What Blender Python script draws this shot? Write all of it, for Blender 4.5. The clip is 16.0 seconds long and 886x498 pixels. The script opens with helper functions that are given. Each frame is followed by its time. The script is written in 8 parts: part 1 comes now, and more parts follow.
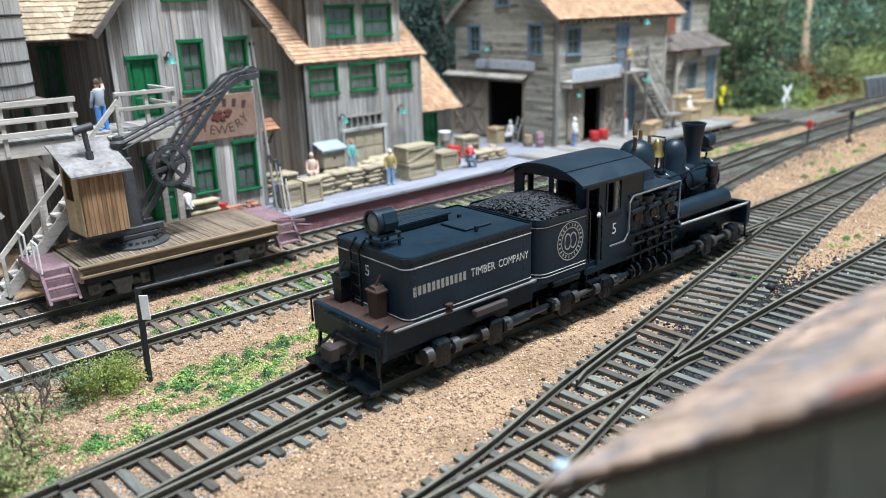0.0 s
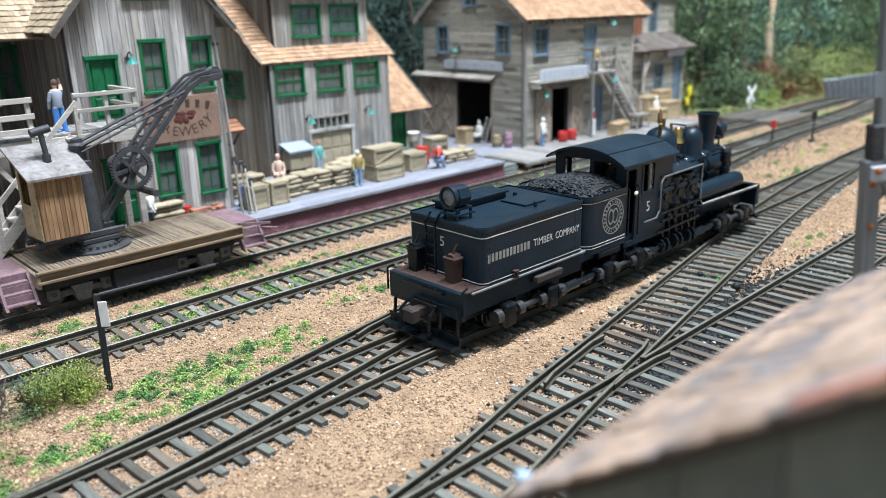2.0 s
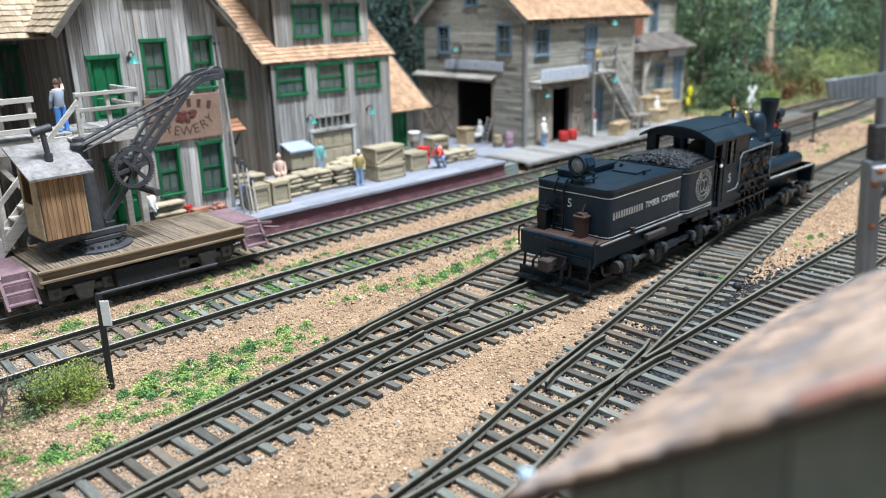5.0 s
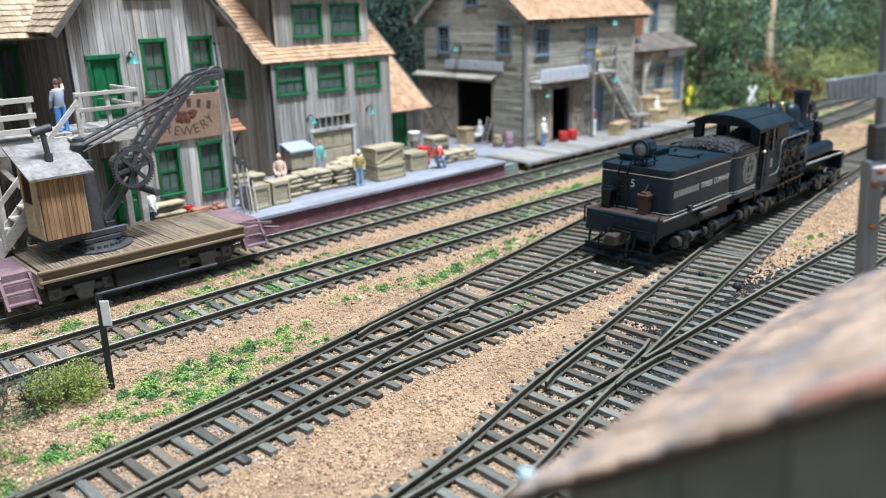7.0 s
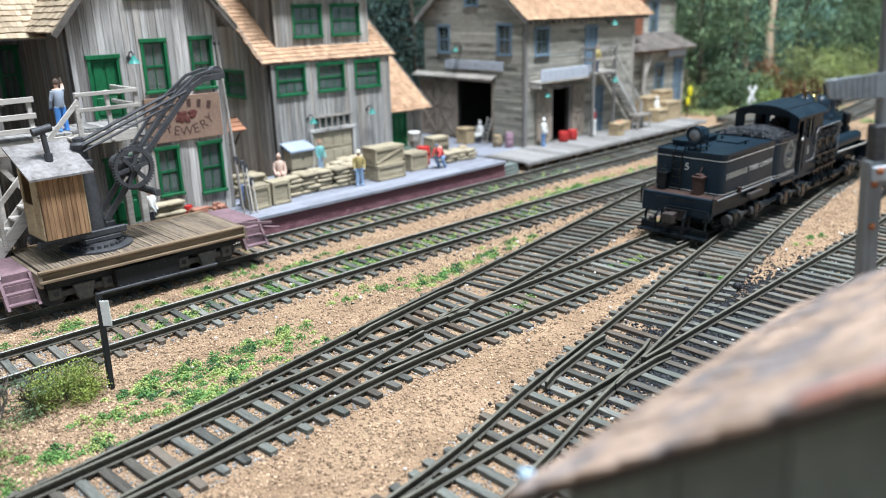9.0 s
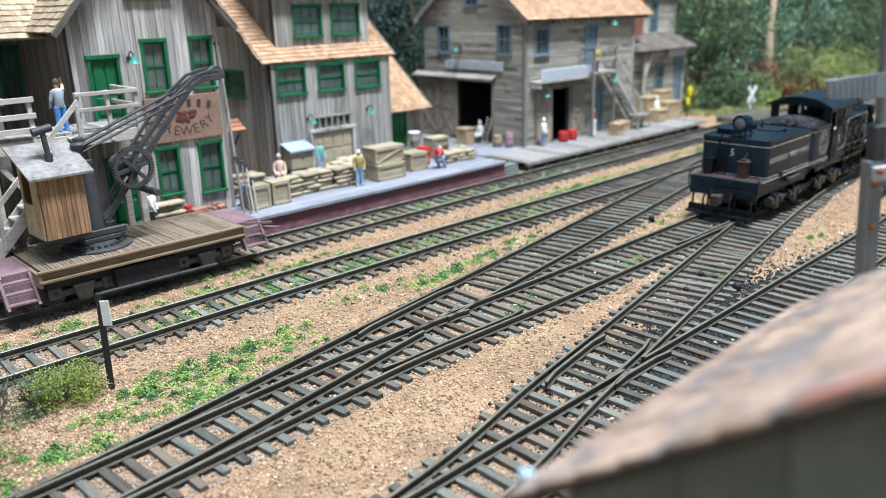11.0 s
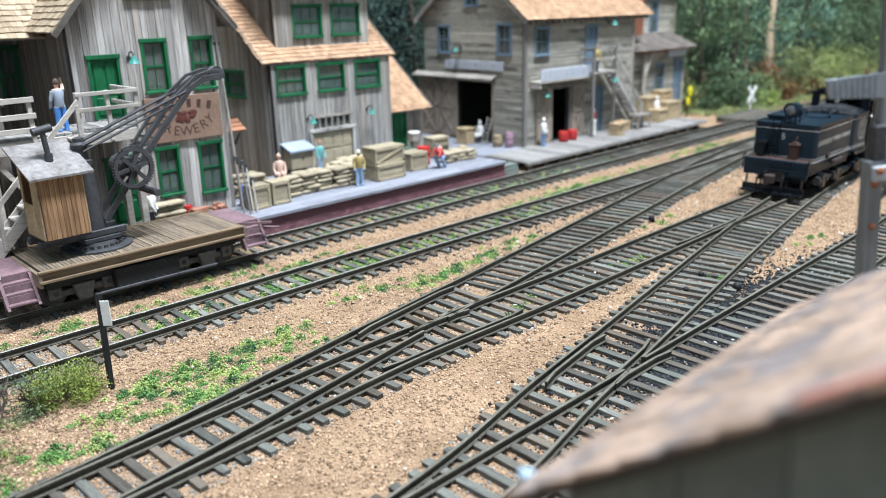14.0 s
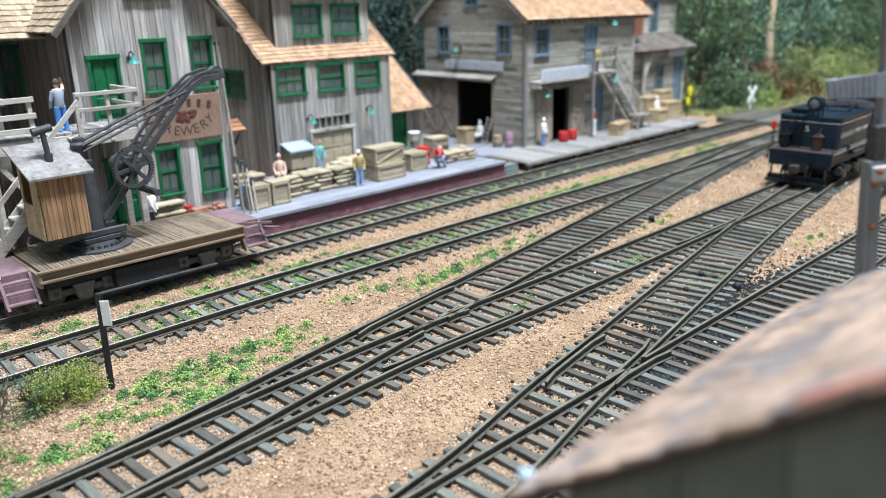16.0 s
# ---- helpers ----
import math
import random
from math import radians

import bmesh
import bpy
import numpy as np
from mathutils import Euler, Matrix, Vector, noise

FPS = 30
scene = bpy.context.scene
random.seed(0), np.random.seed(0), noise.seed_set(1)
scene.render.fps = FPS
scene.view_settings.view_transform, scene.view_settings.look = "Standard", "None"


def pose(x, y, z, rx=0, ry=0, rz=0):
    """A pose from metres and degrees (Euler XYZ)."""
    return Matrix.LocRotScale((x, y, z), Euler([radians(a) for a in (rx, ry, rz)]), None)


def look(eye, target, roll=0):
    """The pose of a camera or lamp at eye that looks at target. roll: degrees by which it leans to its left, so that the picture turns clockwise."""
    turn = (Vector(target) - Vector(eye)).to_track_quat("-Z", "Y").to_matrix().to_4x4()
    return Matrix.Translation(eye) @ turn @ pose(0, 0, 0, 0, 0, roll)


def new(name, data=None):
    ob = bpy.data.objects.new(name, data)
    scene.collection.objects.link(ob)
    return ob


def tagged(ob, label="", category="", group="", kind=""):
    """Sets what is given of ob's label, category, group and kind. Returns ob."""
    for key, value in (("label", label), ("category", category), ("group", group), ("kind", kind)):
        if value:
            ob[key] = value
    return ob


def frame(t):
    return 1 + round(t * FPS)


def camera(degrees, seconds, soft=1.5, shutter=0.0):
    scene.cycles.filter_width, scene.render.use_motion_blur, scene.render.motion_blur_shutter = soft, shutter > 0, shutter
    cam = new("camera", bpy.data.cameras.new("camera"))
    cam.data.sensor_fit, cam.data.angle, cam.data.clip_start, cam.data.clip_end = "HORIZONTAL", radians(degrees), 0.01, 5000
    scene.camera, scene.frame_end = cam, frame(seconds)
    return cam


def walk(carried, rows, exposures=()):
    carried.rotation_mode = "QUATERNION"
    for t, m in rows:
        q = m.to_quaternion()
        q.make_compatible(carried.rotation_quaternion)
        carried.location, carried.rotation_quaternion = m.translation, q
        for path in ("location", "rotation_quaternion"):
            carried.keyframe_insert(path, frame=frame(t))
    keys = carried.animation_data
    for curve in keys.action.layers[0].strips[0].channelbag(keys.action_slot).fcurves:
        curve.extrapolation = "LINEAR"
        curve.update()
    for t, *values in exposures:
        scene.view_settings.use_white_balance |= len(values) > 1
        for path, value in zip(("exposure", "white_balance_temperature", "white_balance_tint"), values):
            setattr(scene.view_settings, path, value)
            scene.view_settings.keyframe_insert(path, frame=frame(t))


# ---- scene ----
# All sizes below are written in millimetres of a model railway in 1:87; MM turns them into metres.
MM = 0.001
FOV = 60.0
cam = camera(FOV, 16.0, soft=0.6)
cam.data.dof.use_dof = True
cam.data.dof.focus_distance = 0.22
cam.data.dof.aperture_fstop = 17.5


def eye(x, y, z, rz, rx, roll):
    return pose(x * MM, y * MM, (94.6 + z) * MM, rx, 0, rz) @ pose(0, 0, 0, 0, 0, roll)


STILL = eye(0, 0, 0, -43.600, 72.254, -1.353)
walk(cam, [
    (0.0, eye(-1.83, -0.56, -0.09, -41.384, 72.320, -1.648)),
    (0.5, eye(-1.33, -0.35, -0.23, -41.984, 72.329, -1.511)),
    (1.0, eye(-0.85, -0.32, -0.13, -42.573, 72.302, -1.517)),
    (1.5, eye(0.25, 0.12, -0.02, -43.291, 72.277, -1.517)),
    (2.0, eye(0.46, -0.07, 0.04, -43.608, 72.252, -1.411)),
    (2.5, eye(0.12, -0.05, -0.01, -43.602, 72.253, -1.338)),
    (3.0, STILL), (4.0, STILL), (8.0, STILL), (12.0, STILL), (16.0, STILL)])

# ---- light: a layout room with lamps over the table ----
world = bpy.data.worlds.new("room_air")
scene.world = world
world.use_nodes = True
world.node_tree.nodes["Background"].inputs[0].default_value = (0.58, 0.80, 1.0, 1)
world.node_tree.nodes["Background"].inputs[1].default_value = 0.64
scene.view_settings.exposure = 0.0


def lamp(name, at, aim, sx, sy, watts, col):
    d = bpy.data.lights.new(name, "AREA")
    d.shape, d.size, d.size_y, d.energy, d.color = "RECTANGLE", sx, sy, watts, col
    o = new(name, d)
    o.matrix_world = look(at, aim)
    return o


lamp("ceiling_lamp_light", (0.27, -0.05, 1.2), (0.27, 0.22, 0.0), 0.80, 0.14, 51.0, (0.83, 0.905, 1.0))

# ---- materials ----


def mat(name, a, b=None, rough=0.8, metal=0.0, fine=1.2, coarse=9.0, stretch=(1, 1, 1), bump=0.4, depth=0.25, rand=0.0,
        island=0.0, mix=0.5, spec=0.3, stain=None, stain_at=0.58, alts=(), wear=0.0):
    """Two-scale procedural surface; fine and coarse are feature sizes in millimetres."""
    b = b or tuple(c * 0.7 for c in a)
    m = bpy.data.materials.new(name)
    m.use_nodes = True
    nt = m.node_tree
    N, L = nt.nodes, nt.links
    s = N["Principled BSDF"]
    tc = N.new("ShaderNodeTexCoord")
    mp = N.new("ShaderNodeMapping")
    mp.inputs["Scale"].default_value = stretch
    L.new(tc.outputs["Object"], mp.inputs["Vector"])
    vec = mp.outputs["Vector"]
    info = N.new("ShaderNodeObjectInfo")
    if rand > 0:
        off = N.new("ShaderNodeVectorMath")
        off.operation = "ADD"
        sc = N.new("ShaderNodeMath")
        sc.operation = "MULTIPLY"
        sc.inputs[1].default_value = 0.37
        L.new(info.outputs["Random"], sc.inputs[0])
        L.new(vec, off.inputs[0])
        L.new(sc.outputs[0], off.inputs[1])
        vec = off.outputs[0]

    def tex(size, detail, src):
        n = N.new("ShaderNodeTexNoise")
        n.inputs["Scale"].default_value = 1000.0 / size
        n.inputs["Detail"].default_value = detail
        n.inputs["Roughness"].default_value = 0.62
        L.new(src, n.inputs["Vector"])
        return n.outputs["Fac"]

    f1, f2 = tex(fine, 4, vec), tex(coarse, 3, vec)
    ramp = N.new("ShaderNodeValToRGB")
    ramp.color_ramp.elements[0].position, ramp.color_ramp.elements[1].position = 0.34, 0.66
    ramp.color_ramp.elements[0].color, ramp.color_ramp.elements[1].color = (*b, 1), (*a, 1)
    av = N.new("ShaderNodeMath")
    av.operation = "MULTIPLY_ADD"
    av.inputs[1].default_value = mix
    sub = N.new("ShaderNodeMath")
    sub.operation = "MULTIPLY"
    sub.inputs[1].default_value = 1 - mix
    L.new(f2, sub.inputs[0])
    L.new(f1, av.inputs[0])
    L.new(sub.outputs[0], av.inputs[2])
    L.new(av.outputs[0], ramp.inputs["Fac"])
    col = ramp.outputs["Color"]
    if stain:
        r2 = N.new("ShaderNodeValToRGB")
        r2.color_ramp.elements[0].position, r2.color_ramp.elements[1].position = stain_at, stain_at + 0.1
        L.new(tex(coarse * 0.6, 5, vec), r2.inputs["Fac"])
        mx = N.new("ShaderNodeMixRGB")
        L.new(r2.outputs["Color"], mx.inputs["Fac"])
        L.new(col, mx.inputs["Color1"])
        mx.inputs["Color2"].default_value = (*stain, 1)
        col = mx.outputs["Color"]
    for k, alt in enumerate(alts):
        # some pieces take another tone
        sh = N.new("ShaderNodeMath")
        sh.operation = "MULTIPLY_ADD"
        sh.inputs[1].default_value, sh.inputs[2].default_value = 7.31 + 5.17 * k, 0.13 * k
        L.new(info.outputs["Random"], sh.inputs[0])
        fr = N.new("ShaderNodeMath")
        fr.operation = "FRACT"
        L.new(sh.outputs[0], fr.inputs[0])
        mr = N.new("ShaderNodeMapRange")
        mr.inputs["From Min"].default_value, mr.inputs["To Max"].default_value = 0.45, 0.75
        L.new(fr.outputs[0], mr.inputs["Value"])
        mx = N.new("ShaderNodeMixRGB")
        L.new(mr.outputs["Result"], mx.inputs["Fac"])
        L.new(col, mx.inputs["Color1"])
        tone = N.new("ShaderNodeMixRGB")
        L.new(av.outputs[0], tone.inputs["Fac"])
        tone.inputs["Color1"].default_value = (*[c * 0.35 for c in alt], 1)
        tone.inputs["Color2"].default_value = (*[c * 1.5 for c in alt], 1)
        L.new(tone.outputs["Color"], mx.inputs["Color2"])
        col = mx.outputs["Color"]
    for amount, which in ((rand, 0), (island, 1)):
        if amount > 0:
            if which:
                g = N.new("ShaderNodeNewGeometry")
                r = g.outputs["Random Per Island"]
            else:
                r = info.outputs["Random"]
            mr = N.new("ShaderNodeMapRange")
            mr.inputs["To Min"].default_value, mr.inputs["To Max"].default_value = 1 - amount, 1 + amount
            L.new(r, mr.inputs["Value"])
            hs = N.new("ShaderNodeHueSaturation")
            L.new(mr.outputs["Result"], hs.inputs["Value"])
            L.new(col, hs.inputs["Color"])
            col = hs.outputs["Color"]
    L.new(col, s.inputs["Base Color"])
    s.inputs["Roughness"].default_value = rough
    if wear > 0:
        # handled and dusty patches differ in gloss
        wr = N.new("ShaderNodeMapRange")
        wr.inputs["From Min"].default_value, wr.inputs["From Max"].default_value = 0.35, 0.65
        wr.inputs["To Min"].default_value, wr.inputs["To Max"].default_value = max(0.05, rough - wear), rough + wear
        L.new(f2, wr.inputs["Value"])
        L.new(wr.outputs["Result"], s.inputs["Roughness"])
    s.inputs["Metallic"].default_value = metal
    s.inputs["Specular IOR Level"].default_value = spec
    if bump > 0:
        bp = N.new("ShaderNodeBump")
        bp.inputs["Strength"].default_value = bump
        bp.inputs["Distance"].default_value = depth * MM
        L.new(f1, bp.inputs["Height"])
        L.new(bp.outputs["Normal"], s.inputs["Normal"])
    return m


GROUND = mat("tan_earth", (0.45, 0.305, 0.192), (0.19, 0.12, 0.073), 0.95, 0, 0.9, 22, bump=1.0, depth=0.8, spec=0.1, stain=(0.38, 0.27, 0.165))
STONE = mat("tan_ballast", (0.50, 0.345, 0.228), (0.21, 0.136, 0.088), 0.9, 0, 0.8, 5, bump=0.4, island=0.55, spec=0.15)
GREY_STONE = mat("grey_ballast", (0.36, 0.35, 0.335), (0.15, 0.147, 0.145), 0.9, 0, 0.8, 5, bump=0.4, island=0.45, spec=0.15)
COAL = mat("coal", (0.024, 0.026, 0.030), (0.006, 0.007, 0.009), 0.6, 0, 0.6, 4, bump=0.5, island=0.5, spec=0.3)
SLEEPER = mat("weathered_sleeper", (0.165, 0.162, 0.142), (0.05, 0.05, 0.044), 0.85, 0, 0.5, 5, (1, 0.12, 1), 0.8, 0.3, rand=0.38, spec=0.2, alts=((0.104, 0.110, 0.094), (0.125, 0.090, 0.066)))
RAIL = mat("rail_steel", (0.085, 0.076, 0.058), (0.035, 0.032, 0.026), 0.55, 0.2, 1.0, 14, bump=0.15)
RAIL_BRIGHT = mat("polished_rail_head", (0.62, 0.60, 0.55), (0.33, 0.31, 0.27), 0.3, 0.6, 1.2, 24, bump=0.05)
RAIL_TOP = mat("worn_rail_head", (0.27, 0.25, 0.20), (0.125, 0.115, 0.092), 0.42, 0.45, 1.2, 20, bump=0.1)
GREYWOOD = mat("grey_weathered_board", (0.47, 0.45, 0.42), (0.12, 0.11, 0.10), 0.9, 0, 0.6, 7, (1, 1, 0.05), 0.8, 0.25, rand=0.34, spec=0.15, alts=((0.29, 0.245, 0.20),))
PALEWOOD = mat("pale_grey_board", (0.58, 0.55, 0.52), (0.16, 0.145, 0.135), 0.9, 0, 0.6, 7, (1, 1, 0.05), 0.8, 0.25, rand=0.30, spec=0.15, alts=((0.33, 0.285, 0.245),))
# grey board darkened: holds the shade of side walls; trim uses it too
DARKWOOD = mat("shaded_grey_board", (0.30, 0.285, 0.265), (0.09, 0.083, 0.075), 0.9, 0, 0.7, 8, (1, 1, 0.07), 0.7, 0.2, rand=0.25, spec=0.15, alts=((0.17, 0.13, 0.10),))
BROWNBOARD = mat("brown_grey_siding", (0.49, 0.45, 0.38), (0.22, 0.205, 0.172), 0.9, 0, 1.6, 20, (0.35, 0.35, 1), 0.5, 0.2, rand=0.12, spec=0.12, mix=0.4, stain=(0.12, 0.11, 0.09), stain_at=0.55, alts=((0.20, 0.195, 0.17),))
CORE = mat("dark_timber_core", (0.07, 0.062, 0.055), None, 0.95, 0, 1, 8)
SHINGLE = mat("tan_cedar_shingle", (0.50, 0.325, 0.205), (0.28, 0.165, 0.10), 0.9, 0, 0.9, 11, (1, 0.25, 0.25), 0.4, 0.2, island=0.22, spec=0.12)
GREYSHINGLE = mat("tan_grey_shingle", (0.46, 0.36, 0.25), (0.25, 0.19, 0.13), 0.9, 0, 0.9, 11, (1, 0.25, 0.25), 0.4, 0.2, island=0.25, spec=0.12)
DARKSHINGLE = mat("grey_weathered_shingle", (0.22, 0.19, 0.165), (0.11, 0.095, 0.085), 0.9, 0, 0.9, 11, (1, 0.25, 0.25), 0.4, 0.2, island=0.25, spec=0.12)
GREEN = mat("green_paint", (0.009, 0.15, 0.054), (0.003, 0.06, 0.022), 0.5, 0, 0.8, 5, (1, 1, 0.2), 0.2, 0.1)
BLUETRIM = mat("blue_grey_paint", (0.17, 0.24, 0.30), (0.10, 0.14, 0.18), 0.7, 0, 0.8, 5, bump=0.2)
BARNWOOD = mat("brown_barn_plank", (0.42, 0.35, 0.285), (0.19, 0.152, 0.12), 0.9, 0, 0.8, 8, (1, 1, 0.08), 0.5, 0.2, rand=0.15, spec=0.12)
WHITEWOOD = mat("white_washed_wood", (0.56, 0.515, 0.465), (0.28, 0.25, 0.215), 0.85, 0, 0.7, 5, (0.15, 1, 1), 0.4, 0.2, rand=0.1)
TANWOOD = mat("tan_bare_wood", (0.50, 0.385, 0.235), (0.29, 0.205, 0.12), 0.85, 0, 0.6, 5, (0.12, 0.12, 1), 0.3, 0.1, rand=0.15, island=0.1)
CRATEWOOD = mat("pale_crate_wood", (0.42, 0.355, 0.245), (0.22, 0.18, 0.12), 0.85, 0, 0.7, 4, (0.2, 1, 1), 0.3, 0.1, rand=0.2)
SACK = mat("pale_sack_cloth", (0.44, 0.37, 0.26), (0.24, 0.195, 0.13), 0.95, 0, 0.5, 4, bump=0.4, rand=0.2)
ORANGEWOOD = mat("orange_plank_siding", (0.40, 0.235, 0.125), (0.14, 0.072, 0.036), 0.8, 0, 0.5, 4, (1, 1, 0.06), 0.3, 0.1, rand=0.2)
DECKWOOD = mat("worn_deck_plank", (0.285, 0.215, 0.15), (0.095, 0.075, 0.056), 0.85, 0, 0.6, 9, (1, 0.12, 1), 0.4, 0.15, rand=0.09, stain=(0.13, 0.10, 0.08), stain_at=0.56)
TINROOF = mat("dull_tin_roof", (0.30, 0.28, 0.272), (0.12, 0.107, 0.10), 0.6, 0.15, 1.5, 9, bump=0.2, stain=(0.10, 0.085, 0.075), stain_at=0.58, wear=0.15)
CONCRETE = mat("grey_blue_plank", (0.29, 0.30, 0.34), (0.145, 0.145, 0.165), 0.85, 0, 0.8, 8, (0.12, 1, 1), 0.3, 0.15, rand=0.14)
PLANK2 = mat("pale_platform_plank", (0.31, 0.295, 0.28), (0.145, 0.135, 0.125), 0.85, 0, 0.8, 8, (1, 0.15, 1), 0.3, 0.15, rand=0.22)
MAROON = mat("maroon_brick", (0.25, 0.125, 0.15), (0.13, 0.06, 0.075), 0.85, 0, 0.8, 7, bump=0.3, island=0.25)
MORTAR = mat("grey_mortar", (0.11, 0.075, 0.085), None, 0.95, 0, 1, 6)
MAUVE = mat("faded_maroon_paint", (0.25, 0.155, 0.17), (0.12, 0.075, 0.082), 0.8, 0, 0.9, 5, bump=0.2)
IRON = mat("grey_painted_iron", (0.085, 0.085, 0.09), (0.038, 0.038, 0.041), 0.6, 0.35, 0.8, 6, bump=0.2)
LOCO = mat("satin_black_paint", (0.007, 0.019, 0.031), (0.004, 0.011, 0.019), 0.42, 0, 1.5, 14, bump=0.06, spec=0.28, wear=0.05)
LOCO_DIRTY = mat("dusty_black_running_gear", (0.007, 0.010, 0.013), (0.0025, 0.0035, 0.005), 0.26, 0.0, 0.8, 6, bump=0.25, spec=0.32, wear=0.09)
RUST = mat("rusty_deck", (0.070, 0.036, 0.027), (0.022, 0.014, 0.012), 0.8, 0, 0.9, 6, bump=0.3)
BOLT = mat("rusty_bolt", (0.34, 0.12, 0.05), (0.17, 0.07, 0.035), 0.8, 0, 0.6, 3)
DULL_LINE = mat("dull_grey_edge", (0.20, 0.20, 0.20), (0.10, 0.10, 0.10), 0.6, 0, 1.0, 8, bump=0.0)
EMBLEM = mat("faded_cream_paint", (0.30, 0.29, 0.255), (0.19, 0.185, 0.165), 0.6, 0, 1.0, 6, bump=0.0)
LINE = mat("cream_lining", (0.50, 0.49, 0.46), (0.33, 0.32, 0.30), 0.6, 0, 1.0, 8, bump=0.0)
BRASS = mat("brass", (0.70, 0.47, 0.17), (0.48, 0.31, 0.10), 0.28, 1.0, 1.0, 6, bump=0.05)
LENS = mat("lamp_glass", (0.12, 0.13, 0.14), (0.07, 0.075, 0.08), 0.1, 0, 2, 8, bump=0, spec=0.7)
PANE = mat("dark_window_glass", (0.40, 0.47, 0.45), (0.26, 0.31, 0.30), 0.08, 0, 4, 14, bump=0, spec=0.6)
PANE.node_tree.nodes["Principled BSDF"].inputs["Transmission Weight"].default_value = 0.8
CURTAIN = mat("pale_blind", (0.66, 0.69, 0.64), (0.45, 0.48, 0.45), 0.9, 0, 1.0, 5)
TEAL = mat("teal_enamel", (0.06, 0.30, 0.25), (0.03, 0.17, 0.145), 0.35, 0, 1.0, 5, bump=0)
WHITE = mat("white_paint", (0.78, 0.77, 0.74), (0.62, 0.61, 0.58), 0.6, 0, 1.0, 6, bump=0.1)
BLACK = mat("black_paint", (0.02, 0.02, 0.022), None, 0.6, 0, 1.0, 6, bump=0.1)
RED = mat("red_paint", (0.50, 0.035, 0.03), (0.32, 0.02, 0.02), 0.5, 0, 1.0, 5, bump=0.1)
YELLOW = mat("yellow_paint", (0.80, 0.72, 0.03), (0.65, 0.55, 0.02), 0.5, 0, 1.0, 5, bump=0.1)
SIGNPANEL = mat("brown_sign_panel", (0.30, 0.195, 0.14), (0.185, 0.115, 0.085), 0.8, 0, 1.0, 8, bump=0.2)
SIGNINK = mat("dark_sign_lettering", (0.075, 0.04, 0.032), None, 0.8, 0, 1, 5)
GREYMAST = mat("grey_painted_timber", (0.27, 0.28, 0.29), (0.13, 0.133, 0.138), 0.8, 0, 0.7, 6, (1, 1, 0.1), 0.3, 0.15)
BARK = mat("pale_bark", (0.55, 0.42, 0.29), (0.34, 0.25, 0.17), 0.9, 0, 1.2, 8, (1, 1, 0.3), 0.8, 0.6)
DARKBARK = mat("dark_bark", (0.10, 0.08, 0.06), None, 0.9, 0, 1.2, 8, (1, 1, 0.3), 0.8, 0.6)
# coarse near-black to pale noise paints shaded gaps and lit clumps into both leaves
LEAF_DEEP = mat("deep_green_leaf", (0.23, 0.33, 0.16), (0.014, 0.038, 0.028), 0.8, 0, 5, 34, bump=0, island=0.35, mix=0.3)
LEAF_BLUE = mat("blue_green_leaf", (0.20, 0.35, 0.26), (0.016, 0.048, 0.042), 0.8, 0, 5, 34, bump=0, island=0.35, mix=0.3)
LEAF_OLIVE = mat("olive_leaf", (0.33, 0.36, 0.14), (0.10, 0.135, 0.05), 0.7, 0, 3, 20, bump=0, island=0.45, mix=0.35)
LEAF_BRIGHT = mat("bright_green_foam", (0.19, 0.34, 0.095), (0.075, 0.17, 0.05), 0.85, 0, 1, 10, bump=0, island=0.35)
LEAF_MOSS = mat("dark_moss_foam", (0.075, 0.175, 0.062), (0.032, 0.085, 0.033), 0.9, 0, 1, 10, bump=0, island=0.4)
LEAF_YELLOW = mat("yellow_green_foam", (0.33, 0.38, 0.085), (0.09, 0.135, 0.035), 0.85, 0, 1.5, 6, bump=0, island=0.4)
LEAF_LIME = mat("lime_green_foam", (0.42, 0.50, 0.17), (0.25, 0.32, 0.09), 0.85, 0, 1, 10, bump=0, island=0.3)
# green leaf with the shade between the houses put into its colour
LEAF_SHADED = mat("shade_dark_leaf", (0.028, 0.055, 0.045), (0.012, 0.028, 0.024), 0.8, 0, 3, 25, bump=0, island=0.4)
GRIT = mat("brown_grit", (0.42, 0.288, 0.188), (0.155, 0.102, 0.065), 0.95, 0, 0.8, 9, bump=0, island=0.65, spec=0.1)
LEAF_RUSTY = mat("rust_leaf", (0.25, 0.12, 0.05), (0.14, 0.07, 0.035), 0.8, 0, 2, 10, bump=0, island=0.4)


def figure_paint(name, bands):
    """Paint in bands of height for one small cast figure; bands are (up to mm, colour)."""
    m = bpy.data.materials.new(name)
    m.use_nodes = True
    N, L = m.node_tree.nodes, m.node_tree.links
    tc, sx, mr, cr = (N.new(k) for k in ("ShaderNodeTexCoord", "ShaderNodeSeparateXYZ", "ShaderNodeMapRange", "ShaderNodeValToRGB"))
    top = bands[-1][0]
    mr.inputs["From Max"].default_value = top * MM
    cr.color_ramp.interpolation = "CONSTANT"
    while len(cr.color_ramp.elements) < len(bands):
        cr.color_ramp.elements.new(0.5)
    z = 0
    for e, (up, c) in zip(cr.color_ramp.elements, bands):
        e.position, e.color = z / top, (*c, 1)
        z = up
    L.new(tc.outputs["Object"], sx.inputs[0])
    L.new(sx.outputs["Z"], mr.inputs["Value"])
    L.new(mr.outputs[0], cr.inputs[0])
    L.new(cr.outputs[0], N["Principled BSDF"].inputs["Base Color"])
    N["Principled BSDF"].inputs["Roughness"].default_value = 0.6
    return m


# ---- mesh tools ----


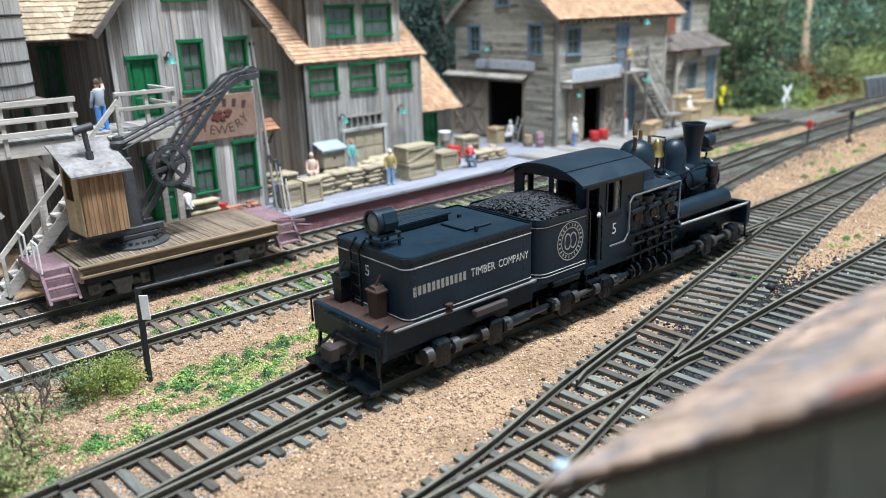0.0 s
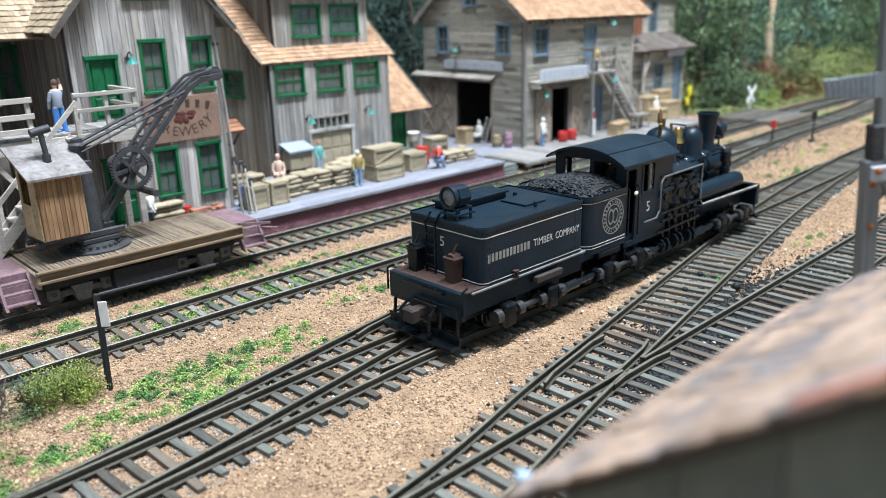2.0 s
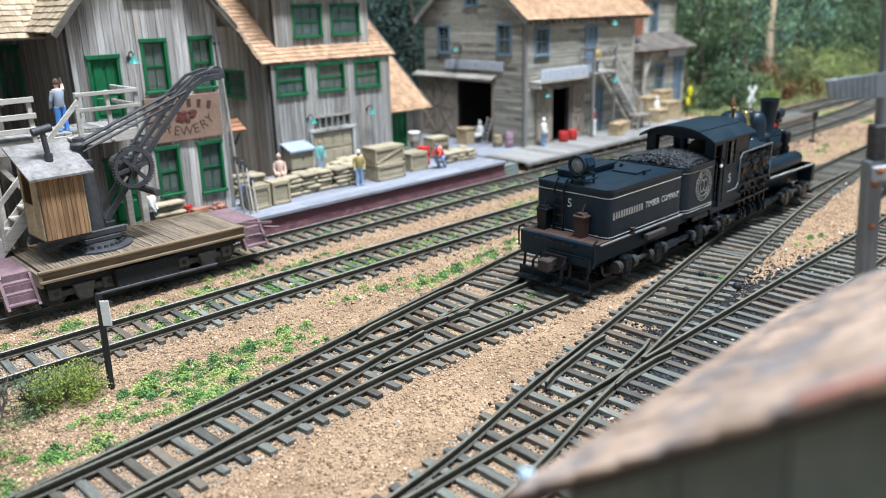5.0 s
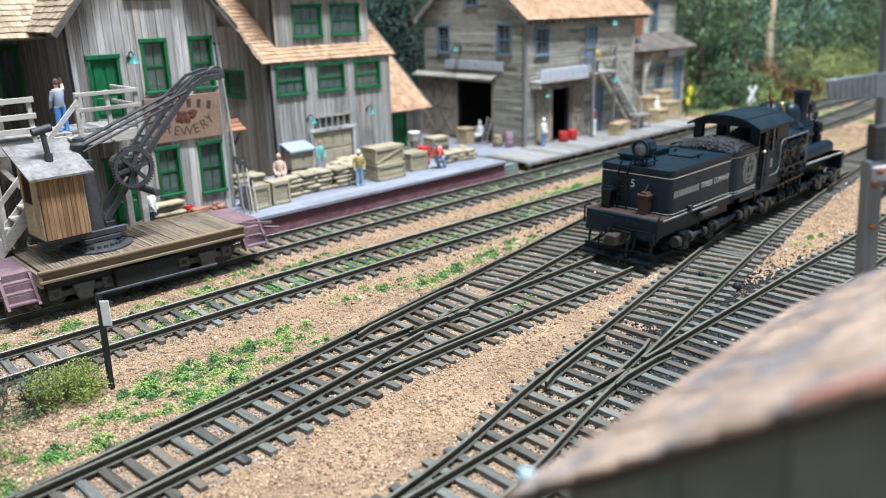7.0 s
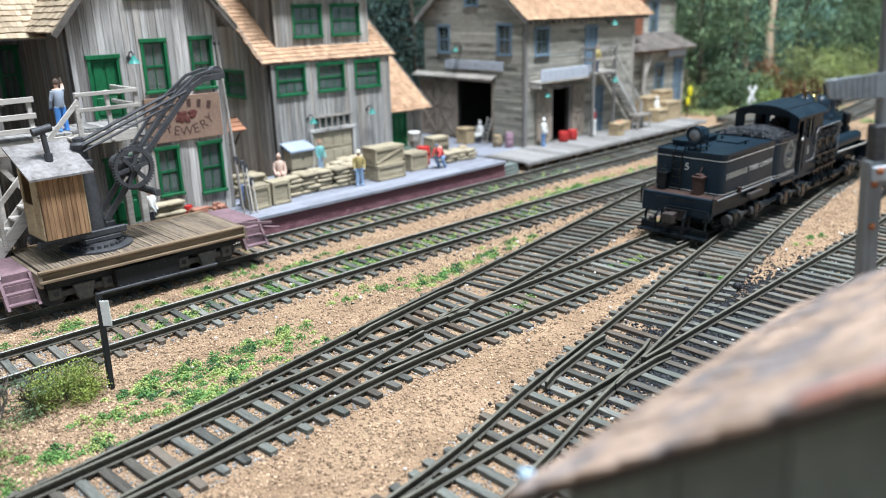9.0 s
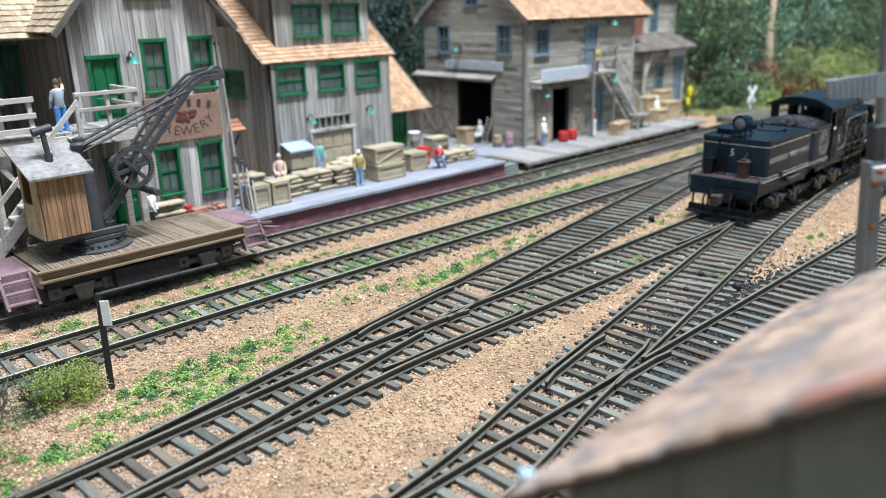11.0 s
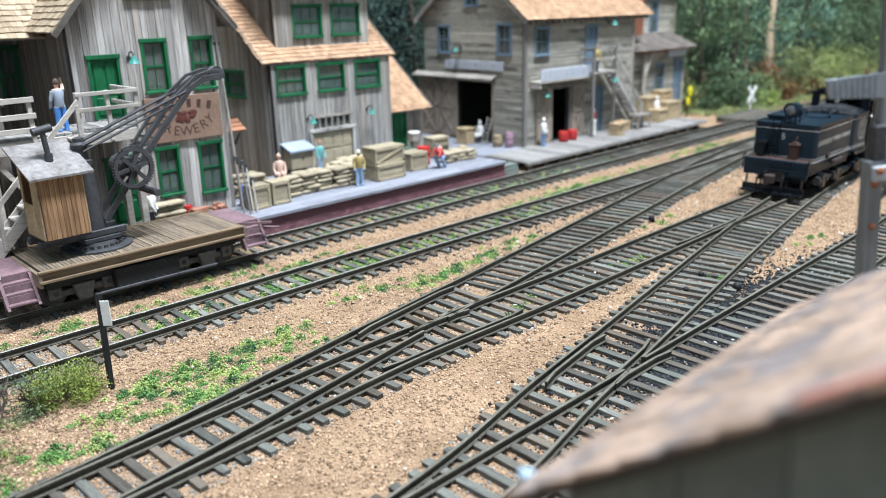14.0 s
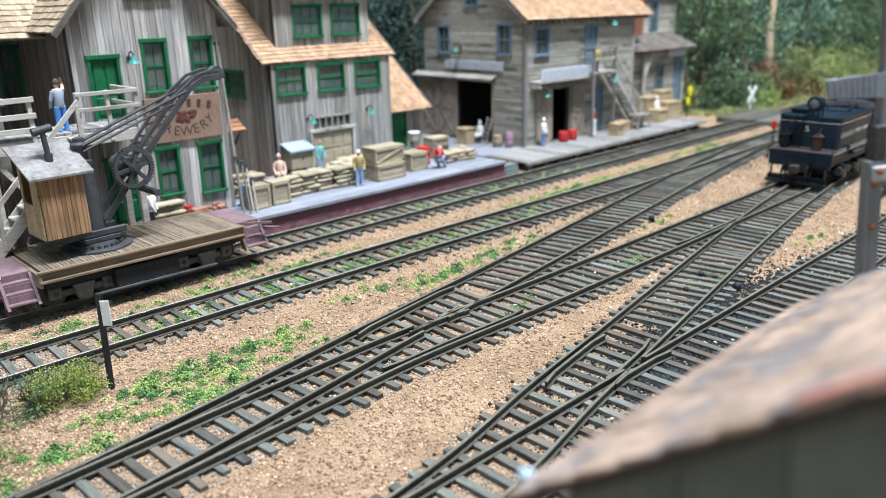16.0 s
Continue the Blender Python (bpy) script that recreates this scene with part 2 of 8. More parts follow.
class Shape:
    """Collects vertices and faces in millimetres."""

    def __init__(self):
        self.v, self.f = [], []

    def add(self, vs, fs, m=None):
        n = len(self.v)
        self.v += [tuple(m @ Vector(p)) for p in vs] if m else [tuple(p) for p in vs]
        self.f += [tuple(i + n for i in f) for f in fs]
        return self

    def box(self, x0, x1, y0, y1, z0, z1, c=0.0, m=None):
        """A box with its edges broken by c."""
        if c <= 0:
            vs = [(x, y, z) for z in (z0, z1) for x, y in ((x0, y0), (x1, y0), (x1, y1), (x0, y1))]
            return self.add(vs, [(3, 2, 1, 0), (4, 5, 6, 7), (0, 1, 5, 4), (1, 2, 6, 5), (2, 3, 7, 6), (3, 0, 4, 7)], m)
        vs, idx = [], {}
        lo, hi = (x0, y0, z0), (x1, y1, z1)
        for sx in (0, 1):
            for sy in (0, 1):
                for sz in (0, 1):
                    s = (sx, sy, sz)
                    for a in range(3):
                        p = [(hi[k] - c if s[k] else lo[k] + c) if k != a else (hi[k] if s[k] else lo[k]) for k in range(3)]
                        idx[s, a] = len(vs)
                        vs.append(p)
        fs = []
        for a in range(3):
            b, d = (a + 1) % 3, (a + 2) % 3
            for s in (0, 1):
                def key(i, j):
                    k = [0, 0, 0]
                    k[a], k[b], k[d] = s, i, j
                    return idx[tuple(k), a]
                q = [key(0, 0), key(1, 0), key(1, 1), key(0, 1)]
                fs.append(tuple(q if s else q[::-1]))
            for i in (0, 1):
                for j in (0, 1):
                    k0, k1 = [0, 0, 0], [0, 0, 0]
                    k0[b], k0[d], k1[b], k1[d], k1[a] = i, j, i, j, 1
                    q = [idx[tuple(k0), b], idx[tuple(k1), b], idx[tuple(k1), d], idx[tuple(k0), d]]
                    fs.append(tuple(q if i != j else q[::-1]))
        for sx in (0, 1):
            for sy in (0, 1):
                for sz in (0, 1):
                    q = [idx[(sx, sy, sz), a] for a in range(3)]
                    fs.append(tuple(q if (sx + sy + sz) % 2 else q[::-1]))
        return self.add(vs, fs, m)

    def prism(self, pts, y0, y1, axis="y", m=None):
        """A polygon in the plane across the axis, drawn out from y0 to y1."""
        n = len(pts)

        def place(a, b, h):
            return {"y": (a, h, b), "x": (h, a, b), "z": (a, b, h)}[axis]
        vs = [place(a, b, y0) for a, b in pts] + [place(a, b, y1) for a, b in pts]
        fs = [tuple(range(n)), tuple(range(2 * n - 1, n - 1, -1))] + [((i + 1) % n, i, n + i, n + (i + 1) % n) for i in range(n)]
        return self.add(vs, fs, m)

    def tube(self, p, q, r, r2=None, n=10, caps=True):
        p, q = Vector(p), Vector(q)
        r2 = r if r2 is None else r2
        turn = (q - p).to_track_quat("Z", "Y").to_matrix()
        a = [p + turn @ Vector((math.cos(6.2832 * i / n) * r, math.sin(6.2832 * i / n) * r, 0)) for i in range(n)]
        b = [q + turn @ Vector((math.cos(6.2832 * i / n) * r2, math.sin(6.2832 * i / n) * r2, 0)) for i in range(n)]
        fs = [(i, (i + 1) % n, n + (i + 1) % n, n + i) for i in range(n)]
        if caps:
            fs += [tuple(range(n - 1, -1, -1)), tuple(range(n, 2 * n))]
        return self.add(a + b, fs)

    def bar(self, p, q, w, h, c=0.0):
        """A squared bar from p to q, w wide and h high."""
        p, q = Vector(p), Vector(q)
        d = q - p
        x = d.normalized()
        up = Vector((0, 0, 1)) if abs(x.z) < 0.95 else Vector((0, 1, 0))
        y = up.cross(x).normalized()
        z = x.cross(y)
        m = Matrix((x, y, z)).transposed().to_4x4()
        m.translation = p
        return self.box(0, d.length, -w / 2, w / 2, -h / 2, h / 2, c, m)

    def lathe(self, prof, at=(0, 0, 0), axis="z", n=18, ring=False):
        """Radius and height pairs turned about an axis."""
        vs = []
        for r, h in prof:
            for i in range(n):
                a = 6.2832 * i / n
                u, w = r * math.cos(a), r * math.sin(a)
                p = {"z": (u, w, h), "x": (h, u, w), "y": (w, h, u)}[axis]
                vs.append((p[0] + at[0], p[1] + at[1], p[2] + at[2]))
        k = len(prof)
        fs = [(j * n + i, j * n + (i + 1) % n, (j + 1) * n + (i + 1) % n, (j + 1) * n + i) for j in range(k - 1) for i in range(n)]
        if ring:
            fs += [((k - 1) * n + i, (k - 1) * n + (i + 1) % n, (i + 1) % n, i) for i in range(n)]
        else:
            fs += [tuple(range(n - 1, -1, -1)), tuple((k - 1) * n + i for i in range(n))]
        return self.add(vs, fs)

    def blob(self, at, rx, ry, rz, seed=0, rough=0.25, n=6):
        """A lumpy low ball."""
        rng = random.Random(seed)
        vs = [(at[0], at[1], at[2] - rz)]
        rings = n // 2
        for j in range(1, rings + 1):
            th = math.pi * j / (rings + 1)
            for i in range(n):
                a = 6.2832 * (i + 0.5 * (j % 2)) / n
                k = 1 + rng.uniform(-rough, rough)
                vs.append((at[0] + rx * k * math.sin(th) * math.cos(a), at[1] + ry * k * math.sin(th) * math.sin(a), at[2] - rz * k * math.cos(th)))
        vs.append((at[0], at[1], at[2] + rz))
        fs = [(0, 1 + (i + 1) % n, 1 + i) for i in range(n)]
        for j in range(rings - 1):
            for i in range(n):
                a, b = 1 + j * n + i, 1 + j * n + (i + 1) % n
                fs.append((a, b, b + n, a + n))
        o = 1 + (rings - 1) * n
        fs += [(o + i, o + (i + 1) % n, len(vs) - 1) for i in range(n)]
        return self.add(vs, fs)

    def mesh(self, name, material, smooth=False):
        me = bpy.data.meshes.new(name)
        me.from_pydata([(x * MM, y * MM, z * MM) for x, y, z in self.v], [], self.f)
        me.materials.append(material)
        if smooth:
            me.polygons.foreach_set("use_smooth", [True] * len(me.polygons))
        me.update()
        return me


def S():
    return Shape()


def part(name, shape, material, parent=None, label="", smooth=False, at=None):
    """Links a shape (or a mesh that is already made) as one object under its thing."""
    data = shape if isinstance(shape, bpy.types.Mesh) else shape.mesh(name, material, smooth)
    o = new(name, data)
    o.parent = parent
    if at is not None:
        o.matrix_basis = Matrix.Translation((at[0] * MM, at[1] * MM, at[2] * MM)) if not isinstance(at, Matrix) else at
    if smooth:
        # keep hard edges hard on turned parts
        if not isinstance(shape, bpy.types.Mesh):
            data.set_sharp_from_angle(angle=0.7)
    if label:
        o["label"] = label
    return o


def thing(name, x, y, z, label, category, group="", kind="", rz=0.0):
    o = new(name)
    o.empty_display_size = 0.01
    o.matrix_basis = pose(x * MM, y * MM, z * MM, 0, 0, rz)
    return tagged(o, label, category, group, kind)


def single(name, shape, material, x, y, z, label, category, group="", kind="", rz=0.0, smooth=False):
    o = part(name, shape, material, None, "", smooth)
    o.matrix_basis = pose(x * MM, y * MM, z * MM, 0, 0, rz)
    return tagged(o, label, category, group, kind)


def lettering(name, body, size, material, parent, m, label="", thick=0.03, align="CENTER"):
    cu = bpy.data.curves.new(name, "FONT")
    cu.body, cu.size, cu.extrude, cu.align_x, cu.align_y = body, size * MM, thick * MM, align, "CENTER"
    cu.resolution_u = 3
    tmp = bpy.data.objects.new(name, cu)
    scene.collection.objects.link(tmp)
    me = bpy.data.meshes.new_from_object(tmp.evaluated_get(bpy.context.evaluated_depsgraph_get()))
    bpy.data.objects.remove(tmp)
    me.materials.clear()
    me.materials.append(material)
    o = new(name, me)
    o.parent = parent
    o.matrix_basis = m
    if label:
        o["label"] = label
    return o


def cut(rect, holes):
    """What is left of a rectangle (a0, a1, b0, b1) outside the holes."""
    out = [rect]
    for h in holes:
        nxt = []
        for a0, a1, b0, b1 in out:
            if h[0] >= a1 or h[1] <= a0 or h[2] >= b1 or h[3] <= b0:
                nxt.append((a0, a1, b0, b1))
                continue
            if h[0] > a0:
                nxt.append((a0, h[0], b0, b1))
            if h[1] < a1:
                nxt.append((h[1], a1, b0, b1))
            c0, c1 = max(a0, h[0]), min(a1, h[1])
            if h[2] > b0:
                nxt.append((c0, c1, b0, h[2]))
            if h[3] < b1:
                nxt.append((c0, c1, h[3], b1))
        out = nxt
    return [r for r in out if r[1] - r[0] > 0.08 and r[3] - r[2] > 0.08]



# ---- the ground, one sheet ----


def relief(x, y):
    v = Vector((x * 0.045, y * 0.045, 0.3))
    return 0.55 * noise.noise(v) + 0.35 * noise.noise(v * 4.1) + 0.22 * noise.noise(v * 11.0)


def build_ground():
    xs = [-3000, -1200, -400, -100] + [0 + 2.5 * i for i in range(0, 240)] + [620 + 12 * i for i in range(40)] + [1200, 2000, 3500]
    ys = [-3000, -1200, -400, -100] + [-20 + 2.5 * i for i in range(0, 130)] + [320 + 10 * i for i in range(40)] + [900, 2000, 3500]
    s = Shape()
    for y in ys:
        for x in xs:
            s.v.append((x, y, land(x, y) if 0 <= x < 1100 and -20 <= y < 700 else 0.0))
    n = len(xs)
    s.f = [(j * n + i, j * n + i + 1, (j + 1) * n + i + 1, (j + 1) * n + i) for j in range(len(ys) - 1) for i in range(n - 1)]
    o = part("ground", s, GROUND, None, "", True)
    tagged(o, "tan gravelly earth of a model railway table", "ground", kind="structure")


# ---- tracks ----
GAUGE, RAIL_Z = 16.5, 4.0
G2 = GAUGE / 2 + 0.4


def smooth_line(pts, step=2.0):
    """A smooth centre line through the given points: rows of x, y, angle."""
    p = [Vector(q) for q in pts]
    out = []
    for i in range(len(p) - 1):
        a, b = p[i], p[i + 1]
        t0 = (p[i + 1] - p[i - 1]) / (p[i + 1].x - p[i - 1].x) if i else (b - a) / (b.x - a.x)
        t1 = (p[i + 2] - p[i]) / (p[i + 2].x - p[i].x) if i + 2 < len(p) else (b - a) / (b.x - a.x)
        k = max(1, int((b.x - a.x) / step))
        w = b.x - a.x
        for j in range(k):
            t = j / k
            y = (2 * t ** 3 - 3 * t * t + 1) * a.y + (t ** 3 - 2 * t * t + t) * w * t0.y + (3 * t * t - 2 * t ** 3) * b.y + (t ** 3 - t * t) * w * t1.y
            out.append((a.x + w * t, y))
    out.append(tuple(p[-1]))
    return out


def y_on(line, x):
    for (x0, y0), (x1, y1) in zip(line, line[1:]):
        if x0 <= x <= x1:
            return y0 + (y1 - y0) * (x - x0) / (x1 - x0), math.atan2(y1 - y0, x1 - x0)
    return line[-1][1], 0.0


def sweep(line, off, x0, x1, flare=0.0):
    """A flat-bottomed rail along a line, off to its side. Returns the foot and web, and the worn head."""
    pts = [(x, y) for x, y in line if x0 <= x <= x1]
    foot = [(-0.8, 1.85), (0.8, 1.85), (0.8, 2.1), (0.22, 2.3), (0.22, 3.3), (0.42, 3.42), (0.42, 3.93), (-0.42, 3.93), (-0.42, 3.42), (-0.22, 3.3), (-0.22, 2.3), (-0.8, 2.1)]
    head = [(-0.38, 3.931), (0.38, 3.931), (0.32, 4.0), (-0.32, 4.0)]
    both = []
    for prof in (foot, head):
        s = Shape()
        n = len(prof)
        for i, (x, y) in enumerate(pts):
            a, b = pts[max(0, i - 1)], pts[min(len(pts) - 1, i + 1)]
            d = Vector((b[0] - a[0], b[1] - a[1])).normalized()
            e = off
            if flare and (i < 3 or i >= len(pts) - 3):
                e = off - math.copysign(flare, off) * (3 - min(i, len(pts) - 1 - i)) / 3
            for u, z in prof:
                s.v.append((x - d.y * (e + u), y + d.x * (e + u), z))
        k = len(pts)
        s.f = [(i * n + j, i * n + (j + 1) % n, (i + 1) * n + (j + 1) % n, (i + 1) * n + j) for i in range(k - 1) for j in range(n)]
        s.f += [tuple(range(n)), tuple((k - 1) * n + j for j in range(n - 1, -1, -1))]
        both.append(s)
    return both


def lay_rail(parent, line, off, x0, x1, flare=0.0, name="rail", top=RAIL_TOP):
    foot, head = sweep(line, off, x0, x1, flare)
    if len(foot.v) < 30:
        return
    r = part(name, foot, RAIL, parent)
    part("rail_head", head, top, r, "bright polished rail head" if top is RAIL_BRIGHT else "dull worn rail head")


LINE_A = smooth_line([(-140, 264.6), (100, 264.5), (300, 264.0), (640, 262.0), (1000, 262.0)])
LINE_B = smooth_line([(-140, 220.8), (60, 220.4), (190, 219.8), (320, 218.0), (440, 219.5), (640, 222.0), (700, 225.5), (790, 236.0), (880, 249.0), (1000, 261.0)])
LINE_C = smooth_line([(-140, 137.5), (-60, 140.5), (28, 144.0), (60, 146.0), (97, 148.4), (128, 149.8), (180, 148.8), (260, 149.0), (360, 149.5), (520, 152.0), (700, 158.0), (1000, 172)])
LINE_C1 = smooth_line([(-140, 137.5), (-60, 140.5), (28, 145.0), (60, 149.2), (97, 155.2), (128, 160.6), (231, 177.2), (307, 190.0), (381, 202.4), (440, 211.0), (490, 217.0), (540, 220.6)])
LINE_D = smooth_line([(20, 87.6), (60, 89.6), (98, 93.6), (136, 101.6), (170, 107.6), (252, 122.6), (302, 131.4), (340, 137.4), (380, 142.6), (420, 147.0), (460, 150.0), (500, 151.6)])
LINE_E = smooth_line([(-140, 86.0), (40, 88.4), (98, 88.8), (300, 88.6), (600, 88.0), (1000, 88.0)])

SLEEPER_MESHES = []
for k in range(5):
    rngk = random.Random(k)
    s = S().box(-1.08, 1.08, -1.0, 1.0, -0.4, 1.0, 0.12)
    s.v = [(x + rngk.uniform(-.06, .06), y, z) for x, y, z in s.v]
    SLEEPER_MESHES.append(s)


def lay_sleepers(parent, line, x0, x1, span, pitch=5.6, seed=1, z=0.95):
    """span(x) gives the sleeper's two ends as offsets from the line, or None where another track carries it."""
    rng = random.Random(seed)
    x = x0
    shared = {}
    while x < x1:
        x += pitch * rng.uniform(0.93, 1.07)
        ends = span(x)
        if ends is None:
            continue
        y, a = y_on(line, x)
        lo, hi = ends[0] + rng.uniform(-0.8, 0.8), ends[1] + rng.uniform(-0.8, 0.8)
        k = (rng.randrange(5), round((hi - lo) * 2))
        if k not in shared:
            q = Shape()
            q.v = [(vx, vy * (hi - lo) / 2, vz) for vx, vy, vz in SLEEPER_MESHES[k[0]].v]
            q.f = SLEEPER_MESHES[k[0]].f
            shared[k] = q.mesh("sleeper", SLEEPER)
        mid = (lo + hi) / 2
        part("sleeper", shared[k], SLEEPER, parent,
             at=pose((x - math.sin(a) * mid) * MM, (y + math.cos(a) * mid) * MM, (z + rng.uniform(-0.08, 0.1)) * MM, 0, 0, math.degrees(a) + rng.uniform(-2.2, 2.2)))


def lay_spikes(parent, line, x0, x1, pitch, seed, offs=(-G2, G2)):
    """Small spike heads on both sides of each rail foot, joined in one mesh."""
    rng = random.Random(seed)
    s = Shape()
    x = x0
    while x < x1:
        x += pitch * rng.uniform(0.93, 1.07)
        y, a = y_on(line, x)
        for off in offs:
            for e in (-1.05, 1.05):
                px, py = x - math.sin(a) * (off + e) + rng.uniform(-.3, .3), y + math.cos(a) * (off + e)
                s.box(px - .26, px + .26, py - .24, py + .24, 1.8, 2.42)
    part("spike_line", s, RAIL, parent, "small dark spike heads")["kind"] = "stuff"


def gap(l1, l2, x):
    return y_on(l1, x)[0] - y_on(l2, x)[0]


HALF = 13.2
TABLE_X = np.arange(-140.0, 1001.0, 2.0)
TABLE_Y = [np.array([y_on(ln, x)[0] if ln[0][0] <= x <= ln[-1][0] else -999.0 for x in TABLE_X]) for ln in (LINE_A, LINE_B, LINE_C, LINE_C1, LINE_D, LINE_E)]


def near_track(x, y):
    """How far a place lies from the nearest track's middle."""
    i = min(len(TABLE_X) - 1, max(0, int((x + 140) / 2)))
    return min(abs(t[i] - y) for t in TABLE_Y)


def land(x, y):
    """The height of the ground: rough earth, with low beds of ballast under the tracks."""
    k = min(1.0, max(0.0, (19.0 - near_track(x, y)) / 6.0))
    return relief(x, y) * (0.75 - 0.4 * k) + 0.75 * k * k * (3 - 2 * k)


def track(name, label):
    return thing(name, 0, 0, 0, label, "railway track", "tracks of the yard")


def build_tracks():
    a = track("railway_track", "railway track beside the brick platform, dark rails on weathered sleepers")
    b = track("railway_track", "weedy railway track with bright rail heads and grey sleepers")
    c = track("railway_track", "railway track with a turnout, dark weathered rails on brown sleepers")
    c1 = track("railway_track", "diverging railway track that crosses the yard towards the platform")
    d = track("railway_track", "slanting railway track that joins the main line by a turnout")
    e = track("railway_track", "railway track on dark coal-stained ballast")
    lay_rail(a, LINE_A, G2, -140, 1000, top=RAIL_BRIGHT)
    lay_rail(a, LINE_A, -G2, -140, 1000, top=RAIL_BRIGHT)
    lay_rail(b, LINE_B, G2, -140, 1000, top=RAIL_BRIGHT)
    lay_rail(b, LINE_B, -G2, -140, 1000, top=RAIL_BRIGHT)
    # the straight road of the first turnout, its frog and check rails
    lay_rail(c, LINE_C, -G2, -140, 1000)
    lay_rail(c, LINE_C, G2, 28, 138)
    lay_rail(c, LINE_C, G2, 148, 1000)
    lay_rail(c, LINE_C, -G2 + 2.0, 112, 170, 0.9, "check_rail")
    lay_rail(c, LINE_C1, -G2 + 2.0, 133, 158, 0.8, "wing_rail")
    lay_rail(c, LINE_C, G2 - 2.0, 133, 158, 0.8, "wing_rail")
    lay_rail(c1, LINE_C1, G2, -140, 540)
    lay_rail(c1, LINE_C1, -G2, 20, 138)
    lay_rail(c1, LINE_C1, -G2, 147, 540)
    lay_rail(c1, LINE_C1, G2 - 2.0, 122, 172, 0.9, "check_rail")
    # the slanting road
    lay_rail(d, LINE_D, G2, 20, 500)
    lay_rail(d, LINE_D, -G2, 22, 154)
    lay_rail(d, LINE_D, -G2, 164, 500)
    lay_rail(d, LINE_D, G2 - 2.0, 138, 172, 0.9, "check_rail")
    lay_rail(e, LINE_E, -G2, -140, 1000)
    lay_rail(e, LINE_E, G2, 30, 156)
    lay_rail(e, LINE_E, G2, 165, 1000)
    lay_rail(e, LINE_E, G2 - 2.0, 148, 174, 0.8, "wing_rail")
    lay_rail(d, LINE_D, -G2 + 2.0, 148, 176, 0.8, "wing_rail")
    lay_rail(c, LINE_C, -G2 + 2.0, 262, 312, 0.8, "check_rail")

    def plain(x):
        return (-HALF, HALF)

    def span_c(x):
        if x < 175:
            return (-HALF, HALF + max(0, gap(LINE_C1, LINE_C, x)))
        if x > 268:
            g = gap(LINE_D, LINE_C, x)
            return (-HALF + min(0, g), HALF) if x < 470 else (-HALF, HALF)
        return (-HALF, HALF)

    def span_e(x):
        return (-HALF, HALF + max(0, gap(LINE_D, LINE_E, x))) if 20 < x < 186 else (-HALF, HALF)
    lay_sleepers(a, LINE_A, -30, 860, plain, 6.2, 11, 0.9)
    lay_sleepers(b, LINE_B, -10, 800, plain, 6.2, 12, 0.9)
    lay_sleepers(c, LINE_C, -10, 700, span_c, 5.5, 13)
    lay_sleepers(c1, LINE_C1, 176, 500, plain, 5.5, 14)
    lay_sleepers(d, LINE_D, 187, 268, plain, 5.5, 15)
    lay_sleepers(e, LINE_E, 40, 480, span_e, 5.5, 16)
    lay_spikes(b, LINE_B, 40, 240, 6.2, 12)
    lay_spikes(c, LINE_C, 30, 300, 5.5, 13)
    lay_spikes(c1, LINE_C1, 30, 280, 5.5, 14)
    lay_spikes(d, LINE_D, 60, 300, 5.5, 15)
    lay_spikes(e, LINE_E, 60, 280, 5.5, 16)


# ---- timber buildings ----
# dark brown stands in for the shadow under the gable's roof edge
BARGE = mat("shade_brown_trim", (0.13, 0.115, 0.10), (0.06, 0.052, 0.045), 0.85, 0, 0.8, 6)


def holed(s, us, z0, top, holes, y0, y1, axis="y"):
    """A slab in one piece with rectangular openings, columns at us and its upper edge given by top(u)."""
    us = sorted({*us, *[h[0] for h in holes if us[0] < h[0] < us[-1]], *[h[1] for h in holes if us[0] < h[1] < us[-1]]})
    zs = sorted({z0, max(top(u) for u in us), min(top(u) for u in us), *[z for h in holes for z in h[2:] if z > z0]})
    index = {}

    def vert(u, z, y):
        k = (round(u, 4), round(min(z, top(u)), 4), y)
        if k not in index:
            index[k] = len(s.v)
            s.v.append((u, y, k[1]) if axis == "y" else (y, u, k[1]))
        return index[k]

    def face(*vs):
        f = [v for i, v in enumerate(vs) if v != vs[i - 1]]
        if len(f) > 2:
            s.f.append(tuple(f))

    def solid(i, j):
        if not (0 <= i < len(us) - 1 and 0 <= j < len(zs) - 1):
            return False
        if max(top(us[i]), top(us[i + 1])) <= zs[j] + 1e-4:
            return False
        u, z = (us[i] + us[i + 1]) / 2, (zs[j] + zs[j + 1]) / 2
        return not any(h[0] < u < h[1] and h[2] < z < h[3] for h in holes)
    for i in range(len(us) - 1):
        for j in range(len(zs) - 1):
            if not solid(i, j):
                continue
            a, b, c, d = us[i], us[i + 1], zs[j], zs[j + 1]
            face(vert(a, c, y0), vert(b, c, y0), vert(b, d, y0), vert(a, d, y0))
            face(vert(a, d, y1), vert(b, d, y1), vert(b, c, y1), vert(a, c, y1))
            if not solid(i, j - 1):
                face(vert(a, c, y1), vert(b, c, y1), vert(b, c, y0), vert(a, c, y0))
            if not solid(i, j + 1):
                face(vert(a, d, y0), vert(b, d, y0), vert(b, d, y1), vert(a, d, y1))
            if not solid(i - 1, j):
                face(vert(a, c, y1), vert(a, c, y0), vert(a, d, y0), vert(a, d, y1))
            if not solid(i + 1, j):
                face(vert(b, c, y0), vert(b, c, y1), vert(b, d, y1), vert(b, d, y0))
    return s


